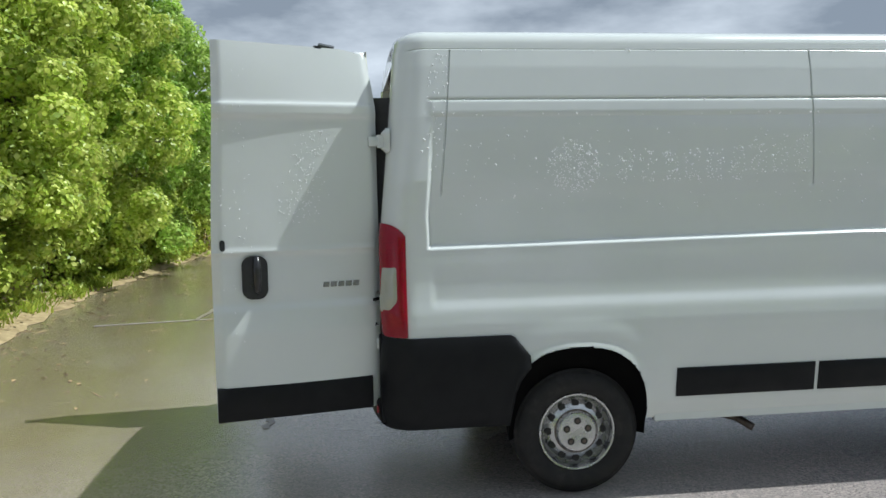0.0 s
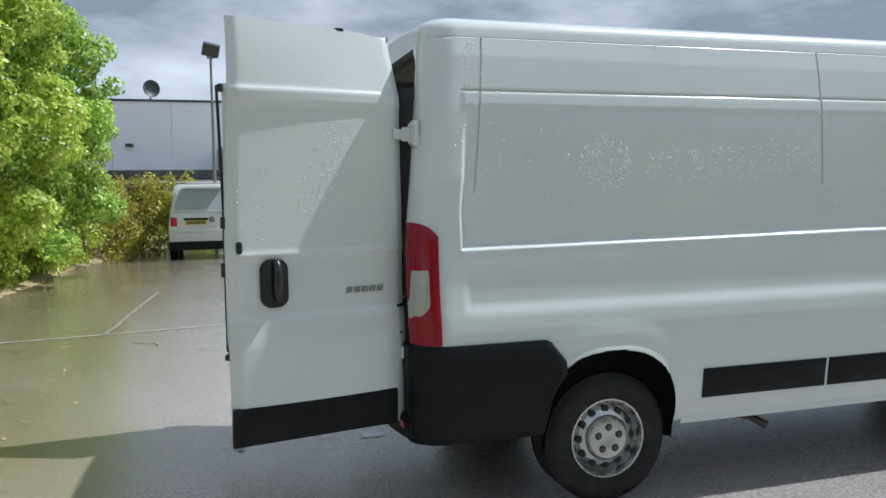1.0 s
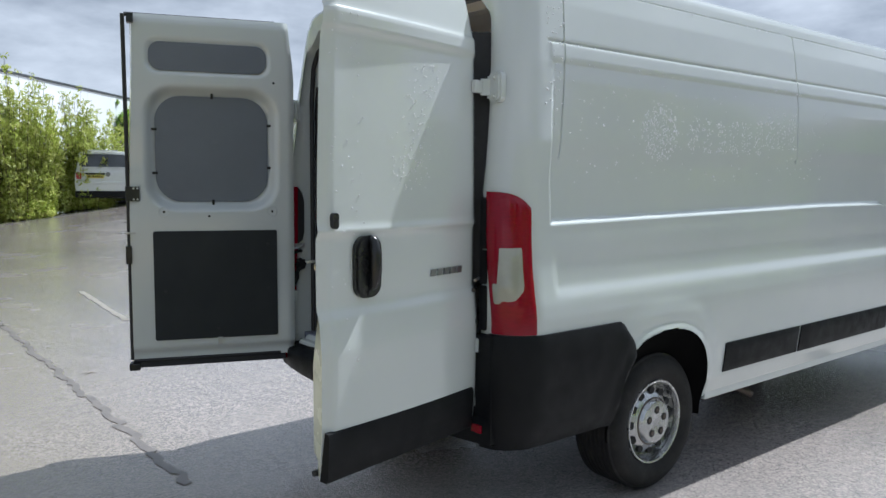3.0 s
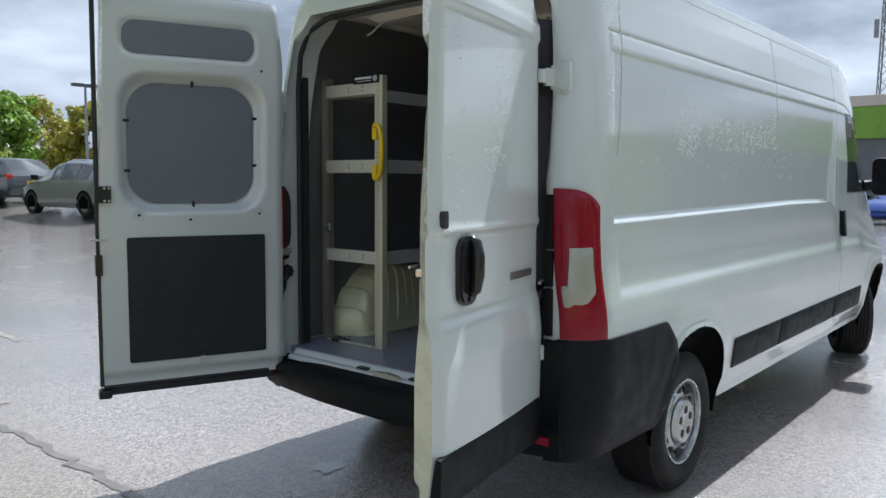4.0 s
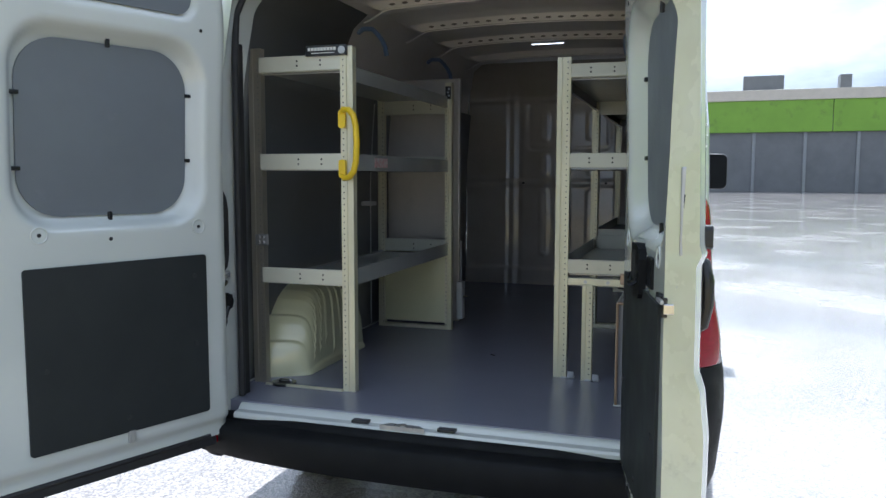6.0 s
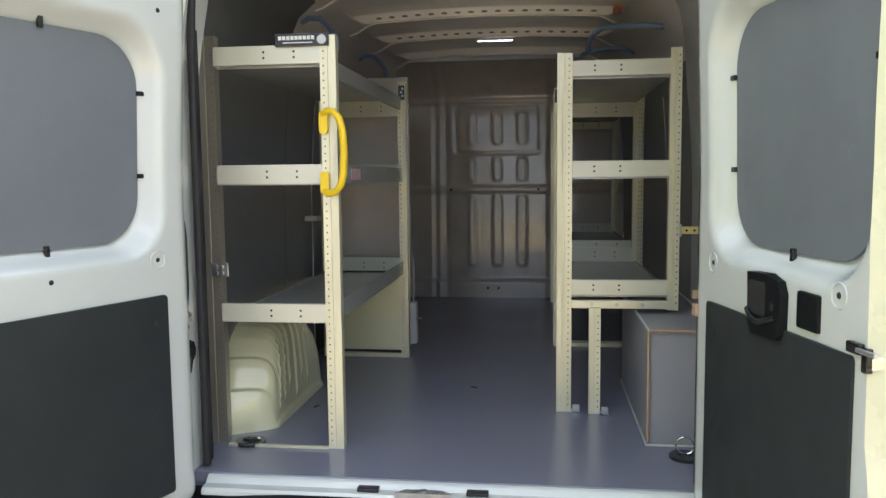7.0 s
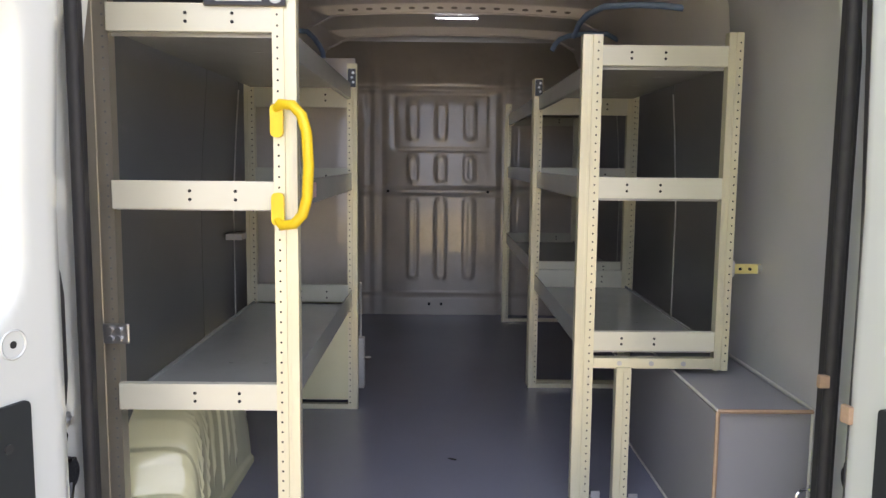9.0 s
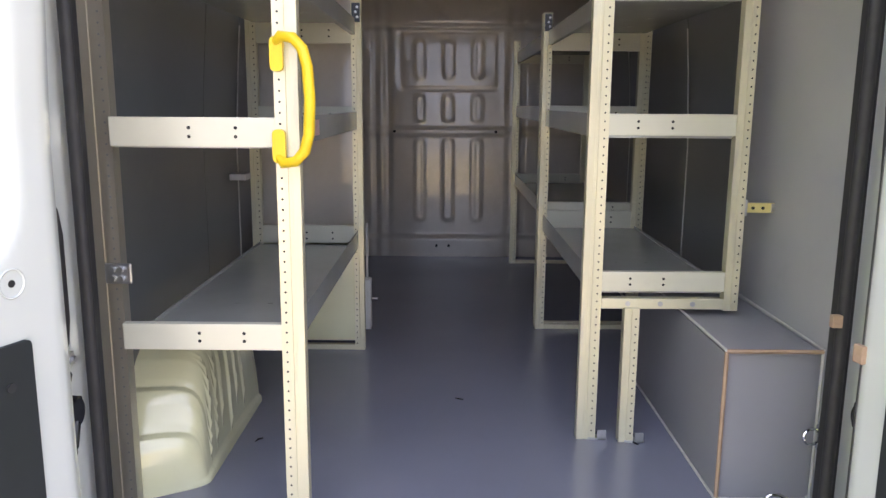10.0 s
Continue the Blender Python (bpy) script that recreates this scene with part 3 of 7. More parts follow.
# ---- wheels ----
def build_wheel():
    bm = bmesh.new()
    prof = [(0.222, 0.0), (0.226, -0.01), (0.222, -0.018), (0.212, -0.016), (0.206, 0.0), (0.200, 0.03), (0.188, 0.05), (0.180, 0.045), (0.172, 0.028), (0.150, 0.012), (0.132, 0.004), (0.124, 0.0), (0.118, -0.012), (0.110, -0.022), (0.092, -0.026), (0.040, -0.024), (0.030, -0.022), (0.0005, -0.022)]
    spin_profile(bm, prof, 64)
    bmesh.ops.recalc_face_normals(bm, faces=bm.faces[:])
    wheel = part("wheel", bm, STEEL_WHEEL, van, "silver steel wheel with round vents", smooth=35)
    bm = bmesh.new()
    prof = [(0.216, 0.02), (0.228, -0.012), (0.240, -0.020), (0.275, -0.030), (0.310, -0.030), (0.338, -0.018), (0.352, 0.0)]
    for k in range(8):
        prof += [(0.362, 0.004 + k * 0.026), (0.365, 0.008 + k * 0.026), (0.365, 0.024 + k * 0.026), (0.356, 0.026 + k * 0.026)]
    prof += [(0.350, 0.218), (0.31, 0.235), (0.23, 0.225), (0.21, 0.19)]
    spin_profile(bm, prof, 72)
    bmesh.ops.recalc_face_normals(bm, faces=bm.faces[:])
    part("tyre", bm, RUBBER, wheel, "black treaded tyre", smooth=30)
    for k in range(12):
        a = math.tau * k / 12
        c = Vector((0.160 * math.cos(a), 0.010, 0.160 * math.sin(a)))
        bm = bmesh.new()
        add_cyl(bm, c + Vector((0, 0.02, 0)), c + Vector((0, 0.0, 0)), 0.021, 14)
        part("vent_hole", bm, DARK_HOLE, wheel)
    # the pressed cap stands on a shadow gap; stampings between the bolts
    bm = bmesh.new()
    spin_profile(bm, [(0.1225, -0.004), (0.1275, -0.003), (0.1285, 0.004), (0.1225, 0.004)], 48)
    bmesh.ops.recalc_face_normals(bm, faces=bm.faces[:])
    part("cap_gap", bm, RUST, wheel, "dark gap round the hub cap", smooth=40)
    bm = bmesh.new()
    spin_profile(bm, [(0.2035, 0.010), (0.2065, 0.002), (0.2035, 0.020)], 48)
    bmesh.ops.recalc_face_normals(bm, faces=bm.faces[:])
    part("rim_gap", bm, DARK_HOLE, wheel, "dark joint of rim and disc", smooth=40)
    for k in range(5):
        a = math.tau * k / 5 + math.pi / 2
        c = Vector((0.066 * math.cos(a), 0, 0.066 * math.sin(a)))
        bm = bmesh.new()
        add_cyl(bm, c + Vector((0, -0.018, 0)), c + Vector((0, -0.0268, 0)), 0.0205, 18)
        part("bolt_recess", bm, DARK_HOLE, wheel, "dark bolt recess")
        bm = bmesh.new()
        add_cyl(bm, c + Vector((0, -0.02, 0)), c + Vector((0, -0.029, 0)), 0.0125, 6)
        part("wheel_bolt", bm, RUST, wheel, "rusty wheel bolt")
    return wheel


wheel = build_wheel()
for o in [wheel] + list(wheel.children):
    o.data.transform(Matrix.Diagonal((0.94, 1.0, 0.94, 1.0)))
wheel.matrix_basis = pose(HUB_R, -0.985, HUB_Z)
for m_ in (pose(HUB_R, 0.985, HUB_Z, 0, 0, 180), pose(HUB_F, -0.95, HUB_Z, 0, 0, 24), pose(HUB_F, 0.97, HUB_Z, 0, 0, 180)):
    copy_thing(wheel, m_)


# ---- rear doors ----
DOOR_L, D_LO, D_HI = 0.82, 0.50, 2.405


def door_outer(s, z, side=1):
    """How far the outer skin stands out at the height z; the right-hand door stands straighter at its free edge."""
    d = lerp_table(z, [(0.5, 0.0), (0.66, 0.014), (0.95, 0.016), (1.06, 0.004), (1.10, -0.010), (1.34, -0.012), (1.365, 0.0), (1.39, -0.006), (2.042, -0.018), (2.062, -0.010), (2.115, -0.012), (2.128, -0.022), (2.42, -0.075)])
    if side == 1:
        d += 0.036 * s * smooth01(z, 1.9, 2.42)
    return d + 0.01 * (1 - (2 * s - 1) ** 2) - 0.02 * smooth01(s, 0.93, 1.0) ** 2 - 0.02 * smooth01(1 - s, 0.94, 1.0) ** 2


def door_edge(z):
    """The hinge side leans in with the body towards the top."""
    return -0.050 + 0.034 * smooth01(z, 2.05, 2.45), DOOR_L - 0.036 * smooth01(z, 1.25, 2.4)


def edge_inset(z, side):
    """How far the inner skin stays back from the free edge: the edge is chamfered above the waist."""
    return lerp_table(z, [(0.90, 0.034), (1.02, 0.05), (1.08, 0.062), (2.40, 0.078)]) if side == 1 else 0.012


WINDOW_R = (0.09, 1.40, 0.70, 1.985, 0.14)
UPPER_R = (0.10, 2.115, 0.72, 2.265, 0.06)
LOWER_R = (0.048, 0.625, 0.72, 1.238, 0.012)


def inside_round(u, v, rect, grow=0.0):
    """Signed distance to a rounded rectangle, negative inside."""
    u0, v0, u1, v1, r = rect
    cx, cy, hx, hy = (u0 + u1) / 2, (v0 + v1) / 2, (u1 - u0) / 2 + grow - r, (v1 - v0) / 2 + grow - r
    dx, dy = abs(u - cx) - hx, abs(v - cy) - hy
    return math.hypot(max(dx, 0), max(dy, 0)) + min(max(dx, dy), 0) - r


def build_door(hinge, free, side):
    """side 1: the door whose outer face looks to -y. Local u runs from the hinge to the free edge, d outwards."""
    hx, hy = hinge
    u_dir = Vector((free[0] - hx, free[1] - hy, 0)).normalized()
    n_dir = Vector((-u_dir.y, u_dir.x, 0)) * (1 if side == 1 else -1)
    to3 = lambda u, v, d: Vector((hx, hy, 0)) + u_dir * u + n_dir * d + Vector((0, 0, v))
    T = 0.088
    DL = DOOR_L + (0.028 if side == -1 else 0.0)
    LEAN_IN = 0.028 if side == 1 else 0.055
    zs = [D_LO + (D_HI - D_LO) * k / 150 for k in range(151)]
    zs = sorted(set(zs + [1.352, 1.358, 1.37, 1.378, 2.05, 2.055, 2.12, 2.124]))
    cs = [k / 60 for k in range(61)]
    verts, faces = [], []
    nu = len(cs)
    for z in zs:
        e0, e1 = door_edge(z)
        e1 += DL - DOOR_L
        for s in cs:
            verts.append(to3(e0 + (e1 - e0) * s, z + (0.030 * s * smooth01(z, 2.1, 2.42) if side == 1 else 0) - 0.02 * smooth01(1 - s, 0.8, 1.0) * smooth01(z, 2.2, 2.43), door_outer(s, z, side)))
    for r in range(len(zs) - 1):
        for c in range(nu - 1):
            faces.append((r * nu + c, r * nu + c + 1, (r + 1) * nu + c + 1, (r + 1) * nu + c))
    edge_ids = []
    base = len(verts)
    for z in zs:
        e0, e1 = door_edge(z)
        e1 += DL - DOOR_L
        for s in cs:
            u = e0 - 0.004 + (e1 - e0 + 0.004 - edge_inset(z, side)) * s
            d = -T
            w = inside_round(u, z, WINDOW_R, 0.035)
            d += 0.062 * (1 - smooth01(w, -0.040, 0.020))
            w = inside_round(u, z, UPPER_R, 0.012)
            d += 0.014 * (1 - smooth01(w, -0.014, 0.008))
            if z < 0.585:
                d += 0.02 * smooth01(0.585 - z, 0, 0.03)
            d += 0.02 * smooth01(z, 2.36, 2.425) + 0.018 * smooth01(0.03 - s, 0, 0.03)
            d -= lerp_table(z, [(1.6, 0.0), (2.43, LEAN_IN)])
            verts.append(to3(u, z + (0.008 if z < 0.52 else 0) + (0.026 * s * smooth01(z, 2.1, 2.42) if side == 1 else 0), d))
    nr = len(zs)
    for r in range(nr - 1):
        for c in range(nu - 1):
            faces.append((base + r * nu + c, base + (r + 1) * nu + c, base + (r + 1) * nu + c + 1, base + r * nu + c + 1))
        for c in (0, nu - 1):
            edge_ids.append(len(faces))
            faces.append((r * nu + c, (r + 1) * nu + c, base + (r + 1) * nu + c, base + r * nu + c))
    for c in range(nu - 1):
        for r in (0, nr - 1):
            faces.append((r * nu + c, r * nu + c + 1, base + r * nu + c + 1, base + r * nu + c))
    ids = [0] * len(faces)
    for k in edge_ids:
        ids[k] = 1
    door = raw("rear_door", verts, faces, [PAINT, PAINT_IN], van, "open white rear door, grey board inside", smooth=True, indices=ids)
    mod = door.modifiers.new("edges", "EDGE_SPLIT")
    mod.split_angle = radians(40)
    lean_d = lambda z: -lerp_table(z, [(1.6, 0.0), (2.43, LEAN_IN)])

    def plate(name, rect, d0, d1, mat, label=""):
        b = bmesh.new()
        add_plate(b, rounded_outline(*rect), lambda u, v, d: to3(u, v, d + lean_d(v)), d0, d1)
        bmesh.ops.recalc_face_normals(b, faces=b.faces[:])
        return part(name, b, mat, door, label)

    def bar(name, u0, v0, d0, u1, v1, d1, mat, label="", bevel=0.003):
        b = bmesh.new()
        m = Matrix.Translation((hx, hy, 0)) @ Matrix(((u_dir.x, n_dir.x, 0, 0), (u_dir.y, n_dir.y, 0, 0), (0, 0, 1, 0), (0, 0, 0, 1)))
        add_box(b, u0, d0, v0, u1, d1, v1, bevel, m)
        bmesh.ops.recalc_face_normals(b, faces=b.faces[:])
        return part(name, b, mat, door, label)

    plate("window_blank", WINDOW_R, -T + 0.062, -T + 0.052, GREY_PLY, "grey coated board in the window opening")
    plate("upper_blank", UPPER_R, -T + 0.012, -T + 0.004, GREY_PLY, "grey coated board")
    plate("lower_lining", LOWER_R, -T + 0.004, -T - 0.008, DARK_PLY, "dark lining board")
    # retaining clips round the window blank
    u0, v0, u1, v1, _ = WINDOW_R
    for u, v, tall in ((u0 - 0.012, 1.594, 0), (u0 - 0.012, 1.834, 0), (u1 + 0.004, 1.56, 0), (u1 + 0.004, 1.80, 0), ((u0 + u1) / 2, v0 - 0.004, 1), ((u0 + u1) / 2, v1 + 0.004, 1)):
        a, c = (0.007, 0.016) if tall else (0.016, 0.007)
        ld = lean_d(v)
        bar("retaining_clip", u - a, v - c, -T + 0.042 + ld, u + a, v + c, -T + 0.054 + ld, GLOSS_BLACK)
    # screw holes
    for u, v in ((0.06, 2.07), (0.072, 1.345), (0.42, 1.32), (0.66, 1.345)):
        b = bmesh.new()
        add_cyl(b, to3(u, v, -T - 0.001 + lean_d(v)), to3(u, v, -T + 0.004 + lean_d(v)), 0.007, 12)
        part("plug_hole", b, DARK_HOLE, door)
    for u, v in ((0.10, 0.90), (0.10, 1.16), (0.66, 0.90), (0.38, 0.68)):
        b = bmesh.new()
        add_cyl(b, to3(u, v, -T - 0.0115), to3(u, v, -T - 0.006), 0.009, 14)
        part("lining_screw", b, SEAL, door, "dark domed lining screw", smooth=40)
    for u, v in ((0.072, 1.345), (0.66, 1.345)):
        b = bmesh.new()
        add_sweep(b, [to3(u + 0.026 * math.cos(q), v + 0.026 * math.sin(q), -T - 0.0005 + lean_d(v)) for q in [math.tau * k / 24 for k in range(24)]], 0.0022, 6, True)
        part("dished_seat", b, PAINT, door, smooth=60)
    # rubber seal down the free edge and along the foot
    b = bmesh.new()
    pts = [to3(DL - 0.004, z, -T * 0.72 + lean_d(z)) for z in (2.40, 2.2, 2.0, 1.8, 1.6, 1.2, 0.8, 0.52)]
    if side == -1:
        add_sweep(b, pts, 0.011, 6)
        add_sweep(b, [to3(u, 2.402, -0.045 + lean_d(2.40)) for u in (0.05, 0.3, 0.6, DL - 0.01)], 0.012, 6)
    add_sweep(b, [to3(u, 0.512, -T * 0.7) for u in (0.03, 0.3, 0.6, DL - 0.01)], 0.012, 6)
    part("door_seal", b, SEAL, door, "black rubber seal", smooth=60)
    if side == -1:
        bar("foot_seal", 0.0, 0.470, -0.066, DL + 0.004, 0.503, -0.02, SEAL, "black rubber foot seal", 0.006)
        bar("corner_block", DL - 0.045, 0.458, -0.082, DL + 0.014, 0.50, -0.03, GLOSS_BLACK, "black corner block", 0.006)
    # black foot moulding on the outside
    b = bmesh.new()
    sec = [(0.498, -0.02), (0.496, 0.012), (0.51, 0.022), (0.655, 0.030), (0.672, 0.024), (0.676, 0.008)]
    us = [0.012 + (DL - 0.014) * k / 10 for k in range(11)]
    gr = [[b.verts.new(to3(u, v, d)) for v, d in sec] for u in us]
    for p, q in zip(gr, gr[1:]):
        for k in range(len(sec) - 1):
            b.faces.new((p[k], p[k + 1], q[k + 1], q[k]))
    b.faces.new(gr[0])
    b.faces.new(gr[-1][::-1])
    bmesh.ops.recalc_face_normals(b, faces=b.faces[:])
    part("foot_moulding", b, PLASTIC, door, "black foot moulding", smooth=40)
    # hinges
    for z in (1.925, 0.845):
        b = bmesh.new()
        m = Matrix.Translation((hx, hy, 0)) @ Matrix(((u_dir.x, n_dir.x, 0, 0), (u_dir.y, n_dir.y, 0, 0), (0, 0, 1, 0), (0, 0, 0, 1)))
        add_box(b, -0.055, -0.012, z - 0.026, 0.0, 0.010, z + 0.026, 0.004, m)
        sy = -side
        if z > 1:
            lx = lean(0, z)
            flat = lambda u, v, d: Vector((lx - 0.030 - d, sy * u, v))
            add_plate(b, rounded_outline(0.832, z - 0.066, 0.906, z + 0.066, 0.026), flat, -0.004, 0.020)
            add_plate(b, rounded_outline(0.838, z - 0.058, 0.896, z + 0.058, 0.022), flat, 0.020, 0.028)
            # knuckle and arm across the gap
            a0, a1 = m @ Vector((-0.050, -0.002, 0)), Vector((lx - 0.046, sy * 0.842, 0))
            side_ = (a1 - a0).cross(Vector((0, 0, 1))).normalized() * 0.009
            ends = [[b.verts.new(q + e * side_ + Vector((0, 0, z + h))) for e, h in ((-1, -0.034), (1, -0.034), (1, 0.034), (-1, 0.034))] for q in (a0, a1)]
            for k in range(4):
                b.faces.new((ends[0][k], ends[0][(k + 1) % 4], ends[1][(k + 1) % 4], ends[1][k]))
            b.faces.new(ends[0][::-1])
            b.faces.new(ends[1])
            add_cyl(b, (lx - 0.050, sy * 0.834, z - 0.046), (lx - 0.050, sy * 0.834, z + 0.046), 0.010, 12)
        else:
            add_box(b, -0.075, min(sy * 0.815, sy * 0.850), z - 0.03, -0.02, max(sy * 0.815, sy * 0.850), z + 0.03, 0.006)
        bmesh.ops.recalc_face_normals(b, faces=b.faces[:])
        hinge_part = part("door_hinge", b, PAINT, door, "white painted hinge", smooth=40)
        for dz in (-0.038, 0.038) if z > 1 else ():
            b = bmesh.new()
            add_cyl(b, (-0.055 + lean(0, z), sy * 0.872, z + dz), (-0.062 + lean(0, z), sy * 0.872, z + dz), 0.0125, 14)
            add_cyl(b, (-0.061 + lean(0, z), sy * 0.872, z + dz), (-0.070 + lean(0, z), sy * 0.872, z + dz), 0.008, 6)
            part("hinge_bolt", b, PAINT, hinge_part, "painted hinge bolt", smooth=40)
    if side == 1:
        # rubber seal from the hinged edge to the pillar, widened to blacken the shaded gap
        b = bmesh.new()
        gr = []
        for k in range(25):
            z = 0.60 + (2.16 - 0.60) * k / 24
            e0, _ = door_edge(z)
            dd = lean_d(z)
            p0, p1 = to3(e0 + 0.03, z, -0.070 + dd), to3(e0 + 0.004, z, -0.060 + dd)
            p3 = Vector((-0.012 + lean(0, z), -0.812 + 0.09 * smooth01(z, 2.2, 2.372), z))
            p2 = (p1 + p3) / 2 + Vector((0.012, 0.012, 0))
            line = [p0, p1, p2, p3]
            gr.append([b.verts.new(q) for q in line] + [b.verts.new(q + Vector((0.006, 0.006, 0))) for q in line[::-1]])
        for p, q in zip(gr, gr[1:]):
            for k in range(8):
                b.faces.new((p[k], p[(k + 1) % 8], q[(k + 1) % 8], q[k]))
        b.faces.new(gr[0])
        b.faces.new(gr[-1][::-1])
        bmesh.ops.recalc_face_normals(b, faces=b.faces[:])
        part("hinge_side_seal", b, SEAL, door, "black rubber seal, widened to stand in for the gap's shade", smooth=60)
    # latch block, check link and striker on the free edge
    if side == -1:
        bar("edge_latch", DL - 0.065, 1.405, -T - 0.012, DL + 0.008, 1.485, -T + 0.01, GLOSS_BLACK, "black latch plate")
        for u in (DL - 0.055, DL - 0.035):
            for z in (1.415, 1.475):
                b = bmesh.new()
                add_cyl(b, to3(u, z, -T - 0.016), to3(u, z, -T - 0.008), 0.006, 8)
                part("latch_screw", b, ZINC, door)
        bar("edge_buffer", DL - 0.018, 1.06, -T - 0.012, DL + 0.014, 1.16, -T + 0.03, GLOSS_BLACK, "black edge buffer")
        bar("edge_pin", DL - 0.04, 1.225, -T - 0.008, DL + 0.03, 1.235, -T + 0.002, ZINC, "zinc latch pin", 0.001)
    bar("foot_catch", 0.36, 0.585, -T - 0.012, 0.385, 0.63, -T + 0.004, ZINC, "zinc catch")
    bar("top_catch", DL - 0.10 + 0.04 * (side == -1), 2.35, -T - 0.075, DL - 0.065 + 0.04 * (side == -1), 2.40, -T - 0.02, GLOSS_BLACK, "black top catch")
    return door, to3, bar


right_door, rd3, rd_bar = build_door((-0.094, -0.832), (-0.883, -0.988), 1)
left_door, ld3, ld_bar = build_door((-0.070, 0.892), (-0.824, 1.180), -1)

# outside of the right-hand door: handle, lock, badge
b = bmesh.new()
out = rounded_outline(0.545, 1.122, 0.675, 1.345, 0.05)
add_plate(b, out, lambda u, v, d: rd3(u + 0.0, v, d), -0.005, 0.010)
add_plate(b, [(0.61 + (u - 0.61) * 0.86, 1.233 + (v - 1.233) * 0.92) for u, v in out], rd3, 0.010, 0.016)
bmesh.ops.recalc_face_normals(b, faces=b.faces[:])
handle = part("door_handle", b, GLOSS_BLACK, right_door, "glossy black handle plate")
b = bmesh.new()
add_sweep(b, [rd3(0.60, 1.335, 0.012), rd3(0.60, 1.325, 0.030), rd3(0.60, 1.28, 0.038), rd3(0.60, 1.22, 0.038), rd3(0.60, 1.17, 0.030), rd3(0.60, 1.16, 0.014)], [0.014, 0.018, 0.021, 0.021, 0.018, 0.014], 12)
add_cyl(b, rd3(0.61, 1.143, 0.010), rd3(0.61, 1.143, 0.022), 0.011, 16)
part("door_handle_grip", b, GLOSS_BLACK, right_door, "black pull grip with key lock", smooth=50)
b = bmesh.new()
add_plate(b, rounded_outline(0.752, 1.375, 0.778, 1.43, 0.012), rd3, -0.02, 0.012)
bmesh.ops.recalc_face_normals(b, faces=b.faces[:])
part("lock_button", b, GLOSS_BLACK, right_door, "small black lock cover")
bm = bmesh.new()
for k in range(5):
    u = 0.262 - k * 0.040
    m_ = [(u, 1.165), (u - 0.030, 1.165), (u - 0.034, 1.192), (u - 0.004, 1.192)]
    add_plate(bm, m_, rd3, -0.008, 0.0045)
bmesh.ops.recalc_face_normals(bm, faces=bm.faces[:])
part("badge_bars", bm, BADGE, right_door, "grey metal model badge")
rd_bar("brake_light_cap", 0.225, 2.408, -0.085, 0.265, 2.424, -0.05, GLOSS_BLACK, "small black cap")


def edge_at(v, d):
    """Where the chamfered free edge of the right-hand door lies at height v and depth d."""
    return door_edge(v)[1] - edge_inset(v, 1) * (-d - 0.012) / 0.076 - 0.002


# free edge of the right-hand door
rd_bar("edge_slot", edge_at(1.46, -0.05) - 0.012, 1.36, -0.062, edge_at(1.46, -0.05) + 0.003, 1.56, -0.038, ZINC, "zinc latch cover plate")
rd_bar("edge_slot", edge_at(1.46, -0.05) - 0.010, 1.43, -0.056, edge_at(1.46, -0.05) + 0.005, 1.50, -0.044, GLOSS_BLACK, "dark latch slot")
rd_bar("edge_latch_hook", edge_at(1.24, -0.07) - 0.014, 1.225, -0.092, edge_at(1.24, -0.07) + 0.008, 1.25, -0.05, CHROME, "chrome latch hook")
rd_bar("latch_mouth", edge_at(1.24, -0.084) - 0.012, 1.215, -0.094, edge_at(1.24, -0.084) + 0.006, 1.262, -0.074, GLOSS_BLACK, "dark latch mouth")
for v, d in ((1.29, -0.058), (1.29, -0.038), (1.165, -0.04)):
    b = bmesh.new()
    add_cyl(b, rd3(edge_at(v, d) - 0.008, v, d), rd3(edge_at(v, d) + 0.003, v, d), 0.008, 12)
    part("edge_screw", b, ZINC, right_door)
# inside of the right-hand door: release handle
b = bmesh.new()
out = [(0.312, 1.352), (0.318, 1.225), (0.335, 1.205), (0.455, 1.212), (0.468, 1.225), (0.470, 1.318), (0.455, 1.345), (0.40, 1.356)]
add_plate(b, out, lambda u, v, d: rd3(u, v, d), -0.07, -0.108)
bmesh.ops.recalc_face_normals(b, faces=b.faces[:])
release = part("inner_handle_box", b, PLASTIC, right_door, "black inner release handle")
b = bmesh.new()
add_plate(b, rounded_outline(0.322, 1.255, 0.405, 1.335, 0.012), rd3, -0.104, -0.1095)
bmesh.ops.recalc_face_normals(b, faces=b.faces[:])
part("handle_pocket", b, DARK_HOLE, release, "dark finger pocket")
b = bmesh.new()
add_sweep(b, [rd3(u, 1.262 - 0.018 * math.sin(math.pi * (u - 0.318) / 0.13), -0.108 - 0.012 * math.sin(math.pi * (u - 0.318) / 0.13)) for u in [0.318 + 0.13 * k / 8 for k in range(9)]], 0.008, 8)
part("pull_bar", b, GLOSS_BLACK, release, "black pull bar", smooth=60)
b = bmesh.new()
add_cyl(b, rd3(0.436, 1.285, -0.106), rd3(0.436, 1.285, -0.1095), 0.008, 12)
part("key_hole", b, DARK_HOLE, release)
rd_bar("inner_latch", DOOR_L - 0.115, 1.246, -0.100, DOOR_L - 0.072, 1.268, -0.086, GLOSS_BLACK, "black latch body", 0.004)
rd_bar("latch_pin", DOOR_L - 0.078, 1.252, -0.104, DOOR_L - 0.02, 1.261, -0.096, ZINC, "zinc latch pin", 0.002)
rd_bar("inner_cover", 0.515, 1.255, -0.096, 0.60, 1.335, -0.07, PLASTIC, "black cover plate", 0.006)

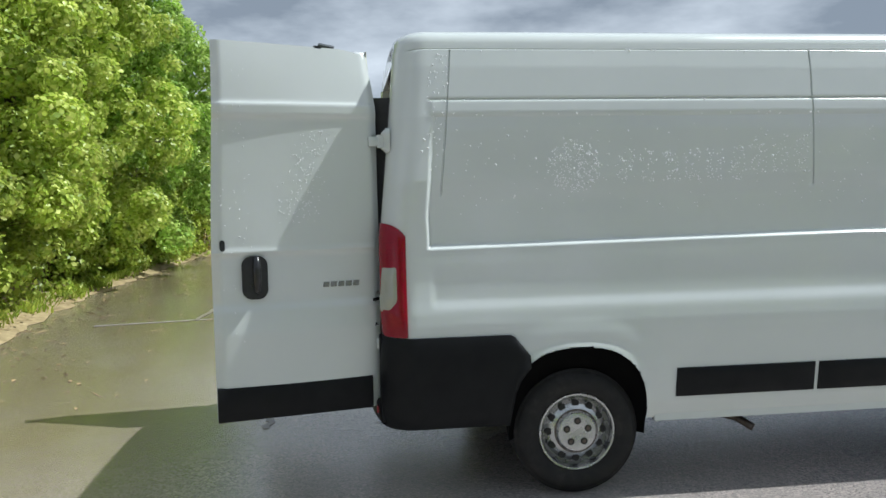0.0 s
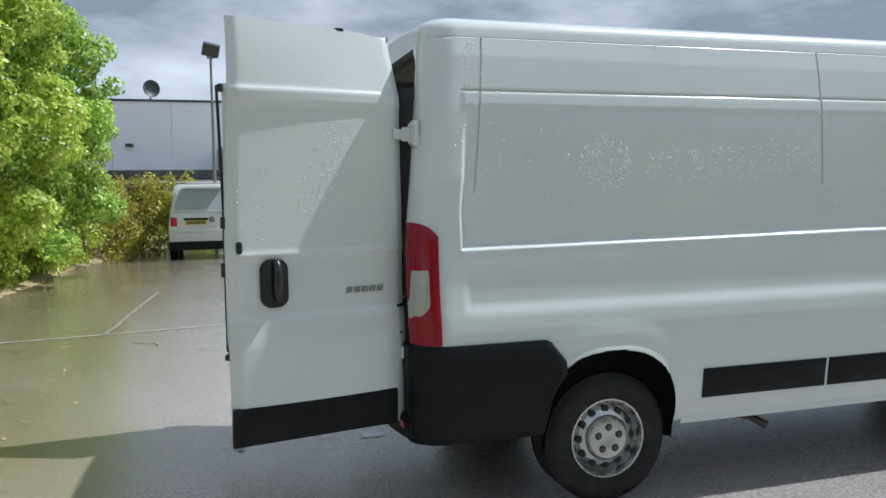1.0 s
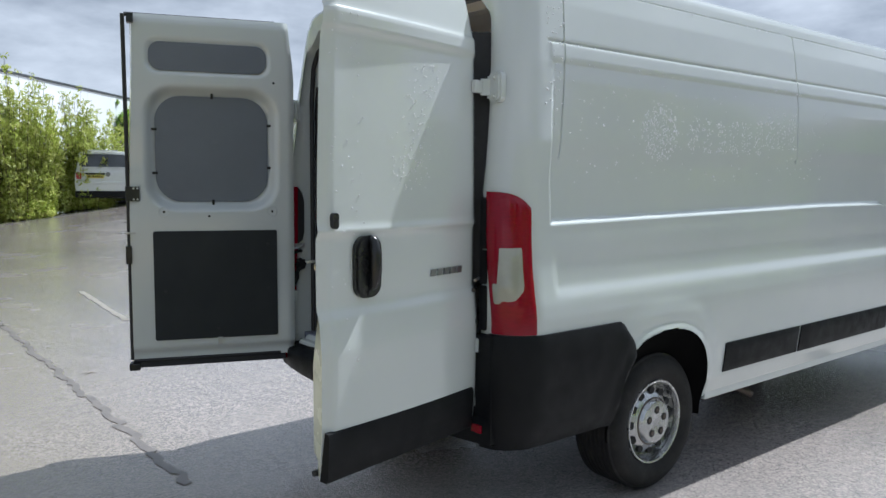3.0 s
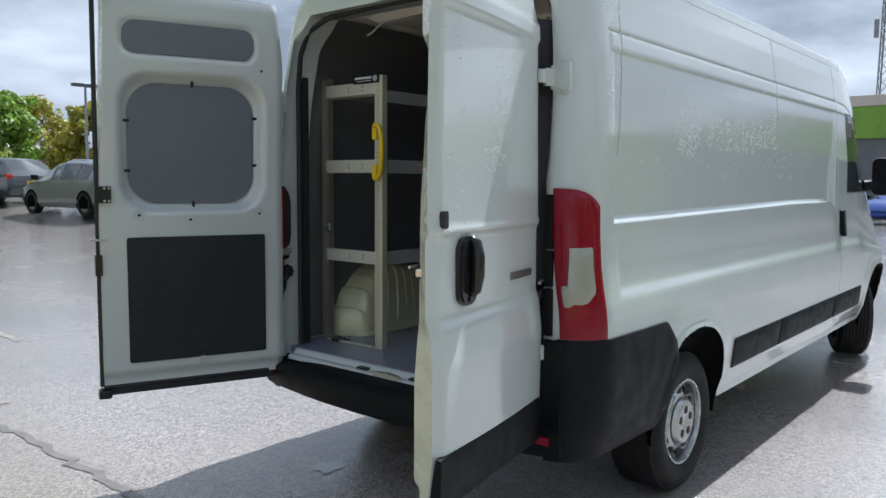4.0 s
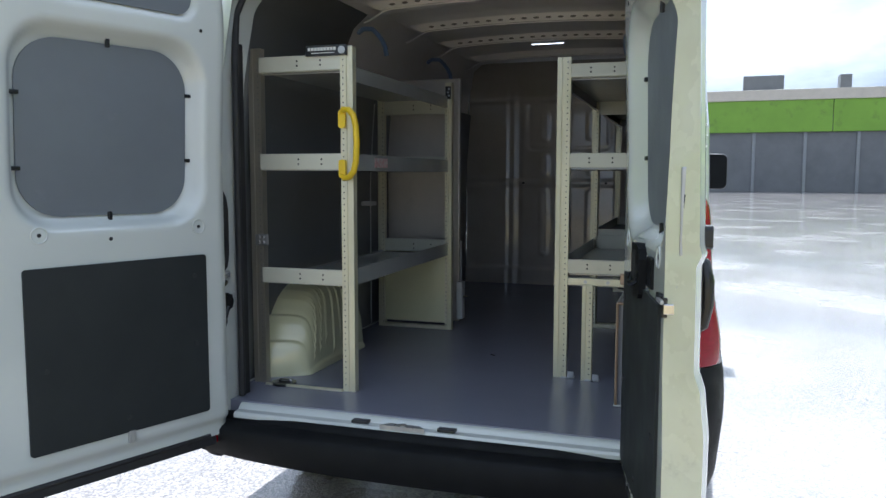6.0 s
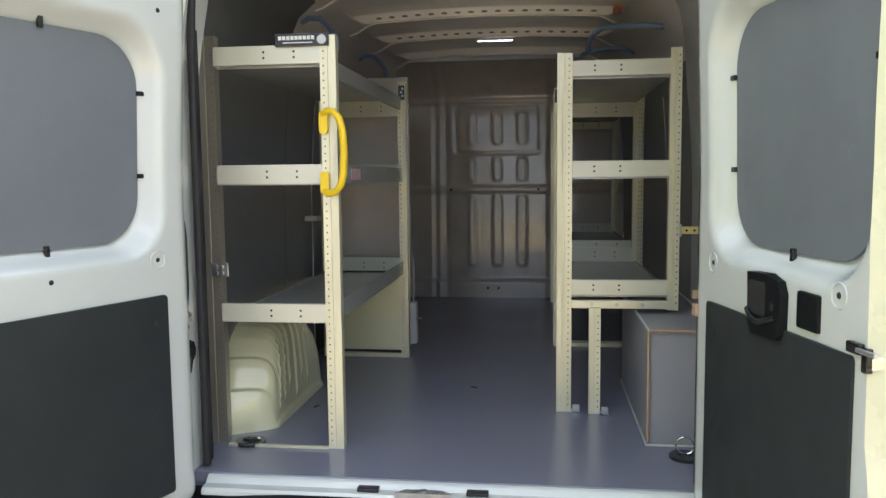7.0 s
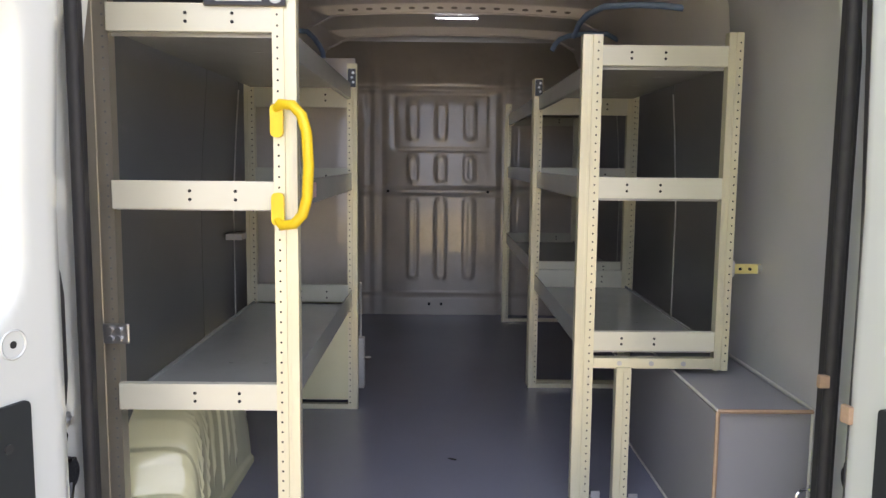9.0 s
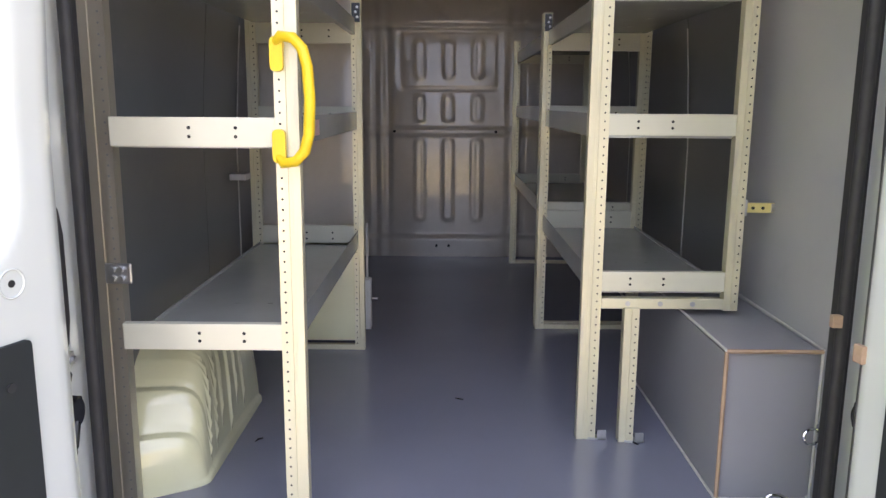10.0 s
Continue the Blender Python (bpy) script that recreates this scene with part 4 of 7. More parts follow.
# pillar fittings beside the doors
for s in (1, -1):
    b = bmesh.new()
    wy = 0.852 if s == 1 else 0.822
    add_cyl(b, (0.012, s * (wy + 0.004), 0.955), (0.012, s * (wy - 0.026), 0.955), 0.030, 16)
    for k in range(8):
        a = math.tau * k / 8
        add_cyl(b, (0.012 + 0.031 * math.cos(a), s * (wy - 0.004), 0.955 + 0.031 * math.sin(a)), (0.012 + 0.031 * math.cos(a), s * (wy - 0.022), 0.955 + 0.031 * math.sin(a)), 0.007, 6)
    add_sweep(b, [(0.005, s * (wy - 0.02), 0.935), (-0.03, s * (wy - 0.03), 0.90), (-0.06, s * (wy - 0.01), 0.87), (-0.085, s * (wy + 0.02), 0.88)], 0.012, 8)
    add_sweep(b, [(0.02, s * (wy - 0.006), 1.035), (-0.02, s * (wy - 0.022), 1.03), (-0.055, s * (wy - 0.016), 1.012), (-0.085, s * (wy + 0.015), 1.01)], 0.009, 8)
    bmesh.ops.recalc_face_normals(b, faces=b.faces[:])
    for v in b.verts:
        v.co.z += 0.072
    part("door_check", b, GLOSS_BLACK, van, "black door check and wiring boot", smooth=40)
    b = bmesh.new()
    add_box(b, -0.02, min(s * wy, s * (wy - 0.012)), 1.055, 0.045, max(s * wy, s * (wy - 0.012)), 1.085, 0.003)
    add_cyl(b, (0.03, s * (wy - 0.004), 1.07), (0.03, s * (wy - 0.022), 1.07), 0.009, 10)
    add_sweep(b, [(0.03, s * (wy - 0.016), 1.07), (-0.02, s * (wy - 0.02), 1.058), (-0.07, s * (wy + 0.005), 1.055)], 0.006, 6)
    bmesh.ops.recalc_face_normals(b, faces=b.faces[:])
    for v in b.verts:
        v.co.z += 0.066
    part("check_arm", b, ZINC, van, "zinc door check arm", smooth=40)
    # black plate for the shaded inner side of the tail lamp, its red face beside it
    b = bmesh.new()
    shape = [(-0.034, 1.17), (0.010, 1.165), (0.024, 1.20), (0.026, 1.38), (0.016, 1.44), (-0.006, 1.485), (-0.030, 1.49), (-0.036, 1.44)]
    if s == 1:
        shape = [(0.002, 1.15), (0.030, 1.17), (0.042, 1.22), (0.042, 1.40), (0.030, 1.45), (0.002, 1.485)]
    add_plate(b, shape, lambda u, v, d: Vector((u, s * (wy + 0.004 - d), v)), 0.0, 0.014)
    bmesh.ops.recalc_face_normals(b, faces=b.faces[:])
    part("pillar_boot", b, SEAL, van, "inner side of the tail lamp, its shade coloured black")
    if s == 1:
        b = bmesh.new()
        add_plate(b, [(-0.05, 0.87), (-0.014, 0.87), (-0.004, 1.13), (0.0, 1.485), (-0.05, 1.49)], lambda u, v, d: Vector((u, wy + 0.004 - d, v)), 0.0, 0.014)
        bmesh.ops.recalc_face_normals(b, faces=b.faces[:])
        part("lamp_back", b, RED_LENS, van, "dark red inner face of the tail lamp")
    b = bmesh.new()
    add_sweep(b, [(-0.01, s * (wy - 0.012), 0.99), (-0.012, s * (wy - 0.016), 0.95), (-0.03, s * (wy - 0.010), 0.905), (-0.05, s * (wy - 0.002), 0.89)], 0.013, 8)
    part("wiring_tail", b, GLOSS_BLACK, van, "black wiring tail", smooth=60)
    # black seal round the opening
    b = bmesh.new()
    yi = 0.826 if s == 1 else 0.785
    pts = [(0.09, s * yi, z) for z in (0.62, 0.9, 1.3, 1.7, 2.0)] + [(0.10, s * (yi - 0.005), 2.18), (0.11, s * (yi - 0.06), 2.30), (0.115, s * 0.62, 2.355), (0.12, s * 0.3, 2.368), (0.12, 0, 2.37)]
    add_sweep(b, pts, 0.014, 8)
    part("opening_seal", b, SEAL, van, "black rubber seal round the opening", smooth=60)

# ---- cab: glass, mirrors, door handles ----
def cab_point(x, z, side, extra=0.004):
    p = skin(x, 0, 0, lerp_table(z, WIDTH), z, extra)
    p.y *= side
    return p


for s in (1, -1):
    b = bmesh.new()
    g = []
    for k in range(33):
        x = 4.0 + 1.0 * k / 32
        col = []
        for r in range(15):
            f = (z_top(x) - 0.9) / (2.53 - 0.9)
            zt = 0.9 + (1.43 + (2.085 - 1.43) * r / 14 - 0.9) * 1.0
            zt = min(zt, max(1.44, z_top(x) - 0.15))
            zz = 0.9 + (zt - 0.9) / f
            col.append(b.verts.new(cab_point(x, min(zz, 2.385), s, -0.006)))
        g.append(col)
    for p, q in zip(g, g[1:]):
        for r in range(14):
            b.faces.new((p[r], q[r], q[r + 1], p[r + 1]))
    bmesh.ops.remove_doubles(b, verts=b.verts[:], dist=0.0005)
    part("cab_window", b, TINT, van, "dark tinted cab window", smooth=60)
    b = bmesh.new()
    add_plate(b, rounded_outline(3.80, 1.12, 3.86, 1.32, 0.028), lambda u, v, d: Vector((u, -s * (lerp_table(v, WIDTH) + d), v)), -0.005, 0.030)
    bmesh.ops.recalc_face_normals(b, faces=b.faces[:])
    part("cab_door_handle", b, PLASTIC, van, "black cab door handle")
    b = bmesh.new()
    add_sweep(b, [(4.78, -s * 0.96, 1.50), (4.80, -s * 1.0, 1.50), (4.82, -s * 1.05, 1.52)], 0.05, 8)
    out = rounded_outline(-0.11, 1.40, 0.12, 1.72, 0.05)
    ring = []
    for dd, sc in ((0.0, 0.96), (0.03, 1.0), (0.11, 0.92), (0.17, 0.55)):
        ring.append([b.verts.new((4.78 + dd, -s * (1.125 + u * sc), 1.58 + (v - 1.56) * sc)) for u, v in out])
    for p, q in zip(ring, ring[1:]):
        for k in range(len(out)):
            b.faces.new((p[k], p[(k + 1) % len(out)], q[(k + 1) % len(out)], q[k]))
    b.faces.new(ring[-1])
    b.faces.new(ring[0][::-1])
    bmesh.ops.recalc_face_normals(b, faces=b.faces[:])
    part("door_mirror", b, PLASTIC, van, "black folded door mirror", smooth=40)
b = bmesh.new()
g = []
for k in range(13):
    x = 4.42 + 0.74 * k / 12
    g.append([b.verts.new((x, -0.82 + 1.64 * r / 10, z_top(x) - 0.012 - 0.03 * (2 * r / 10 - 1) ** 2)) for r in range(11)])
for p, q in zip(g, g[1:]):
    for r in range(10):
        b.faces.new((p[r], q[r], q[r + 1], p[r + 1]))
part("windscreen", b, TINT, van, "raked windscreen", smooth=60)
for s in (1, -1):
    b = bmesh.new()
    add_plate(b, rounded_outline(0.42, 0.82, 0.78, 1.10, 0.08), lambda u, v, d: Vector((5.94 - 0.9 * (v - 0.85) - 0.35 * (u - 0.4) + d, s * u, v)), -0.06, 0.02)
    bmesh.ops.recalc_face_normals(b, faces=b.faces[:])
    part("headlamp", b, CLEAR_LENS, van, "clear headlamp")
bm = bmesh.new()
add_box(bm, 5.80, -0.80, 0.34, 6.0, 0.80, 0.72, 0.05)
part("front_bumper", bm, PLASTIC, van, "black plastic front bumper", smooth=40)

# raindrops on the flank, thickest where old lettering once was
rng = random.Random(7)
verts, faces = [], []


def droplet(c, n, r):
    t = n.to_track_quat("Z", "Y")
    k0 = len(verts)
    for k in range(6):
        a = math.tau * k / 6
        verts.append(c + t @ Vector((r * math.cos(a), r * math.sin(a), -0.0004)))
    for k in range(6):
        a = math.tau * k / 6
        verts.append(c + t @ Vector((r * 0.7 * math.cos(a), r * 0.75 * math.sin(a), r * 0.55)))
    verts.append(c + t @ Vector((0, 0, r * 0.78)))
    for k in range(6):
        j = (k + 1) % 6
        faces.append((k0 + k, k0 + j, k0 + 6 + j, k0 + 6 + k))
        faces.append((k0 + 6 + k, k0 + 6 + j, k0 + 12))


def flank_drop(x, z):
    p = skin(x, 0, 0, lerp_table(z, WIDTH), z)
    droplet(p, Vector((0.0, -1.0, 0.06)).normalized(), rng.uniform(0.0027, 0.0050) * rng.choice((1, 1, 1, 1.4)))


for _ in range(330):
    a, r = rng.uniform(0, math.tau), 0.15 * math.sqrt(rng.random())
    flank_drop(0.985 + r * math.cos(a), 1.765 + r * math.sin(a))
for k in range(9):
    for _ in range(40):
        flank_drop(1.22 + k * 0.125 + rng.uniform(0, 0.095), rng.uniform(1.66, 1.86) if k < 6 else rng.uniform(1.70, 1.93))
for _ in range(170):
    flank_drop(rng.uniform(0.3, 2.7), rng.uniform(1.5, 2.0))
for _ in range(60):
    flank_drop(rng.uniform(0.14, 0.26), rng.uniform(1.75, 2.38))
for _ in range(70):
    flank_drop(rng.uniform(0.3, 2.6), rng.choice((2.05, 2.13, 2.39)) + rng.uniform(-0.006, 0.006))
for _ in range(190):
    v = rng.uniform(1.5, 1.98)
    u = 0.39 - 0.10 * (v - 1.5) / 0.4 + rng.gauss(0, 0.055)
    droplet(rd3(u, v, door_outer(u / DOOR_L, v)), (rd3(0, 0, 1) - rd3(0, 0, 0)).normalized(), rng.uniform(0.0022, 0.0042))
for _ in range(60):
    v, u = rng.uniform(0.9, 2.4), rng.uniform(0.62, 0.78)
    droplet(rd3(u, v, door_outer(u / DOOR_L, v)), (rd3(0, 0, 1) - rd3(0, 0, 0)).normalized(), rng.uniform(0.0018, 0.0038))
drops = raw("water_beading", verts, faces, DROP, van, "raindrops with their bright sparkle painted white", smooth=True)
drops["kind"] = "stuff"

# ---- the van: load space ----
FLOOR = 0.612
floor_ob = box_part("load_floor", (0.045, -0.93, 0.56), (3.87, 0.93, FLOOR), VINYL, van, 0.0, "blue-grey vinyl load floor")
# wall linings with their joints: the rear boards reach up to the roof
def lining_y(z):
    return lerp_table(z, [(0.5, 0.935), (1.5, 0.935), (1.7, 0.926), (1.9, 0.910), (2.1, 0.893), (2.20, 0.884), (2.27, 0.868), (2.33, 0.842), (2.375, 0.805), (2.41, 0.745)])


for s in (1, -1):
    near_end = 1.28 if s == 1 else 1.08
    for x0, x1 in ((0.17, near_end), (near_end + 0.006, 1.715), (1.725, 3.86)):
        b = bmesh.new()
        g = []
        top = 2.405 if x0 < 1 else 2.06
        n = 26 if x0 < 1 else 12
        for k in range(n + 1):
            z = FLOOR + (top - FLOOR) * k / n
            y = s * lining_y(z)
            g.append([b.verts.new((x0, y, z)), b.verts.new((x1, y, z)), b.verts.new((x1, y + s * 0.009, z)), b.verts.new((x0, y + s * 0.009, z))])
        for p, q in zip(g, g[1:]):
            for k in range(4):
                b.faces.new((p[k], p[(k + 1) % 4], q[(k + 1) % 4], q[k]))
        b.faces.new(g[0])
        b.faces.new(g[-1][::-1])
        bmesh.ops.recalc_face_normals(b, faces=b.faces[:])
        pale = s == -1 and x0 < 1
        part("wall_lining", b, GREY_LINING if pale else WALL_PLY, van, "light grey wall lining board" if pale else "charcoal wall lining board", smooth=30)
    for x in (1.72, 2.75):
        b = bmesh.new()
        add_sweep(b, [(x, s * (lining_y(z) - 0.002), z) for z in (FLOOR, 1.2, 1.5, 1.8, 1.97)], 0.003, 6)
        part("lining_joint", b, SEALANT, van, "pale sealant joint")
    b = bmesh.new()
    add_sweep(b, [(0.2, s * 0.93, FLOOR + 0.002), (3.8, s * 0.93, FLOOR + 0.002)], 0.005, 6)
    part("floor_bead", b, SEALANT, van, "white sealant bead")
    # shoulder between lining and roof
    b = bmesh.new()
    pro = [(0.906, 2.05), (0.902, 2.10), (0.893, 2.20), (0.882, 2.26), (0.857, 2.33), (0.805, 2.395), (0.72, 2.43)]
    g = [[b.verts.new((x, s * y, z)) for y, z in pro] for x in (0.15, 3.78)]
    for k in range(len(pro) - 1):
        b.faces.new((g[0][k], g[1][k], g[1][k + 1], g[0][k + 1]))
    bmesh.ops.recalc_face_normals(b, faces=b.faces[:])
    part("cant_rail", b, CEIL, van, "grey painted cant rail", smooth=60)
    b = bmesh.new()
    yi = 0.838 if s == 1 else 0.797
    add_box(b, 0.125, min(s * yi, s * 0.90), 0.58, 0.17, max(s * yi, s * 0.90), 2.20, 0.004)
    part("pillar_cover", b, SEAL, van, "dark pillar edge")
# roof skin with pressed bows
BOWS = (0.55, 1.20, 1.84, 2.44, 3.12)


def roof_z(x, y):
    """The roof skin from below: shallow crown, deep bows that run out into the cant rails."""
    z = 2.462 - 0.030 * (y / 0.74) ** 2
    for c in BOWS:
        z -= 0.046 * (1 - smooth01(abs(x - c), 0.042, 0.062)) * (1 - smooth01(abs(y), 0.62, 0.74))
    # broad swages between the bows
    u = (x - 0.55) / 0.62
    return z - 0.006 * (1 - smooth01(abs(u - math.floor(u) - 0.5), 0.16, 0.24)) * (1 - smooth01(abs(y), 0.48, 0.56))


b = bmesh.new()
xs = sorted({0.12 + 3.76 * k / 150 for k in range(151)} | {c + q for c in BOWS for q in (-0.062, -0.058, -0.052, -0.046, -0.042, 0.042, 0.046, 0.052, 0.058, 0.062)})
g = [[b.verts.new((x, -0.74 + 1.48 * r / 40, roof_z(x, -0.74 + 1.48 * r / 40))) for r in range(41)] for x in xs]
for p, q in zip(g, g[1:]):
    for r in range(40):
        b.faces.new((p[r], q[r], q[r + 1], p[r + 1]))
bmesh.ops.recalc_face_normals(b, faces=b.faces[:])
part("roof_lining", b, CEIL, van, "grey painted roof skin with bows", smooth=60)
# the folded lip of each bow, and its oval holes as flat shade-grey ovals
for c in BOWS:
    b = bmesh.new()
    line = []
    for k in range(41):
        y = -0.72 + 1.44 * k / 40
        line.append((c - 0.047, y, 2.462 - 0.030 * (y / 0.74) ** 2 - 0.047 - 0.05 * smooth01(abs(y), 0.58, 0.72)))
    add_sweep(b, line, 0.006, 6)
    part("bow_lip", b, CEIL, van, "rounded lip of a roof bow", smooth=60)
for c in BOWS[1:4]:
    b = bmesh.new()
    for k in range(17):
        yy = -0.56 + 0.07 * k
        ring = []
        for j in range(10):
            a = math.tau * j / 10
            u, w = 0.017 * math.cos(a), 0.006 * math.sin(a)
            ring.append(b.verts.new((c - 0.0535 - w * 0.25, yy + u, 2.438 - 0.030 * (yy / 0.74) ** 2 + w)))
        b.faces.new(ring)
    part("bow_hole", b, BOW_SHADE, van, "oval holes in the roof bow, their shade painted grey")["kind"] = "stuff"
lamp_bar = box_part("light_strip", (2.466, -0.125, 2.404), (2.480, 0.095, 2.412), WHITE_PLASTIC, van, 0.003, "slim white light strip, lit")
LED = material("led_glow", (0.9, 0.9, 0.9), 0.4)
LED.node_tree.nodes["Principled BSDF"].inputs["Emission Color"].default_value = (0.95, 0.97, 1.0, 1)
LED.node_tree.nodes["Principled BSDF"].inputs["Emission Strength"].default_value = 1.6
box_part("diffuser", (2.467, -0.12, 2.4005), (2.476, 0.09, 2.4042), LED, lamp_bar, 0.002, "glowing diffuser")
# wiring at the roof
for s, x in ((1, 1.33), (-1, 1.90), (1, 2.52), (-1, 2.56)):
    b = bmesh.new()
    pts = [(x + 0.04, s * 0.86, 2.325), (x + 0.02, s * 0.80, 2.352), (x + 0.01, s * 0.70, 2.352), (x, s * 0.60, 2.338), (x, s * 0.55, 2.318), (x, s * 0.525, 2.29), (x, s * 0.512, 2.26)] if s < 0 else [(x + 0.04, 0.85, 2.33), (x + 0.02, 0.81, 2.345), (x, 0.75, 2.338), (x, 0.715, 2.305), (x, 0.69, 2.272), (x - 0.01, 0.67, 2.235), (x, 0.665, 2.19)]
    if x == 1.90:
        pts = [(2.12, -0.55, 2.265), (2.0, -0.552, 2.302), (1.87, -0.565, 2.318), (1.70, -0.60, 2.318), (1.60, -0.69, 2.306), (1.555, -0.79, 2.296), (1.545, -0.875, 2.285)]
    add_sweep(b, pts, 0.013, 8)
    part("roof_cable", b, WIRE_BLUE, van, "faded blue cable sleeve", smooth=60)
b = bmesh.new()
add_box(b, 1.72, -0.70, 2.40, 1.80, -0.655, 2.438, 0.008)
add_cyl(b, (1.75, -0.672, 2.425), (1.71, -0.665, 2.40), 0.018, 12)
part("roof_sensor", b, COPPER, van, "small copper coloured roof fitting", smooth=40)

# bulkhead with pressed slots
BX = 3.855
NY, NZ = 110, 130


def bulk_depth(y, z):
    d = 0.0
    r = inside_round(y, z, (-0.285, 1.765, 0.38, 2.142, 0.03))
    d += 0.008 * smooth01(abs(r), 0.0, 0.014) - 0.008
    for cy in (0.250, 0.054, -0.142):
        for z0, z1 in ((1.828, 2.085), (1.54, 1.728), (0.86, 1.43)):
            r = inside_round(y, z, (cy - 0.034, z0, cy + 0.034, z1, 0.032))
            d += 0.010 * (1 - smooth01(r, -0.016, 0.006)) - 0.008 * (1 - smooth01(r, -0.030, -0.014))
    d += 0.010 * (1 - smooth01(abs(z - 1.478), 0.012, 0.034)) + 0.03 * (1 - smooth01(z, 0.735, 0.765)) - 0.010 * (1 - smooth01(abs(abs(y - 0.05) - 0.42), 0.012, 0.03)) - 0.008 * (1 - smooth01(abs(abs(y - 0.05) - 0.50), 0.01, 0.025))
    # the head curves forwards into the roof
    return d + 0.34 * max(0.0, (z - 2.165) / 0.27) ** 2.2 + 0.014 * (1 - smooth01(abs(z - 2.172), 0.006, 0.02))


verts = []
for k in range(NZ + 1):
    z = FLOOR + (2.44 - FLOOR) * k / NZ
    for r in range(NY + 1):
        half = lerp_table(z, [(1.9, 0.93), (2.2, 0.905), (2.3, 0.885), (2.392, 0.855), (2.44, 0.75)])
        y = half * (2 * r / NY - 1)
        verts.append((BX - bulk_depth(y, z), y, z))
faces = [(k * (NY + 1) + r, k * (NY + 1) + r + 1, (k + 1) * (NY + 1) + r + 1, (k + 1) * (NY + 1) + r) for k in range(NZ) for r in range(NY)]
bulk = raw("bulkhead", verts, faces, BULK, van, "taupe painted steel bulkhead with pressed slots", smooth=True)
for y in (-0.27, 0.045, 0.13, 0.42):
    b = bmesh.new()
    z = 1.478 if abs(y) > 0.2 else 0.69
    add_cyl(b, (BX - 0.055, y, z), (BX - 0.02, y, z), 0.009, 10)
    part("rivet", b, DARK_HOLE, bulk)
# sliding door edge and its white latch box by the left wall
box_part("door_track_post", (2.00, 0.448, FLOOR), (2.04, 0.93, 2.14), BULK, van, 0.006, "taupe side door post")
lb = box_part("side_latch_box", (1.93, 0.405, 0.64), (1.99, 0.445, 0.875), WHITE_PLASTIC, van, 0.006, "white side step latch box")
box_part("latch_rod", (1.955, 0.418, 0.87), (1.965, 0.428, 1.13), ZINC, lb, 0.001)
b = bmesh.new()
add_cyl(b, (1.95, 0.41, 0.78), (1.95, 0.375, 0.78), 0.008, 8)
part("latch_knob", b, CHROME, lb)

# boxed wheel arch on the right, moulded one on the left
arch_box = box_part("wheel_arch_box", (0.465, -0.685, FLOOR), (1.33, -0.675, 1.015), BOX_PLY, van, 0.001, "boxed-in wheel arch of charcoal board")
for lo, hi in (((0.455, -0.935, FLOOR), (0.465, -0.675, 1.015)), ((1.33, -0.935, FLOOR), (1.34, -0.675, 1.015)), ((0.455, -0.935, 1.015), (1.34, -0.675, 1.025))):
    box_part("board", lo, hi, BOX_PLY, arch_box, 0.001)
b = bmesh.new()
for p, q in (((0.443, -0.677, FLOOR), (0.443, -0.677, 1.03)), ((0.443, -0.677, 1.032), (0.443, -0.93, 1.032))):
    add_sweep(b, [p, q], 0.006, 6)
part("board_edge", b, EDGE_TAN, arch_box, "bare tan board edge")
b = bmesh.new()
for p, q in (((0.443, -0.677, 1.034), (1.34, -0.677, 1.034)), ((0.44, -0.672, FLOOR + 0.003), (1.34, -0.672, FLOOR + 0.003)), ((0.44, -0.672, FLOOR + 0.003), (0.44, -0.93, FLOOR + 0.003)), ((0.443, -0.93, FLOOR), (0.443, -0.93, 1.03)), ((0.443, -0.932, 1.036), (1.34, -0.932, 1.036))):
    add_sweep(b, [p, q], 0.004, 6)
part("sealant_bead", b, SEALANT, arch_box, "white sealant bead")

b = bmesh.new()
rings = []
ARCH_H = [(0.0, 0.0), (0.006, 0.09), (0.02, 0.135), (0.045, 0.158), (0.075, 0.165), (0.09, 0.185), (0.115, 0.235), (0.145, 0.268), (0.170, 0.274), (0.185, 0.292), (0.235, 0.338), (0.30, 0.374), (0.37, 0.396), (0.46, 0.406), (0.60, 0.402), (0.72, 0.372), (0.82, 0.305), (0.91, 0.19), (0.97, 0.08), (1.0, 0.0)]
steps = sorted({k / 300 for k in range(301)} | {0.003, 0.006, 0.012, 0.02})
for t in steps:
    h = lerp_table(t, ARCH_H)
    wide = 0.205 - 0.055 * (1 - min(1.0, t / 0.09)) ** 2.4 - 0.06 * smooth01(t, 0.86, 1.0)
    row = []
    for y, z in ((0.0, 1.0), (0.3, 1.0), (0.55, 0.995), (0.70, 0.975), (0.80, 0.935), (0.87, 0.87), (0.915, 0.78), (0.945, 0.66), (0.965, 0.50), (0.975, 0.40), (0.985, 0.30), (0.993, 0.21), (1.0, 0.13), (1.006, 0.10), (1.03, 0.085), (1.045, 0.06), (1.05, 0.0)):
        rib = 0.008 * sum(math.exp(-((t - c - (z - 0.5) * q) / 0.0045) ** 2) * smooth01(z, lo, lo + 0.07) for c, q, lo in ((0.20, 0.16, 0.24), (0.30, 0.10, 0.22), (0.37, 0.04, 0.30), (0.46, 0.01, 0.12), (0.55, -0.03, 0.34), (0.63, -0.05, 0.24))) * smooth01(y, 0.5, 0.9) * smooth01(1 - z, -0.01, 0.03)
        slant = 0.085 * y * (1 - smooth01(t, 0.0, 0.35))
        row.append(b.verts.new((0.372 + 0.87 * t + slant, 0.935 - wide * y - rib, FLOOR + max(h * z, 0.0))))
    rings.append(row)
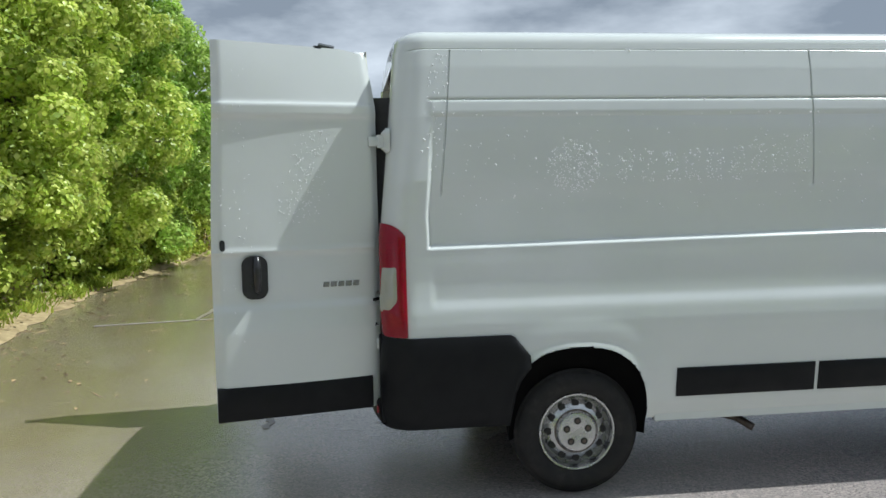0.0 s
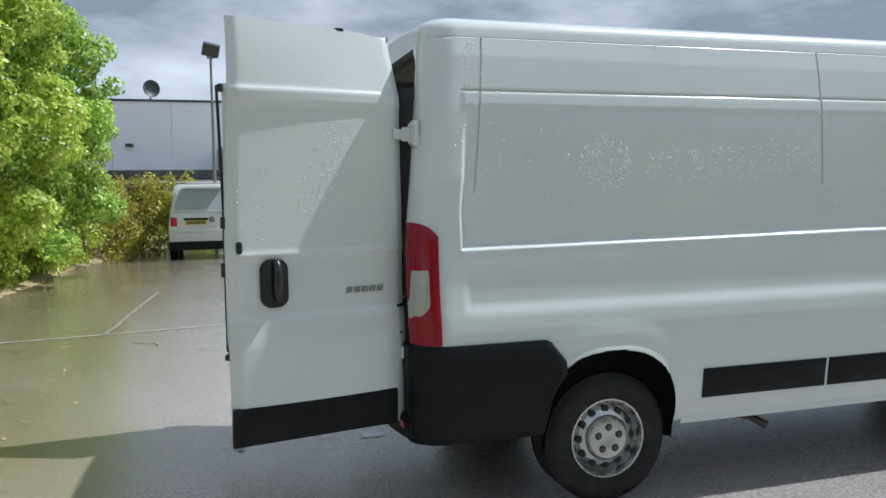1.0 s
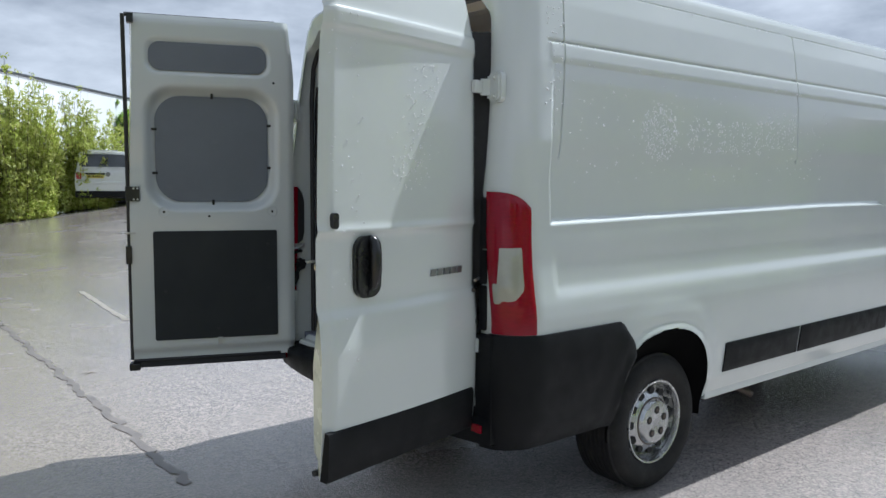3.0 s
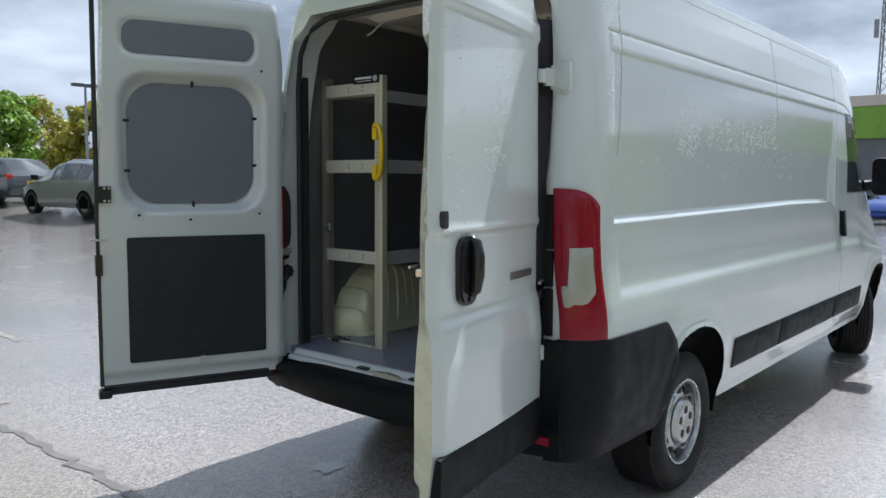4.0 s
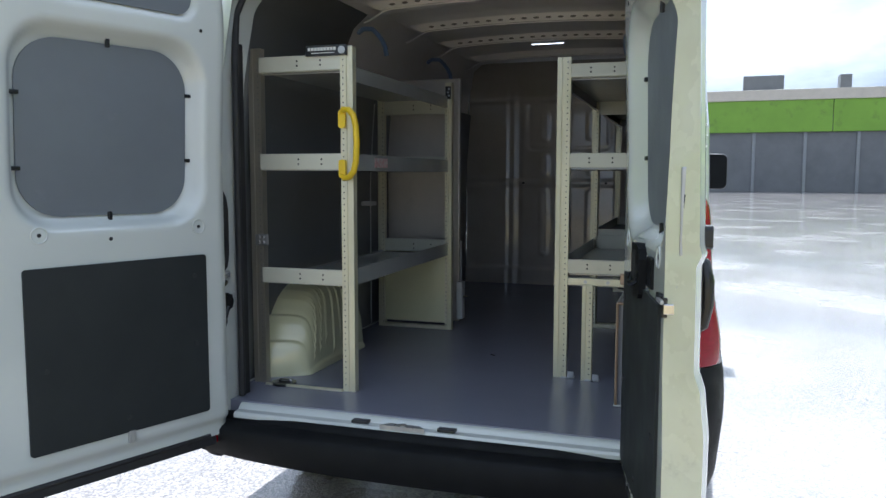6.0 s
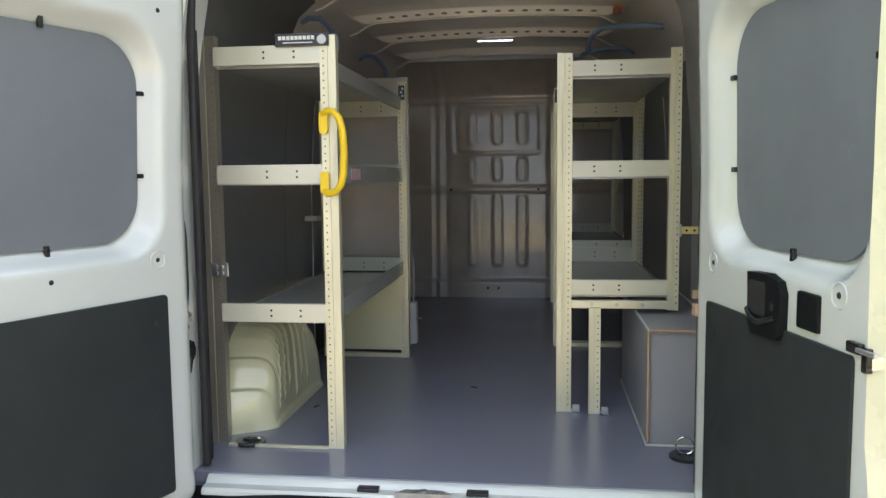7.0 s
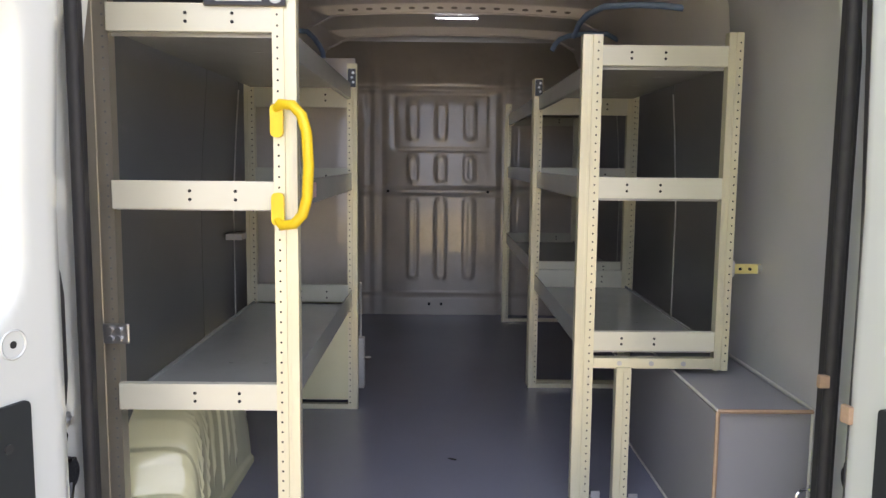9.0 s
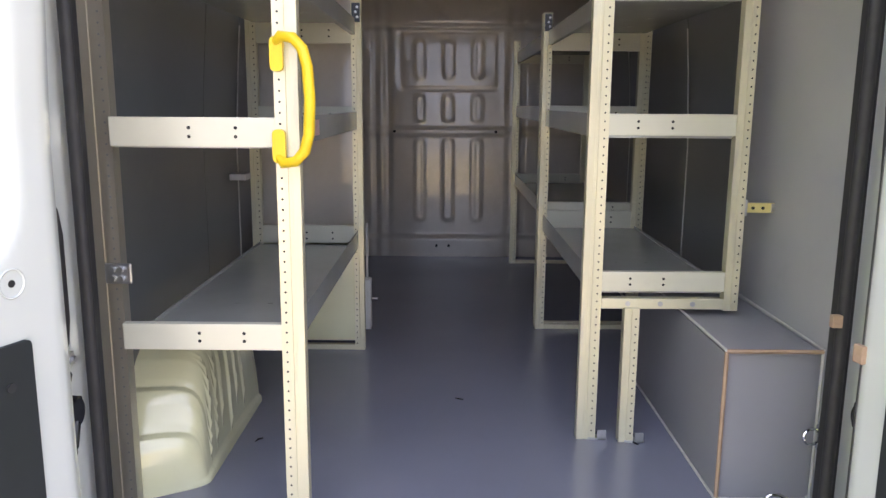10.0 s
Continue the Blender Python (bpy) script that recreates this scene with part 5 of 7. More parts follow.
for p, q in zip(rings, rings[1:]):
    for k in range(len(p) - 1):
        b.faces.new((p[k], p[k + 1], q[k + 1], q[k]))
bmesh.ops.recalc_face_normals(b, faces=b.faces[:])
part("wheel_arch_cover", b, ARCH_CREAM, van, "cream painted moulded wheel arch with ribs", smooth=50)

# wire eye on the wall beside the boxed arch, bits of tan tape
b = bmesh.new()
add_box(b, 0.395, -0.934, 0.77, 0.425, -0.926, 0.85, 0.003)
add_sweep(b, [(0.41, -0.905 - 0.022 * math.cos(q), 0.81 + 0.022 * math.sin(q)) for q in [math.tau * k / 16 for k in range(16)]], 0.004, 6, True)
for z in (0.785, 0.836):
    add_cyl(b, (0.41, -0.93, z), (0.41, -0.918, z), 0.008, 10)
part("wall_eye", b, CHROME, van, "small steel eye on the wall", smooth=40)
box_part("tape_tag", (0.072, -0.776, 1.205), (0.088, -0.754, 1.232), EDGE_TAN, van, 0.002, "scrap of tan tape on the seal")
rd_bar("tape_tag", -0.048, 1.18, -0.098, -0.022, 1.216, -0.086, EDGE_TAN, "scrap of tan tape")

# lashing rings in the floor
for x, y in ((0.33, 0.765), (0.33, -0.79)):
    b = bmesh.new()
    add_cyl(b, (x, y, FLOOR), (x, y, FLOOR + 0.010), 0.055, 24)
    part("lashing_cup", b, GLOSS_BLACK, van, "black lashing point")
    b = bmesh.new()
    up = 1 if y < 0 else 0.15
    add_sweep(b, [(x + 0.01, y + 0.032 * math.cos(a), FLOOR + 0.010 + up * 0.038 * (1 + math.sin(a)) * 0.8) for a in [math.tau * k / 16 for k in range(16)]], 0.004, 6, True)
    part("lashing_ring", b, CHROME, van, "steel lashing ring", smooth=60)


# black offcuts left on the load floor
for x, y, a in ((0.79, -0.50, 0.5), (0.79, 0.69, -0.6), (1.15, 0.05, 1.1)):
    b = bmesh.new()
    add_sweep(b, [(-0.016, 0.0, 0.0025), (0.0, 0.003, 0.004), (0.016, 0.0, 0.0025)], [0.002, 0.0028, 0.002], 6)
    part("offcut", b, GLOSS_BLACK, thing("plastic_scrap", pose(x, y, FLOOR, 0, 0, math.degrees(a)), "small black plastic offcut on the load floor", "scrap", "floor scraps"))


# ---- shelving ----
def build_upright(parent, x, y, z0, z1, face=-1, hole_side=1, wide=0.056, deep=0.036, mat=None):
    """An aluminium post with a centre groove and a row of holes towards face (-1: backwards)."""
    b = bmesh.new()
    w, d = wide / 2, deep
    sec = [(-w, 0), (-w * 0.30, 0), (-w * 0.26, 0.004), (w * 0.0, 0.004), (w * 0.04, 0), (w, 0), (w, d), (-w, d)]
    sec = [(hole_side * u, v) for u, v in sec]
    lo = [b.verts.new((x - face * v, y + u, z0)) for u, v in sec]
    hi = [b.verts.new((x - face * v, y + u, z1)) for u, v in sec]
    for k in range(len(sec)):
        j = (k + 1) % len(sec)
        b.faces.new((lo[k], lo[j], hi[j], hi[k]))
    b.faces.new(lo)
    b.faces.new(hi[::-1])
    bmesh.ops.recalc_face_normals(b, faces=b.faces[:])
    post = part("upright", b, mat or ALU, parent, "perforated aluminium upright")
    verts, faces = [], []
    z = z0 + 0.03
    while z < z1 - 0.02:
        k0, yy = len(verts), y + hole_side * w * 0.55
        for k in range(6):
            a = math.tau * k / 6
            verts.append((x + face * 0.0008, yy + 0.0029 * math.cos(a), z + 0.0029 * math.sin(a)))
        faces.append(tuple(range(k0, k0 + 6)))
        z += 0.025
    raw("perforation", verts, faces, SHEET if mat else DARK_HOLE, post, "punched round holes")["kind"] = "stuff"
    return post


def build_beam(parent, x, y0, y1, z0, z1, marks=(0.24, 0.52)):
    b = bmesh.new()
    add_box(b, x - 0.003, y0, z0, x + 0.020, y1, z1, 0.002)
    beam = part("cross_beam", b, BEAM, parent, "pale steel cross beam")
    b = bmesh.new()
    for f in marks:
        for dz in (0.35, 0.65):
            yy, zz = y0 + (y1 - y0) * f, z0 + (z1 - z0) * dz
            add_cyl(b, (x - 0.0045, yy, zz), (x, yy, zz), 0.0042, 8)
    part("bolt_marking", b, DARK_HOLE, beam)["kind"] = "stuff"
    return beam


def build_tray(parent, x0, x1, y0, y1, z_top_, lip=0.06):
    """A shelf tray: a thin base with turned-up edges."""
    b = bmesh.new()
    z, t = z_top_ - lip, 0.003
    # the lip towards the wall is low
    h0, h1 = (z_top_, z + 0.010) if y0 > 0 else (z + 0.010, z_top_)
    sec = [(y0, h0), (y0, z - 0.012), (y1, z - 0.012), (y1, h1), (y1 - t, h1), (y1 - t, z), (y0 + t, z), (y0 + t, h0)]
    lo = [b.verts.new((x0, y, zz)) for y, zz in sec]
    hi = [b.verts.new((x1, y, zz)) for y, zz in sec]
    for k in range(8):
        b.faces.new((lo[k], lo[(k + 1) % 8], hi[(k + 1) % 8], hi[k]))
    for q in (lo, hi):
        for ids in ((0, 1, 6, 7), (1, 2, 5, 6), (2, 3, 4, 5)):
            b.faces.new([q[i] for i in ids])
    bmesh.ops.recalc_face_normals(b, faces=b.faces[:])
    tray = part("shelf_tray", b, SHEET, parent, "pale steel shelf tray")
    # punched slots in rows across the base
    b = bmesh.new()
    n = int((x1 - x0) / 0.18)
    for i in range(1, min(n, 3)):
        xx = x0 + (x1 - x0) * i / n
        for j in (0, 1):
            yy = y0 + (y1 - y0) * (0.36 + 0.24 * j)
            b.faces.new([b.verts.new(q) for q in ((xx - 0.0018, yy - 0.008, z + 0.0008), (xx + 0.0018, yy - 0.008, z + 0.0008), (xx + 0.0018, yy + 0.008, z + 0.0008), (xx - 0.0018, yy + 0.008, z + 0.0008))])
    part("slot", b, DARK_HOLE, tray, "punched slots")["kind"] = "stuff"
    return tray


def build_rail(parent, x0, x1, y, z0, z1, turn):
    """A side rail of an open top frame: an upright web with a folded flange towards turn."""
    b = bmesh.new()
    add_box(b, x0, y - 0.0015, z0, x1, y + 0.0015, z1)
    add_box(b, x0, min(y, y + turn * 0.016), z0 - 0.0015, x1, max(y, y + turn * 0.016), z0 + 0.0015)
    part("side_rail", b, SHEET, parent, "pale steel side rail")


def build_top_tray(parent, x0, x1, y0, y1, z):
    """The plain sheet of a top shelf, its edges turned down."""
    b = bmesh.new()
    add_box(b, x0, y0, z, x1, y1, z + 0.003)
    add_box(b, x0, min(y0, y1), z - 0.012, x0 + 0.002, max(y0, y1), z)
    for k in range(3):
        add_box(b, x0 + (x1 - x0) * (k + 1) / 4 - 0.003, y0 + 0.12, z - 0.0008, x0 + (x1 - x0) * (k + 1) / 4 + 0.003, y0 + 0.15, z)
    part("shelf_tray", b, SHEET, parent, "pale steel shelf tray")


def post_cap(parent, x, y):
    """A dark corner plate with three bolts at the top of a far post."""
    b = bmesh.new()
    add_box(b, x - 0.006, y - 0.017, 1.985, x - 0.001, y + 0.017, 2.060, 0.002)
    cap = part("corner_plate", b, GLOSS_BLACK, parent, "dark corner plate")
    for k in range(3):
        b = bmesh.new()
        add_cyl(b, (x - 0.010, y - 0.006 + 0.006 * (k % 2), 2.005 + 0.019 * k), (x - 0.005, y - 0.006 + 0.006 * (k % 2), 2.005 + 0.019 * k), 0.0055, 8)
        part("bolt", b, ZINC, cap)


def bolt_foot(parent, x, y):
    b = bmesh.new()
    add_box(b, x, y - 0.03, FLOOR, x + 0.035, y + 0.03, FLOOR + 0.006, 0.001)
    add_box(b, x, y - 0.028, FLOOR, x + 0.006, y + 0.0, FLOOR + 0.032, 0.001)
    add_cyl(b, (x + 0.02, y - 0.02, FLOOR + 0.004), (x + 0.02, y - 0.02, FLOOR + 0.02), 0.008, 6)
    bmesh.ops.recalc_face_normals(b, faces=b.faces[:])
    part("foot_bracket", b, ZINC, parent, "zinc foot bracket")


# left bank
rack_l = thing("shelving_rack", pose(0.31, 0.68, FLOOR), "three-tier aluminium van shelving with pale steel trays", "shelving", "van shelving")
build_upright(rack_l, 0.30, 0.472, FLOOR, 2.072, -1, 1)
build_upright(rack_l, 0.32, 0.918, FLOOR, 2.085, -1, -1, 0.060, mat=POST_DARKENED)
build_upright(rack_l, 1.715, 0.472, FLOOR, 2.082, -1, 1, 0.042)
build_upright(rack_l, 1.715, 0.900, FLOOR, 2.082, -1, -1, 0.042)
for z0, z1 in ((1.977, 2.042), (1.563, 1.631), (1.070, 1.136)):
    build_beam(rack_l, 0.305, 0.499, 0.887, z0, z1)
    build_beam(rack_l, 1.725, 0.489, 0.881, z0 if z1 < 2 else 1.902, z1 + 0.02 if z1 < 2 else 1.982)
    if z1 < 2:
        build_tray(rack_l, 0.328, 1.722, 0.474, 0.892, z1)
    else:
        build_rail(rack_l, 0.336, 1.715, 0.478, 1.938, 2.0, 1)
        build_top_tray(rack_l, 0.34, 1.712, 0.482, 0.890, 1.982)
        post_cap(rack_l, 1.715, 0.472)
box_part("foot_rail", (0.286, 0.499, FLOOR), (0.302, 0.873, FLOOR + 0.010), ALU, rack_l, 0.002, "aluminium foot rail")
box_part("end_panel", (1.722, 0.493, FLOOR + 0.04), (1.732, 0.880, 1.085), ARCH_CREAM, rack_l, 0.002, "cream steel end panel")
box_part("foot_rail", (1.716, 0.493, FLOOR), (1.746, 0.880, FLOOR + 0.022), ALU, rack_l, 0.002)
# yellow grab handle
b = bmesh.new()
ys, xf = 0.478, 0.292
pts = [(xf, ys + 0.012, 1.800), (xf - 0.012, ys + 0.0, 1.812), (xf - 0.022, ys - 0.03, 1.808), (xf - 0.028, ys - 0.052, 1.785), (xf - 0.030, ys - 0.063, 1.745), (xf - 0.030, ys - 0.067, 1.670), (xf - 0.030, ys - 0.063, 1.595), (xf - 0.028, ys - 0.052, 1.556), (xf - 0.022, ys - 0.03, 1.533), (xf - 0.012, ys + 0.0, 1.528), (xf, ys + 0.012, 1.540)]
add_sweep(b, pts, [0.011, 0.012, 0.0125, 0.013, 0.013, 0.013, 0.013, 0.013, 0.0125, 0.012, 0.011], 12)
grab = part("grab_handle", b, YELLOW, rack_l, "bright yellow grab handle", smooth=60)
for z0, z1 in ((1.735, 1.812), (1.528, 1.605)):
    b = bmesh.new()
    add_plate(b, rounded_outline(ys - 0.004, z0, ys + 0.026, z1, 0.012), lambda u, v, d: Vector((xf + 0.008 - d, u, v)), 0.0, 0.016)
    bmesh.ops.recalc_face_normals(b, faces=b.faces[:])
    part("handle_foot", b, YELLOW, grab)
# maker's plate above the front beam, lettering as plain bars
plate_ = box_part("name_plate", (0.292, 0.466, 2.034), (0.302, 0.656, 2.078), GLOSS_BLACK, rack_l, 0.003, "black name plate with white marks")
b = bmesh.new()
for k in range(9):
    add_box(b, 0.2895, 0.642 - k * 0.0145 - 0.011, 2.056, 0.2925, 0.642 - k * 0.0145, 2.069)
add_box(b, 0.2895, 0.521, 2.045, 0.2925, 0.626, 2.048)
part("plate_marks", b, WHITE_PLASTIC, plate_, "white bars")
b = bmesh.new()
add_cyl(b, (0.2895, 0.489, 2.056), (0.2925, 0.489, 2.056), 0.016, 20)
part("plate_emblem", b, SHEET, plate_, "pale round emblem")
b = bmesh.new()
add_box(b, 0.60, 0.4705, 1.575, 0.75, 0.4735, 1.618)
part("shelf_label", b, material("label_print", (0.55, 0.20, 0.20), 0.5, second=(0.6, 0.6, 0.6), scale=60.0), rack_l, "red and white printed label")
b = bmesh.new()
add_box(b, 0.312, 0.86, 1.232, 0.318, 0.925, 1.282, 0.004)
for z in (1.246, 1.268):
    for y in (0.885, 0.905):
        add_cyl(b, (0.302, y, z), (0.314, y, z), 0.008, 8)
part("wall_clamp", b, ZINC, rack_l, "zinc wall clamp")
box_part("wall_tie", (1.56, 0.90, 1.36), (1.64, 0.965, 1.385), ZINC, rack_l, 0.002, "zinc wall tie")

# right bank, rear unit over the boxed wheel arch
rack_r = thing("shelving_rack", pose(0.82, -0.56, FLOOR), "aluminium van shelving stepped over the wheel arch box", "shelving", "van shelving")
build_upright(rack_r, 0.82, -0.349, FLOOR, 2.065, -1, -1, 0.06)
build_upright(rack_r, 0.82, -0.779, 1.04, 2.075, -1, -1, 0.044)
build_upright(rack_r, 0.80, -0.472, FLOOR, 1.05, -1, -1, 0.046)
build_upright(rack_r, 2.055, -0.345, FLOOR, 2.065, -1, -1, 0.040)
build_upright(rack_r, 2.055, -0.778, FLOOR, 2.065, -1, -1, 0.044)
for z0, z1 in ((1.974, 2.035), (1.576, 1.640), (1.100, 1.161)):
    build_beam(rack_r, 0.825, -0.757, -0.379, z0, z1, (0.5, 0.77))
    build_beam(rack_r, 2.065, -0.757, -0.366, z0 if z1 < 2 else 1.902, z1 + 0.02 if z1 < 2 else 1.98)
    if z1 < 2:
        build_tray(rack_r, 0.85, 2.055, -0.775, -0.345, z1)
    else:
        build_rail(rack_r, 0.856, 2.055, -0.348, 1.926, 1.988, -1)
        build_top_tray(rack_r, 0.86, 2.05, -0.775, -0.352, 1.978)
        post_cap(rack_r, 2.055, -0.345)
box_part("step_rail", (0.815, -0.757, 1.045), (0.85, -0.379, 1.078), ALU, rack_r, 0.003, "aluminium step rail")
for y in (-0.46, -0.56, -0.66):
    b = bmesh.new()
    add_cyl(b, (0.812, y, 1.062), (0.818, y, 1.062), 0.008, 8)
    part("rail_bolt", b, ZINC, rack_r)
box_part("foot_rail", (2.057, -0.757, FLOOR), (2.085, -0.366, FLOOR + 0.022), ALU, rack_r, 0.002)
bolt_foot(rack_r, 0.815, -0.385)
bolt_foot(rack_r, 0.795, -0.500)
tie = box_part("wall_tie", (0.835, -0.90, 1.345), (0.85, -0.80, 1.375), material("brass_bracket", (0.72, 0.64, 0.26), 0.35, metal=0.3, second=(0.66, 0.58, 0.24), scale=30.0), rack_r, 0.002, "brassy wall bracket")

b = bmesh.new()
add_cyl(b, (0.842, -0.905, 1.36), (0.842, -0.885, 1.36), 0.016, 10)
add_box(b, 0.828, -0.812, 1.335, 0.852, -0.797, 1.385, 0.003)
part("tie_bolt", b, ZINC, rack_r, "zinc tie bolt", smooth=40)
for y in (-0.83, -0.86):
    b = bmesh.new()
    add_cyl(b, (0.831, y, 1.36), (0.836, y, 1.36), 0.005, 8)
    part("tie_hole", b, DARK_HOLE, rack_r)

# right bank, unit at the bulkhead
rack_f = thing("shelving_rack", pose(2.1, -0.56, FLOOR), "aluminium van shelving beside the bulkhead", "shelving", "van shelving")
for x in (2.105, 3.60):
    build_upright(rack_f, x, -0.345, FLOOR, 2.065, -1, -1, 0.042)
    build_upright(rack_f, x, -0.80, FLOOR, 2.065, -1, -1, 0.042)
    box_part("foot_rail", (x + 0.002, -0.778, FLOOR), (x + 0.03, -0.367, FLOOR + 0.02), ALU, rack_f, 0.002)
for z1 in (1.985, 1.655, 1.215):
    build_beam(rack_f, 2.115, -0.778, -0.367, z1 - 0.06, z1)
    build_beam(rack_f, 3.61, -0.778, -0.367, z1 - 0.06, z1)
    if z1 < 1.9:
        build_tray(rack_f, 2.14, 3.60, -0.795, -0.346, z1)
    else:
        build_rail(rack_f, 2.142, 3.60, -0.348, z1 - 0.06, z1 + 0.01, -1)
        build_top_tray(rack_f, 2.15, 3.595, -0.795, -0.352, 1.978)
for rack in (rack_l, rack_r, rack_f):
    for o in rack.children:
        o.matrix_parent_inverse = rack.matrix_world.inverted()

# ---- ground ----
def ground_material():
    m = bpy.data.materials.new("wet_tarmac")
    m.use_nodes = True
    nt = m.node_tree
    b = nt.nodes["Principled BSDF"]
    nn, ll = nt.nodes.new, nt.links.new
    tc = nn("ShaderNodeTexCoord")

    def noise_tex(scale, detail=8.0, rough=0.6, stretch=None):
        n = nn("ShaderNodeTexNoise")
        n.inputs["Scale"].default_value, n.inputs["Detail"].default_value, n.inputs["Roughness"].default_value = scale, detail, rough
        if stretch:
            mp = nn("ShaderNodeMapping")
            mp.inputs["Scale"].default_value = stretch
            ll(tc.outputs["Object"], mp.inputs["Vector"])
            ll(mp.outputs[0], n.inputs["Vector"])
        else:
            ll(tc.outputs["Object"], n.inputs["Vector"])
        return n.outputs["Fac"]

    def rng_(src, lo, hi, a=0.0, c=1.0):
        r = nn("ShaderNodeMapRange")
        for k, v in zip(("From Min", "From Max", "To Min", "To Max"), (lo, hi, a, c)):
            r.inputs[k].default_value = v
        ll(src, r.inputs[0])
        return r.outputs[0]

    def mix(fac, c1, c2):
        x = nn("ShaderNodeMixRGB")
        for k, v in ((0, fac), (1, c1), (2, c2)):
            if isinstance(v, tuple):
                x.inputs[k].default_value = (*v, 1)
            else:
                ll(v, x.inputs[k])
        return x.outputs[0]

    vor = nn("ShaderNodeTexVoronoi")
    vor.inputs["Scale"].default_value = 90.0
    ll(tc.outputs["Object"], vor.inputs["Vector"])
    big, mid, fine = noise_tex(0.23), noise_tex(1.3), noise_tex(60.0, 3.0)
    stone = nn("ShaderNodeSeparateColor")
    ll(vor.outputs["Color"], stone.inputs[0])
    base = mix(rng_(stone.outputs[0], 0.25, 0.9), (0.20, 0.18, 0.17), (0.60, 0.515, 0.47))
    base = mix(rng_(mid, 0.35, 0.7, 0.1, 0.8), base, (0.36, 0.318, 0.292))
    base = mix(rng_(big, 0.45, 0.68, 0.0, 0.8), base, (0.275, 0.257, 0.252))
    # pits and worn patches where the stone shows dark
    base = mix(rng_(noise_tex(7.0, 6.0, 0.7), 0.58, 0.72, 0.0, 0.55), base, (0.115, 0.108, 0.105))
    base = mix(rng_(noise_tex(2.6, 9.0, 0.75, (1.0, 0.45, 1.0)), 0.60, 0.70, 0.0, 0.45), base, (0.52, 0.47, 0.43))
    # silt along the verge, with the trees' olive-brown reflection put into its colour
    sep = nn("ShaderNodeSeparateXYZ")
    ll(tc.outputs["Object"], sep.inputs[0])
    verge = rng_(sep.outputs[0], -0.3, -2.3)
    vm = nn("ShaderNodeMath")
    vm.operation = "MULTIPLY"
    ll(verge, vm.inputs[0])
    ll(rng_(noise_tex(0.7, 6.0), 0.15, 0.55, 0.35, 1.0), vm.inputs[1])
    base = mix(vm.outputs[0], base, (0.235, 0.192, 0.125))
    ll(base, b.inputs["Base Color"])
    wet = rng_(noise_tex(0.42, 7.0, 0.58), 0.32, 0.58)
    wm = nn("ShaderNodeMath")
    wm.operation = "MAXIMUM"
    ll(wet, wm.inputs[0])
    ll(vm.outputs[0], wm.inputs[1])
    rough = nn("ShaderNodeMapRange")
    rough.inputs["To Min"].default_value, rough.inputs["To Max"].default_value = 0.36, 0.15
    ll(wm.outputs[0], rough.inputs[0])
    ll(rough.outputs[0], b.inputs["Roughness"])
    b.inputs["Specular IOR Level"].default_value = 0.35
    b.inputs["Coat Weight"].default_value, b.inputs["Coat Roughness"].default_value = 0.9, 0.08
    hgt = nn("ShaderNodeMath")
    hgt.operation = "ADD"
    ll(vor.outputs["Distance"], hgt.inputs[0])
    ll(fine, hgt.inputs[1])
    bump = nn("ShaderNodeBump")
    bump.inputs["Distance"].default_value = 0.0045
    st = rng_(wm.outputs[0], 0.0, 1.0, 0.95, 0.55)
    ll(st, bump.inputs["Strength"])
    ll(hgt.outputs[0], bump.inputs["Height"])
    b2 = nn("ShaderNodeBump")
    b2.inputs["Distance"].default_value, b2.inputs["Strength"].default_value = 0.02, 0.12
    ll(mid, b2.inputs["Height"])
    b3 = nn("ShaderNodeBump")
    b3.inputs["Distance"].default_value, b3.inputs["Strength"].default_value = 0.012, 0.5
    ll(noise_tex(22.0, 5.0, 0.65), b3.inputs["Height"])
    ll(b2.outputs[0], b3.inputs["Normal"])
    ll(b3.outputs[0], bump.inputs["Normal"])
    b4 = nn("ShaderNodeBump")
    b4.inputs["Distance"].default_value, b4.inputs["Strength"].default_value = 0.006, 0.45
    ll(noise_tex(30.0, 4.0, 0.6), b4.inputs["Height"])
    ll(b2.outputs[0], b4.inputs["Normal"])
    ll(b4.outputs[0], b.inputs["Coat Normal"])
    ll(bump.outputs[0], b.inputs["Normal"])
    return m


TARMAC = ground_material()
SOIL = material("leaf_litter_soil", (0.42, 0.33, 0.18), 0.85, second=(0.22, 0.165, 0.075), scale=9.0, grain=0.9, grain_scale=60.0, dirt=(0.26, 0.20, 0.10), dirt_scale=25.0)
LINE_PAINT = material("worn_white_line", (0.45, 0.42, 0.375), 0.35, second=(0.23, 0.205, 0.165), scale=9.0, grain=0.4, grain_scale=120.0)
FAINT_LINE = material("faded_line", (0.30, 0.27, 0.225), 0.3, second=(0.20, 0.17, 0.125), scale=6.0, grain=0.3, grain_scale=120.0)
SEAM_TAR = material("tar_seam", (0.15, 0.137, 0.13), 0.3, second=(0.24, 0.21, 0.195), scale=8.0, grain=0.3)
CLADDING = material("grey_white_cladding", (0.90, 0.925, 0.95), 0.4, second=(0.85, 0.88, 0.915), scale=0.4, rough_var=0.08, dirt=(0.62, 0.64, 0.65), dirt_scale=0.5, dirt_lo=0.6, dirt_hi=0.9)
FLASH = material("dark_flashing", (0.08, 0.09, 0.10), 0.5, second=(0.05, 0.055, 0.06), scale=2.0)
GREEN_FASCIA = material("green_fascia", (0.20, 0.36, 0.035), 0.45, second=(0.17, 0.31, 0.03), scale=0.5, dirt=(0.12, 0.20, 0.03), dirt_scale=0.8)
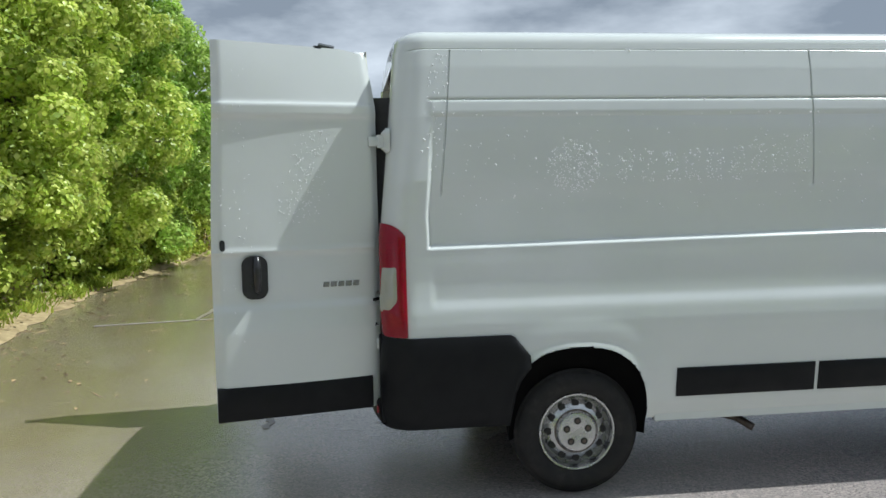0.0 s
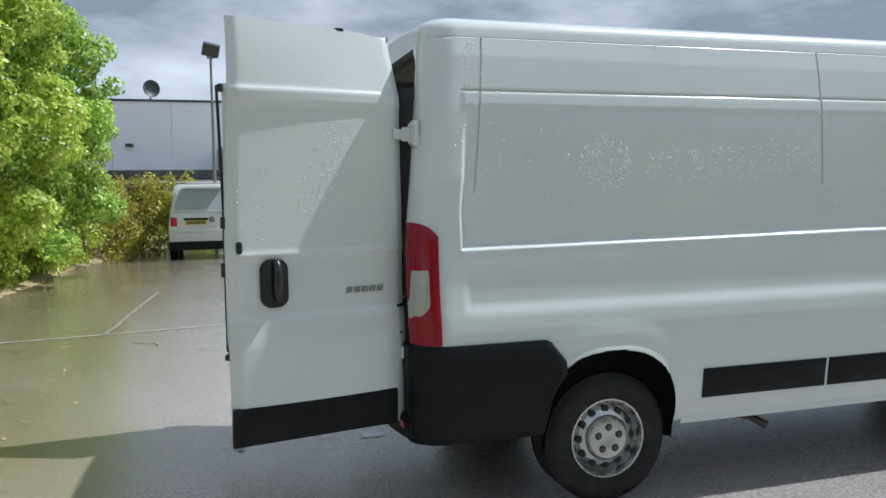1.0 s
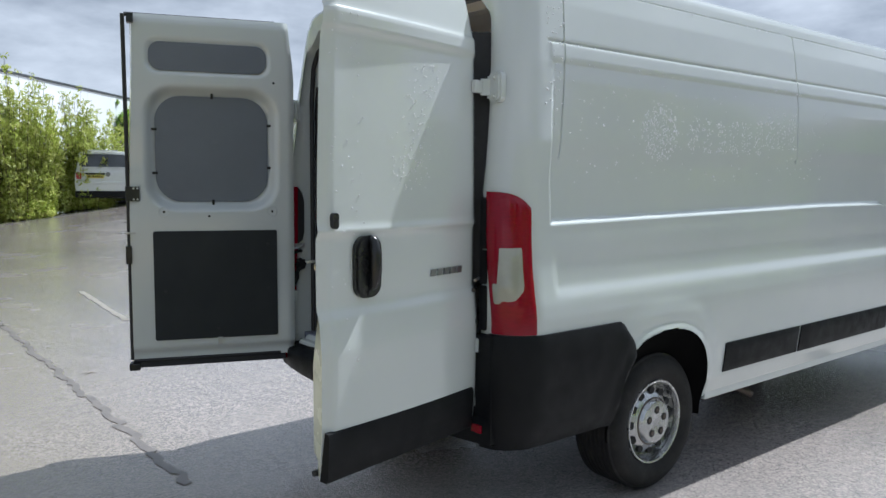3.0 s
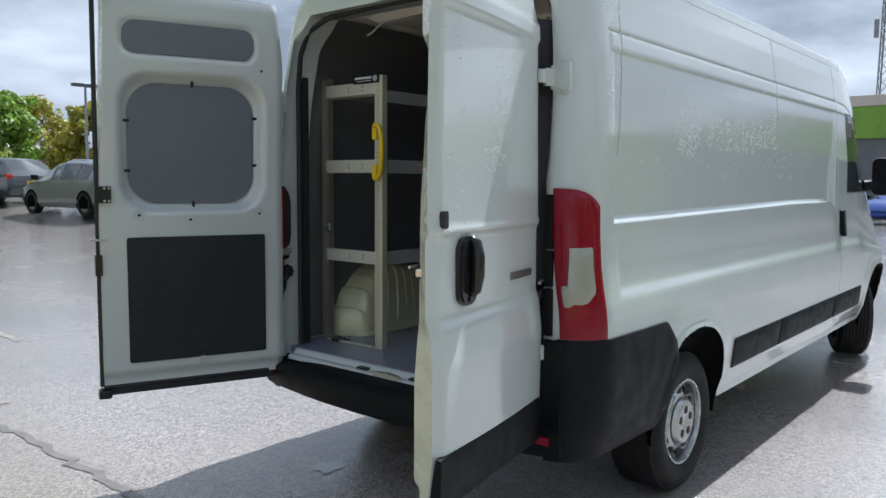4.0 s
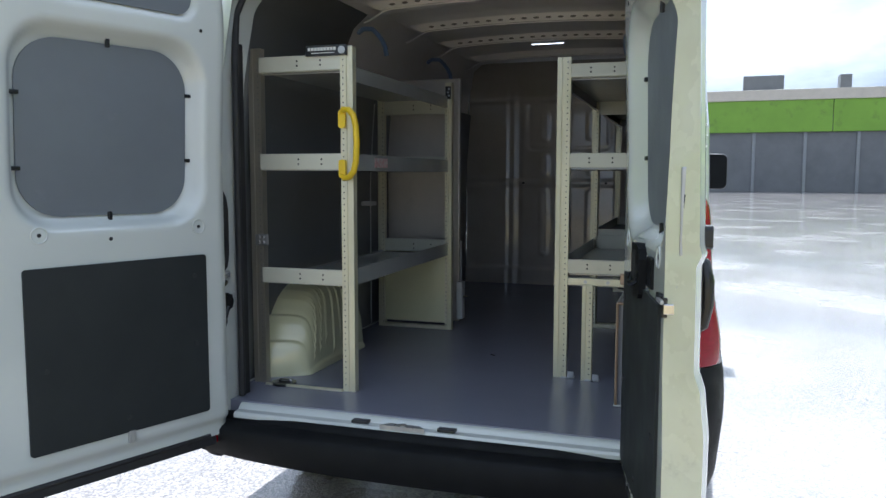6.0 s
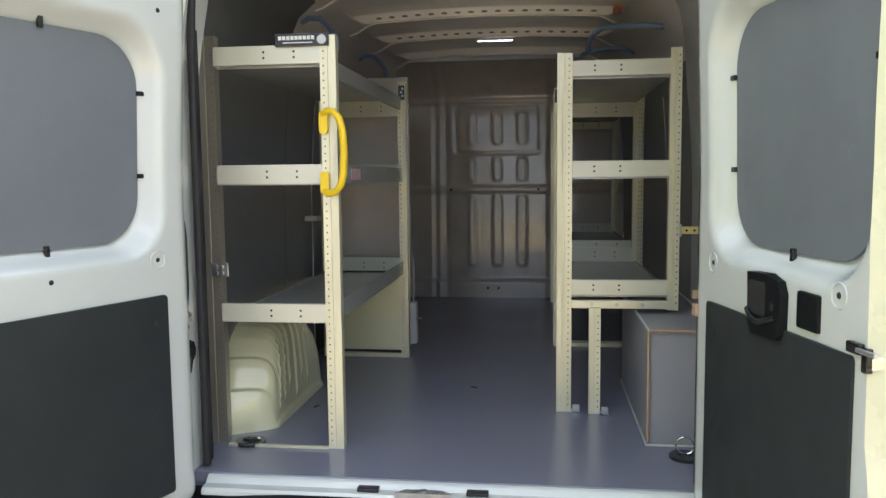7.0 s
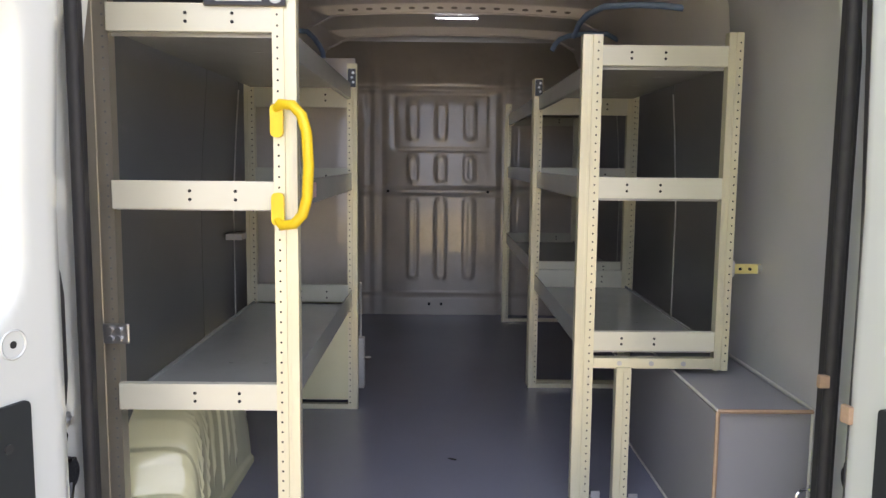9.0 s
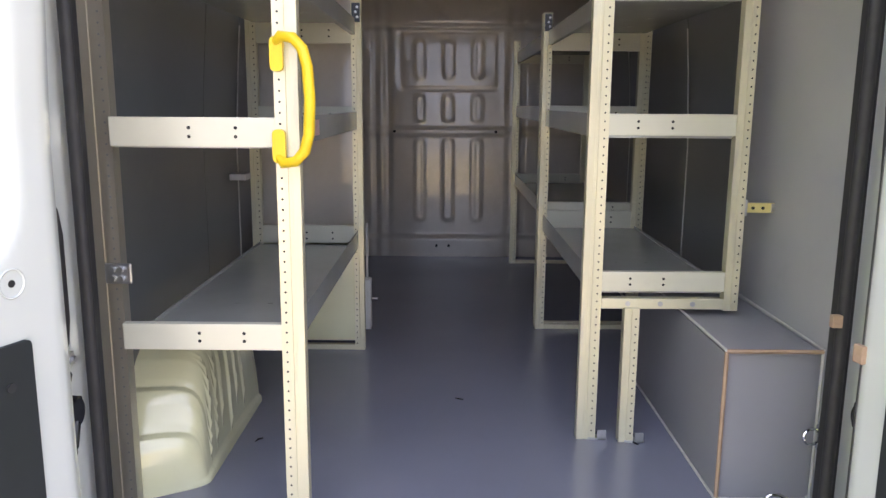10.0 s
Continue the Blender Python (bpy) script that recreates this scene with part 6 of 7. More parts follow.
GREY_SHUTTER = material("grey_shutter", (0.13, 0.135, 0.14), 0.5, second=(0.17, 0.175, 0.18), scale=0.7)
SANDY = material("pale_roof_edge", (0.55, 0.50, 0.42), 0.7, second=(0.48, 0.44, 0.37), scale=1.5)
BRICK_ = material("brown_brick_wall", (0.24, 0.15, 0.11), 0.8, second=(0.19, 0.12, 0.09), scale=2.0, grain=0.4)
SLATE = material("slate_roof", (0.09, 0.085, 0.09), 0.6, second=(0.13, 0.12, 0.12), scale=1.5)
WINDOW = material("dark_window_glass", (0.03, 0.035, 0.04), 0.08, second=(0.05, 0.055, 0.06), scale=1.0)
PINK_SIGN = material("pink_sign", (0.70, 0.06, 0.16), 0.45, second=(0.6, 0.05, 0.14), scale=2.0)
BLUE_SIGN = material("blue_sign", (0.07, 0.28, 0.62), 0.45, second=(0.06, 0.24, 0.55), scale=2.0)
POST_GREY = material("galvanised_post", (0.30, 0.31, 0.32), 0.45, metal=0.6, second=(0.22, 0.23, 0.24), scale=8.0)
BARK = material("bark", (0.10, 0.075, 0.05), 0.9, second=(0.06, 0.045, 0.03), scale=12.0, grain=0.9, grain_scale=60.0)
TWIG = material("dead_leaf", (0.24, 0.16, 0.06), 0.7, second=(0.40, 0.30, 0.14), scale=30.0)


def leaf_material(name, c1, c2, c3):
    m = bpy.data.materials.new(name)
    m.use_nodes = True
    nt = m.node_tree
    b = nt.nodes["Principled BSDF"]
    nn, ll = nt.nodes.new, nt.links.new
    geo = nn("ShaderNodeNewGeometry")
    ramp = nn("ShaderNodeValToRGB")
    ramp.color_ramp.elements[0].color, ramp.color_ramp.elements[1].color = (*c1, 1), (*c3, 1)
    e = ramp.color_ramp.elements.new(0.5)
    e.color = (*c2, 1)
    ll(geo.outputs["Random Per Island"], ramp.inputs[0])
    tc, nz = nn("ShaderNodeTexCoord"), nn("ShaderNodeTexNoise")
    nz.inputs["Scale"].default_value = 0.8
    ll(tc.outputs["Object"], nz.inputs["Vector"])
    hs, mr = nn("ShaderNodeHueSaturation"), nn("ShaderNodeMapRange")
    mr.inputs["From Min"].default_value, mr.inputs["From Max"].default_value, mr.inputs["To Min"].default_value, mr.inputs["To Max"].default_value = 0.3, 0.7, 0.8, 1.4
    ll(nz.outputs["Fac"], mr.inputs[0])
    ll(mr.outputs[0], hs.inputs["Value"])
    ll(ramp.outputs[0], hs.inputs["Color"])
    ll(hs.outputs[0], b.inputs["Base Color"])
    b.inputs["Roughness"].default_value = 0.42
    tr, ms = nn("ShaderNodeBsdfTranslucent"), nn("ShaderNodeMixShader")
    ll(hs.outputs[0], tr.inputs[0])
    ms.inputs[0].default_value = 0.45
    ll(b.outputs[0], ms.inputs[1])
    ll(tr.outputs[0], ms.inputs[2])
    ll(ms.outputs[0], nt.nodes["Material Output"].inputs[0])
    return m


LEAF = leaf_material("spring_leaves", (0.24, 0.34, 0.035), (0.43, 0.53, 0.075), (0.66, 0.70, 0.19))
LEAF_FRESH = leaf_material("fresh_green_leaves", (0.17, 0.29, 0.035), (0.33, 0.48, 0.075), (0.52, 0.64, 0.17))
LEAF_DARK = leaf_material("dark_leaves", (0.14, 0.24, 0.03), (0.21, 0.33, 0.045), (0.30, 0.42, 0.07))
LEAF_YELLOW = leaf_material("yellowing_leaves", (0.26, 0.24, 0.035), (0.42, 0.33, 0.05), (0.25, 0.34, 0.05))
LEAF_WISPY = leaf_material("olive_wispy_leaves", (0.26, 0.32, 0.05), (0.42, 0.48, 0.09), (0.60, 0.60, 0.22))
LEAF_LIGHT = leaf_material("pale_leaves", (0.24, 0.34, 0.035), (0.36, 0.44, 0.06), (0.46, 0.50, 0.09))

S = 900.0


def rise(x, y):
    """The yard climbs gently towards the car park."""
    return 0.75 * smooth01(y, 2, 26) * smooth01(x, 1.5, 9) * (1 - smooth01(x, 24, 46))


gx = [-S, -200, -60, -20] + [-10 + 1.5 * k for k in range(48)] + [70, 100, 200, S]
gy = [-S, -200, -60, -20] + [-10 + 1.5 * k for k in range(60)] + [90, 120, 250, S]
raw("ground", [(x, y, rise(x, y)) for y in gy for x in gx], [(j * len(gx) + i, j * len(gx) + i + 1, (j + 1) * len(gx) + i + 1, (j + 1) * len(gx) + i) for j in range(len(gy) - 1) for i in range(len(gx) - 1)], TARMAC, smooth=True)
tagged(bpy.data.objects["ground"], "wet grey tarmac yard with puddles", "ground", kind="structure")


def strip(name, pts, w, z, mat, label, cat):
    """A thin painted or poured strip along points on the ground."""
    v, f = [], []
    for i, p in enumerate(pts):
        a = Vector(pts[max(0, i - 1)])
        c = Vector(pts[min(len(pts) - 1, i + 1)])
        n = (c - a).normalized()
        ww = w * random.uniform(0.8, 1.2)
        v += [(p[0] - n.y * ww / 2, p[1] + n.x * ww / 2, z), (p[0] + n.y * ww / 2, p[1] - n.x * ww / 2, z)]
    f = [(2 * k, 2 * k + 1, 2 * k + 3, 2 * k + 2) for k in range(len(pts) - 1)]
    return tagged(raw(name, v, f, mat), label, cat, kind="structure")


def jitter_line(a, c, n, amp):
    r = random.Random(n)
    return [(a[0] + (c[0] - a[0]) * k / n + r.uniform(-amp, amp), a[1] + (c[1] - a[1]) * k / n + r.uniform(-amp, amp)) for k in range(n + 1)]


strip("parking_line", jitter_line((-3.46, 5.2), (-0.75, 5.62), 24, 0.01), 0.06, 0.004, LINE_PAINT, "worn white parking line on wet tarmac", "road marking")
strip("parking_line", jitter_line((-2.23, 5.4), (-1.9, 9.5), 30, 0.012), 0.06, 0.004, FAINT_LINE, "faint worn parking line on wet tarmac", "road marking")
strip("parking_line", jitter_line((0.42, 7.6), (0.28, 5.2), 20, 0.012), 0.07, 0.004, LINE_PAINT, "worn white parking line on wet tarmac", "road marking")
strip("tar_seam", jitter_line((-0.80, 12.0), (-0.82, 0.5), 150, 0.030), 0.05, 0.004, SEAM_TAR, "dark tar seam in the tarmac", "tar seam")

# verge below the trees
v, f = [], []
r = random.Random(3)
edge = [(-4.3, -16.0), (-4.2, -8.0), (-4.1, -2.0), (-4.15, 2.0), (-4.2, 4), (-4.45, 8), (-4.2, 12), (-4.05, 15), (-3.3, 18), (-2.2, 21.6), (0.5, 23.2), (3.0, 24.0), (9.0, 26.2)]
fine = []
for a, c in zip(edge, edge[1:]):
    for k in range(14):
        fine.append((a[0] + (c[0] - a[0]) * k / 14 + r.uniform(-0.09, 0.09), a[1] + (c[1] - a[1]) * k / 14))
for k, (x, y) in enumerate(fine):
    back = Vector((-1.0, 0.0)) if y < 15 else Vector((-0.5, 0.9))
    for d, z in ((0, 0.004), (0.12, 0.045), (0.4, 0.09), (1.2, 0.16), (9.0, 0.3)):
        v.append((x + back.x * d, y + back.y * d, z + (r.uniform(-0.02, 0.02) if d else 0)))
for k in range(len(fine) - 1):
    for j in range(4):
        f.append((5 * k + j, 5 * k + 5 + j, 5 * k + 6 + j, 5 * k + 1 + j))
tagged(raw("verge", v, f, SOIL, smooth=True), "brown soil verge with leaf litter", "verge", kind="structure")


# ---- trees and bushes ----
def leaf_cloud(name, centres, radii, count, size, mat, parent, seed, label="", droop=0.3, slim=0.36):
    """Many small folded leaves in clumps round the given centres."""
    g = np.random.RandomState(seed)
    centres, radii = np.array(centres), np.array(radii)
    pick = g.choice(len(centres), count, p=radii ** 2 / (radii ** 2).sum())
    d = g.normal(size=(count, 3))
    d /= np.linalg.norm(d, axis=1)[:, None]
    rad = radii[pick] * (0.55 + 0.45 * g.rand(count) ** 0.5)
    c = centres[pick] + d * rad[:, None] * np.array([1, 1, 0.8])
    nrm = d + g.normal(size=(count, 3)) * 0.45 + np.array([0, 0, 0.35])
    nrm /= np.linalg.norm(nrm, axis=1)[:, None]
    t = np.cross(nrm, g.normal(size=(count, 3)))
    t /= np.linalg.norm(t, axis=1)[:, None]
    t[:, 2] -= droop
    t /= np.linalg.norm(t, axis=1)[:, None]
    s = np.cross(nrm, t)
    L = size * (0.6 + 0.8 * g.rand(count))[:, None]
    W = L * slim
    p0, p1, p2, p3 = c - t * L / 2, c + s * W - t * L * 0.05 + nrm * L * 0.07, c + t * L / 2, c - s * W - t * L * 0.05 + nrm * L * 0.07
    verts = np.stack([p0, p1, p2, p3], 1).reshape(-1, 3)
    me = bpy.data.meshes.new(name)
    me.vertices.add(len(verts))
    me.vertices.foreach_set("co", verts.ravel())
    me.loops.add(count * 6)
    k = np.arange(count)[:, None] * 4
    me.loops.foreach_set("vertex_index", np.hstack([k, k + 1, k + 2, k, k + 2, k + 3]).ravel().astype(np.int32))
    me.polygons.add(count * 2)
    me.polygons.foreach_set("loop_start", (np.arange(count * 2) * 3).astype(np.int32))
    me.update(calc_edges=True)
    me.materials.append(mat)
    ob = new(name, me)
    ob.parent = parent
    if label:
        ob["label"] = label
    return ob


def build_tree(x, y, h, spread, count, size, mat, label, seed, low=0.12, name="tree", cat="tree", trunk_r=0.13, group="trees"):
    r = random.Random(seed)
    t = thing(name, pose(x, y, rise(x, y), 0, 0, r.uniform(0, 360)), label, cat, group)
    b = bmesh.new()
    tips = []
    stems = 1 if cat == "tree" else 5
    for s_ in range(stems):
        ox, oy = (0, 0) if stems == 1 else (r.uniform(-0.4, 0.4) * spread, r.uniform(-0.4, 0.4) * spread)
        pts = [Vector((ox * (0.3 + 0.7 * k / 6) + r.uniform(-0.08, 0.08) * k / 3, oy * (0.3 + 0.7 * k / 6) + r.uniform(-0.08, 0.08) * k / 3, 0.85 * h * k / 6)) for k in range(7)]
        add_sweep(b, pts, [trunk_r * (1 - 0.8 * k / 6) * (1 if stems == 1 else 0.4) for k in range(7)], 7)
        for k in range(2, 7):
            for _ in range(3):
                a = r.uniform(0, math.tau)
                ln = spread * r.uniform(0.5, 0.95)
                q = pts[k] + Vector((math.cos(a) * ln, math.sin(a) * ln, r.uniform(0.0, 0.5) * ln))
                mid = (pts[k] + q) / 2 + Vector((0, 0, 0.1 * ln))
                add_sweep(b, [pts[k], mid, q], [trunk_r * 0.3, trunk_r * 0.18, trunk_r * 0.06], 5)
                tips += [q, mid]
    part("trunk", b, BARK, t, "brown branching trunk", smooth=60)
    centres, radii = [], []
    for k in range(430 if count > 40000 else 220 if count > 10000 else 70):
        z = h * (low + (1 - low) * r.random() ** 0.85)
        f = (z / h - low) / (1 - low)
        w = spread * (0.75 + 0.5 * math.sin(math.pi * min(1, f * 1.05 + 0.12))) * (1 - 0.55 * f ** 3)
        a, q = r.uniform(0, math.tau), math.sqrt(r.random())
        q = 0.35 + 0.65 * q
        centres.append((w * q * math.cos(a), w * q * math.sin(a), z))
        radii.append(spread * (r.uniform(0.07, 0.20) if count > 40000 else r.uniform(0.10, 0.27) if count > 10000 else r.uniform(0.16, 0.36)))
    for p in tips[::2]:
        centres.append(tuple(p))
        radii.append(spread * r.uniform(0.14, 0.26))
    leaf_cloud("crown", centres, radii, count, size, mat, t, seed, "leafy crown")
    return t


r = random.Random(11)
for k, (x, y, h, sp, n, mt) in enumerate(((-6.5, 6.9, 8.0, 2.2, 110000, LEAF), (-5.9, 9.2, 9.5, 2.3, 110000, LEAF), (-5.35, 12.0, 8.0, 2.3, 105000, LEAF_FRESH), (-6.1, 14.8, 7.0, 2.2, 48000, LEAF), (-8.4, 10.5, 10.5, 3.0, 22000, LEAF_DARK), (-6.2, 18.0, 6.5, 2.1, 14000, LEAF))):
    build_tree(x, y, h, sp, n, 0.088, mt, "leafy green roadside tree with hanging spring foliage", 20 + k, 0.06)
for k, (x, y, h, sp, n, mt, lab) in enumerate(((-5.55, 5.2, 1.5, 0.8, 7000, LEAF, "low green hedge shrub on the verge"), (-5.75, 7.2, 1.5, 0.8, 7000, LEAF_LIGHT, "low green hedge shrub on the verge"), (-5.55, 9.5, 1.3, 0.8, 6000, LEAF, "low green hedge shrub on the verge"), (-5.25, 11.6, 1.2, 0.7, 6000, LEAF_LIGHT, "low green hedge shrub on the verge"), (-4.95, 13.8, 1.3, 0.8, 6000, LEAF, "low green hedge shrub on the verge"), (-5.95, 6.2, 2.3, 1.0, 10000, LEAF_LIGHT, "leafy green hedge shrub on the verge"), (-5.9, 8.4, 2.4, 1.0, 10000, LEAF, "leafy green hedge shrub on the verge"), (-5.65, 10.6, 2.2, 1.0, 10000, LEAF_LIGHT, "leafy green hedge shrub on the verge"), (-5.35, 12.7, 2.2, 1.0, 10000, LEAF, "leafy green hedge shrub on the verge"), (-4.75, 15.0, 2.0, 1.0, 7000, LEAF_LIGHT, "leafy green hedge shrub on the verge"), (-4.2, 17.2, 2.2, 1.2, 8000, LEAF_YELLOW, "yellowing shrub beside the verge"), (-3.1, 19.6, 2.1, 1.3, 9000, LEAF_YELLOW, "yellowing shrub beside the verge"), (-1.9, 22.2, 1.5, 1.1, 7000, LEAF, "green shrub behind the parked van"))):
    build_tree(x, y, h, sp, n, 0.09, mt, lab, 60 + k, 0.03, "shrub", "shrub", 0.05, "shrubs")


def build_cane_bush(x, y, h, spread, canes, count, seed):
    """Many thin canes that arch outwards, each feathered with slim leaves from the ground to its tip."""
    r = random.Random(seed)
    t = thing("bush", pose(x, y, rise(x, y)), "tall wispy olive-green bush with slim leaves by the building", "shrub", "bushes")
    b = bmesh.new()
    centres, radii = [], []
    for _ in range(canes):
        a, q = r.uniform(0, math.tau), math.sqrt(r.random())
        bx, by = 0.55 * spread * q * math.cos(a), 0.55 * spread * q * math.sin(a)
        hh = h * (1.05 - 0.45 * q * q) * r.uniform(0.72, 1.05)
        out = spread * q * r.uniform(0.25, 0.6)
        pts = [Vector((bx + out * math.cos(a) * (k / 6) ** 1.8, by + out * math.sin(a) * (k / 6) ** 1.8, hh * k / 6)) for k in range(7)]
        add_sweep(b, pts, [0.014 * (1 - 0.12 * k) for k in range(7)], 4)
        for k in range(16):
            f = (k + r.random()) / 16
            i = min(5, int(f * 6))
            p = pts[i].lerp(pts[i + 1], f * 6 - i)
            centres.append((p.x + r.uniform(-0.1, 0.1), p.y + r.uniform(-0.1, 0.1), p.z + 0.1))
            radii.append((0.30 - 0.20 * f) * r.uniform(0.7, 1.2))
    part("cane", b, BARK, t, "thin brown canes")["kind"] = "stuff"
    leaf_cloud("crown", centres, radii, count, 0.13, LEAF_WISPY, t, seed, "feathery slim leaves", 0.6, 0.17)
    return t


for k, (x, y, h, sp, cn, n) in enumerate(((1.15, 23.6, 4.1, 1.35, 80, 44000), (2.7, 24.2, 4.7, 1.7, 90, 52000), (4.7, 25.0, 3.7, 1.6, 60, 34000), (6.8, 26.2, 3.0, 1.5, 40, 18000))):
    build_cane_bush(x, y, h, sp, cn, n, 80 + k)
# far trees beyond the car park
for k, (x, y, h, sp, n, mt) in enumerate(((15.5, 55, 5.6, 2.4, 7000, LEAF_DARK), (19.5, 57, 6.4, 2.4, 9000, LEAF_DARK), (25, 54, 5.8, 2.6, 9000, LEAF_YELLOW), (36, 68, 7.8, 3.6, 8000, LEAF), (42, 64, 8.2, 3.8, 8000, LEAF_DARK), (30, 78, 8.4, 3.6, 8000, LEAF_YELLOW), (9, 80, 9, 4.5, 5000, LEAF), (50, 84, 9.5, 4.2, 7000, LEAF_DARK), (118, 6.5, 17.5, 1.3, 5000, LEAF_DARK))):
    build_tree(x, y, h, sp, n, 0.36, mt, "distant leafy tree beyond the car park", 100 + k, 0.08, trunk_r=0.25, group="far trees")
# trees behind the yard's near side
for k in range(9):
    build_tree(-14 + k * 6.5, -21 - 2 * math.sin(k * 1.7), 6.5 + 1.5 * math.sin(k * 2.3), 3.4, 5000, 0.30, LEAF_DARK if k % 2 else LEAF, "leafy tree along the yard's edge", 130 + k, 0.03, group="edge trees")

# low weeds and grass along the verge
rr = np.random.RandomState(9)
v, f = [], []
for _ in range(260):
    ty = rr.uniform(3.0, 17.0)
    tx = -4.55 - abs(rr.normal()) * 0.45 + (0.35 if ty > 14 else 0.0)
    for _ in range(rr.randint(14, 34)):
        x, y = tx + rr.normal() * 0.09, ty + rr.normal() * 0.11
        a, h, w = rr.uniform(0, 6.28), rr.uniform(0.05, 0.19), rr.uniform(0.006, 0.022)
        lean = rr.uniform(0.3, 1.0) * h
        ca, sa = math.cos(a), math.sin(a)
        k, z = len(v), 0.03
        v += [(x - w * sa, y + w * ca, z), (x + w * sa, y - w * ca, z), (x + 0.5 * lean * ca + w * sa, y + 0.5 * lean * sa - w * ca, z + 0.7 * h), (x + lean * ca, y + lean * sa, z + h), (x + 0.5 * lean * ca - w * sa, y + 0.5 * lean * sa + w * ca, z + 0.7 * h)]
        f.append((k, k + 1, k + 2, k + 3, k + 4))
tagged(raw("weeds", v, f, LEAF_LIGHT), "low green weeds on the soil verge", "weeds", kind="stuff")

# litter on the wet ground
rr = np.random.RandomState(5)
v, f = [], []
for _ in range(900):
    x = -4.75 + abs(rr.normal()) * (0.5 if rr.rand() < 0.6 else 1.4)
    y = rr.uniform(0.5, 16)
    a, L, W = rr.uniform(0, 6.28), rr.uniform(0.015, 0.06), rr.uniform(0.006, 0.02)
    if rr.rand() < 0.07:
        L, W = rr.uniform(0.1, 0.25), 0.006
    k = len(v)
    ca, sa = math.cos(a), math.sin(a)
    lift = 0.09 if x < -4.3 else 0.0
    for du, dv, z in ((-L, 0, 0.004), (0, W, 0.006 + rr.rand() * 0.01), (L, 0, 0.004), (0, -W, 0.006)):
        v.append((x + du * ca - dv * sa, y + du * sa + dv * ca, z + lift))
    f.append((k, k + 1, k + 2, k + 3))
tagged(raw("fallen_leaves", v, f, TWIG), "brown fallen leaves and twigs on the tarmac", "leaf litter", kind="stuff")


# ---- parked vehicles ----
HATCH = [(0.0, .42, .60, .63, .80, .80, .66), (0.012, .30, .86, .90, .91, .93, .78), (0.05, .26, .94, 1.02, .96, .98, .80), (0.15, .22, .95, 0.945, .98, .99, .70), (0.27, .20, .94, 0.985, 1, 1, .71), (0.45, .20, .92, 1.0, 1, 1, .72), (0.58, .20, .91, .945, 1, 1, .71), (0.73, .20, .90, -.95, 1, 1, .80), (0.88, .22, .80, -.85, .98, .97, .76), (0.97, .26, .66, -.70, .90, .90, .70), (1.0, .36, .50, -.54, .78, .78, .6)]
VANS = [(0.0, .30, 1.04, -1.10, .95, .97, .93), (0.055, .25, 1.09, .97, .99, .99, .82), (0.10, .22, 1.09, 0.99, 1, 1, .82), (0.45, .20, 1.06, 1.0, 1, 1, .82), (0.66, .20, 1.04, .965, 1, 1, .80), (0.82, .20, 1.02, -1.06, 1, 1, .84), (0.92, .24, .90, -.95, .96, .95, .78), (0.98, .28, .70, -.74, .90, .88, .70), (1.0, .36, .55, -.58, .8, .8, .66)]
REAR_LAMP = material("car_rear_lamp", (0.45, 0.01, 0.015), 0.15, second=(0.3, 0.01, 0.01), scale=20.0, coat=0.8)
CAR_GLASS = material("dark_car_glass", (0.025, 0.03, 0.035), 0.06, second=(0.05, 0.055, 0.06), scale=2.0, spec=0.8)
PLATE_YELLOW = material("yellow_plate", (0.42, 0.36, 0.08), 0.4, second=(0.6, 0.45, 0.05), scale=8.0)
ALLOY = material("car_alloy", (0.5, 0.5, 0.52), 0.3, metal=0.8, second=(0.4, 0.4, 0.42), scale=10.0)


def car_paint(name, c):
    return material(name, c, 0.28, metal=0.25 if max(c) < 0.6 else 0.0, second=tuple(q * 0.9 for q in c), scale=1.5, coat=0.8, dirt=tuple(q * 0.8 + 0.02 for q in c), dirt_scale=2.0)


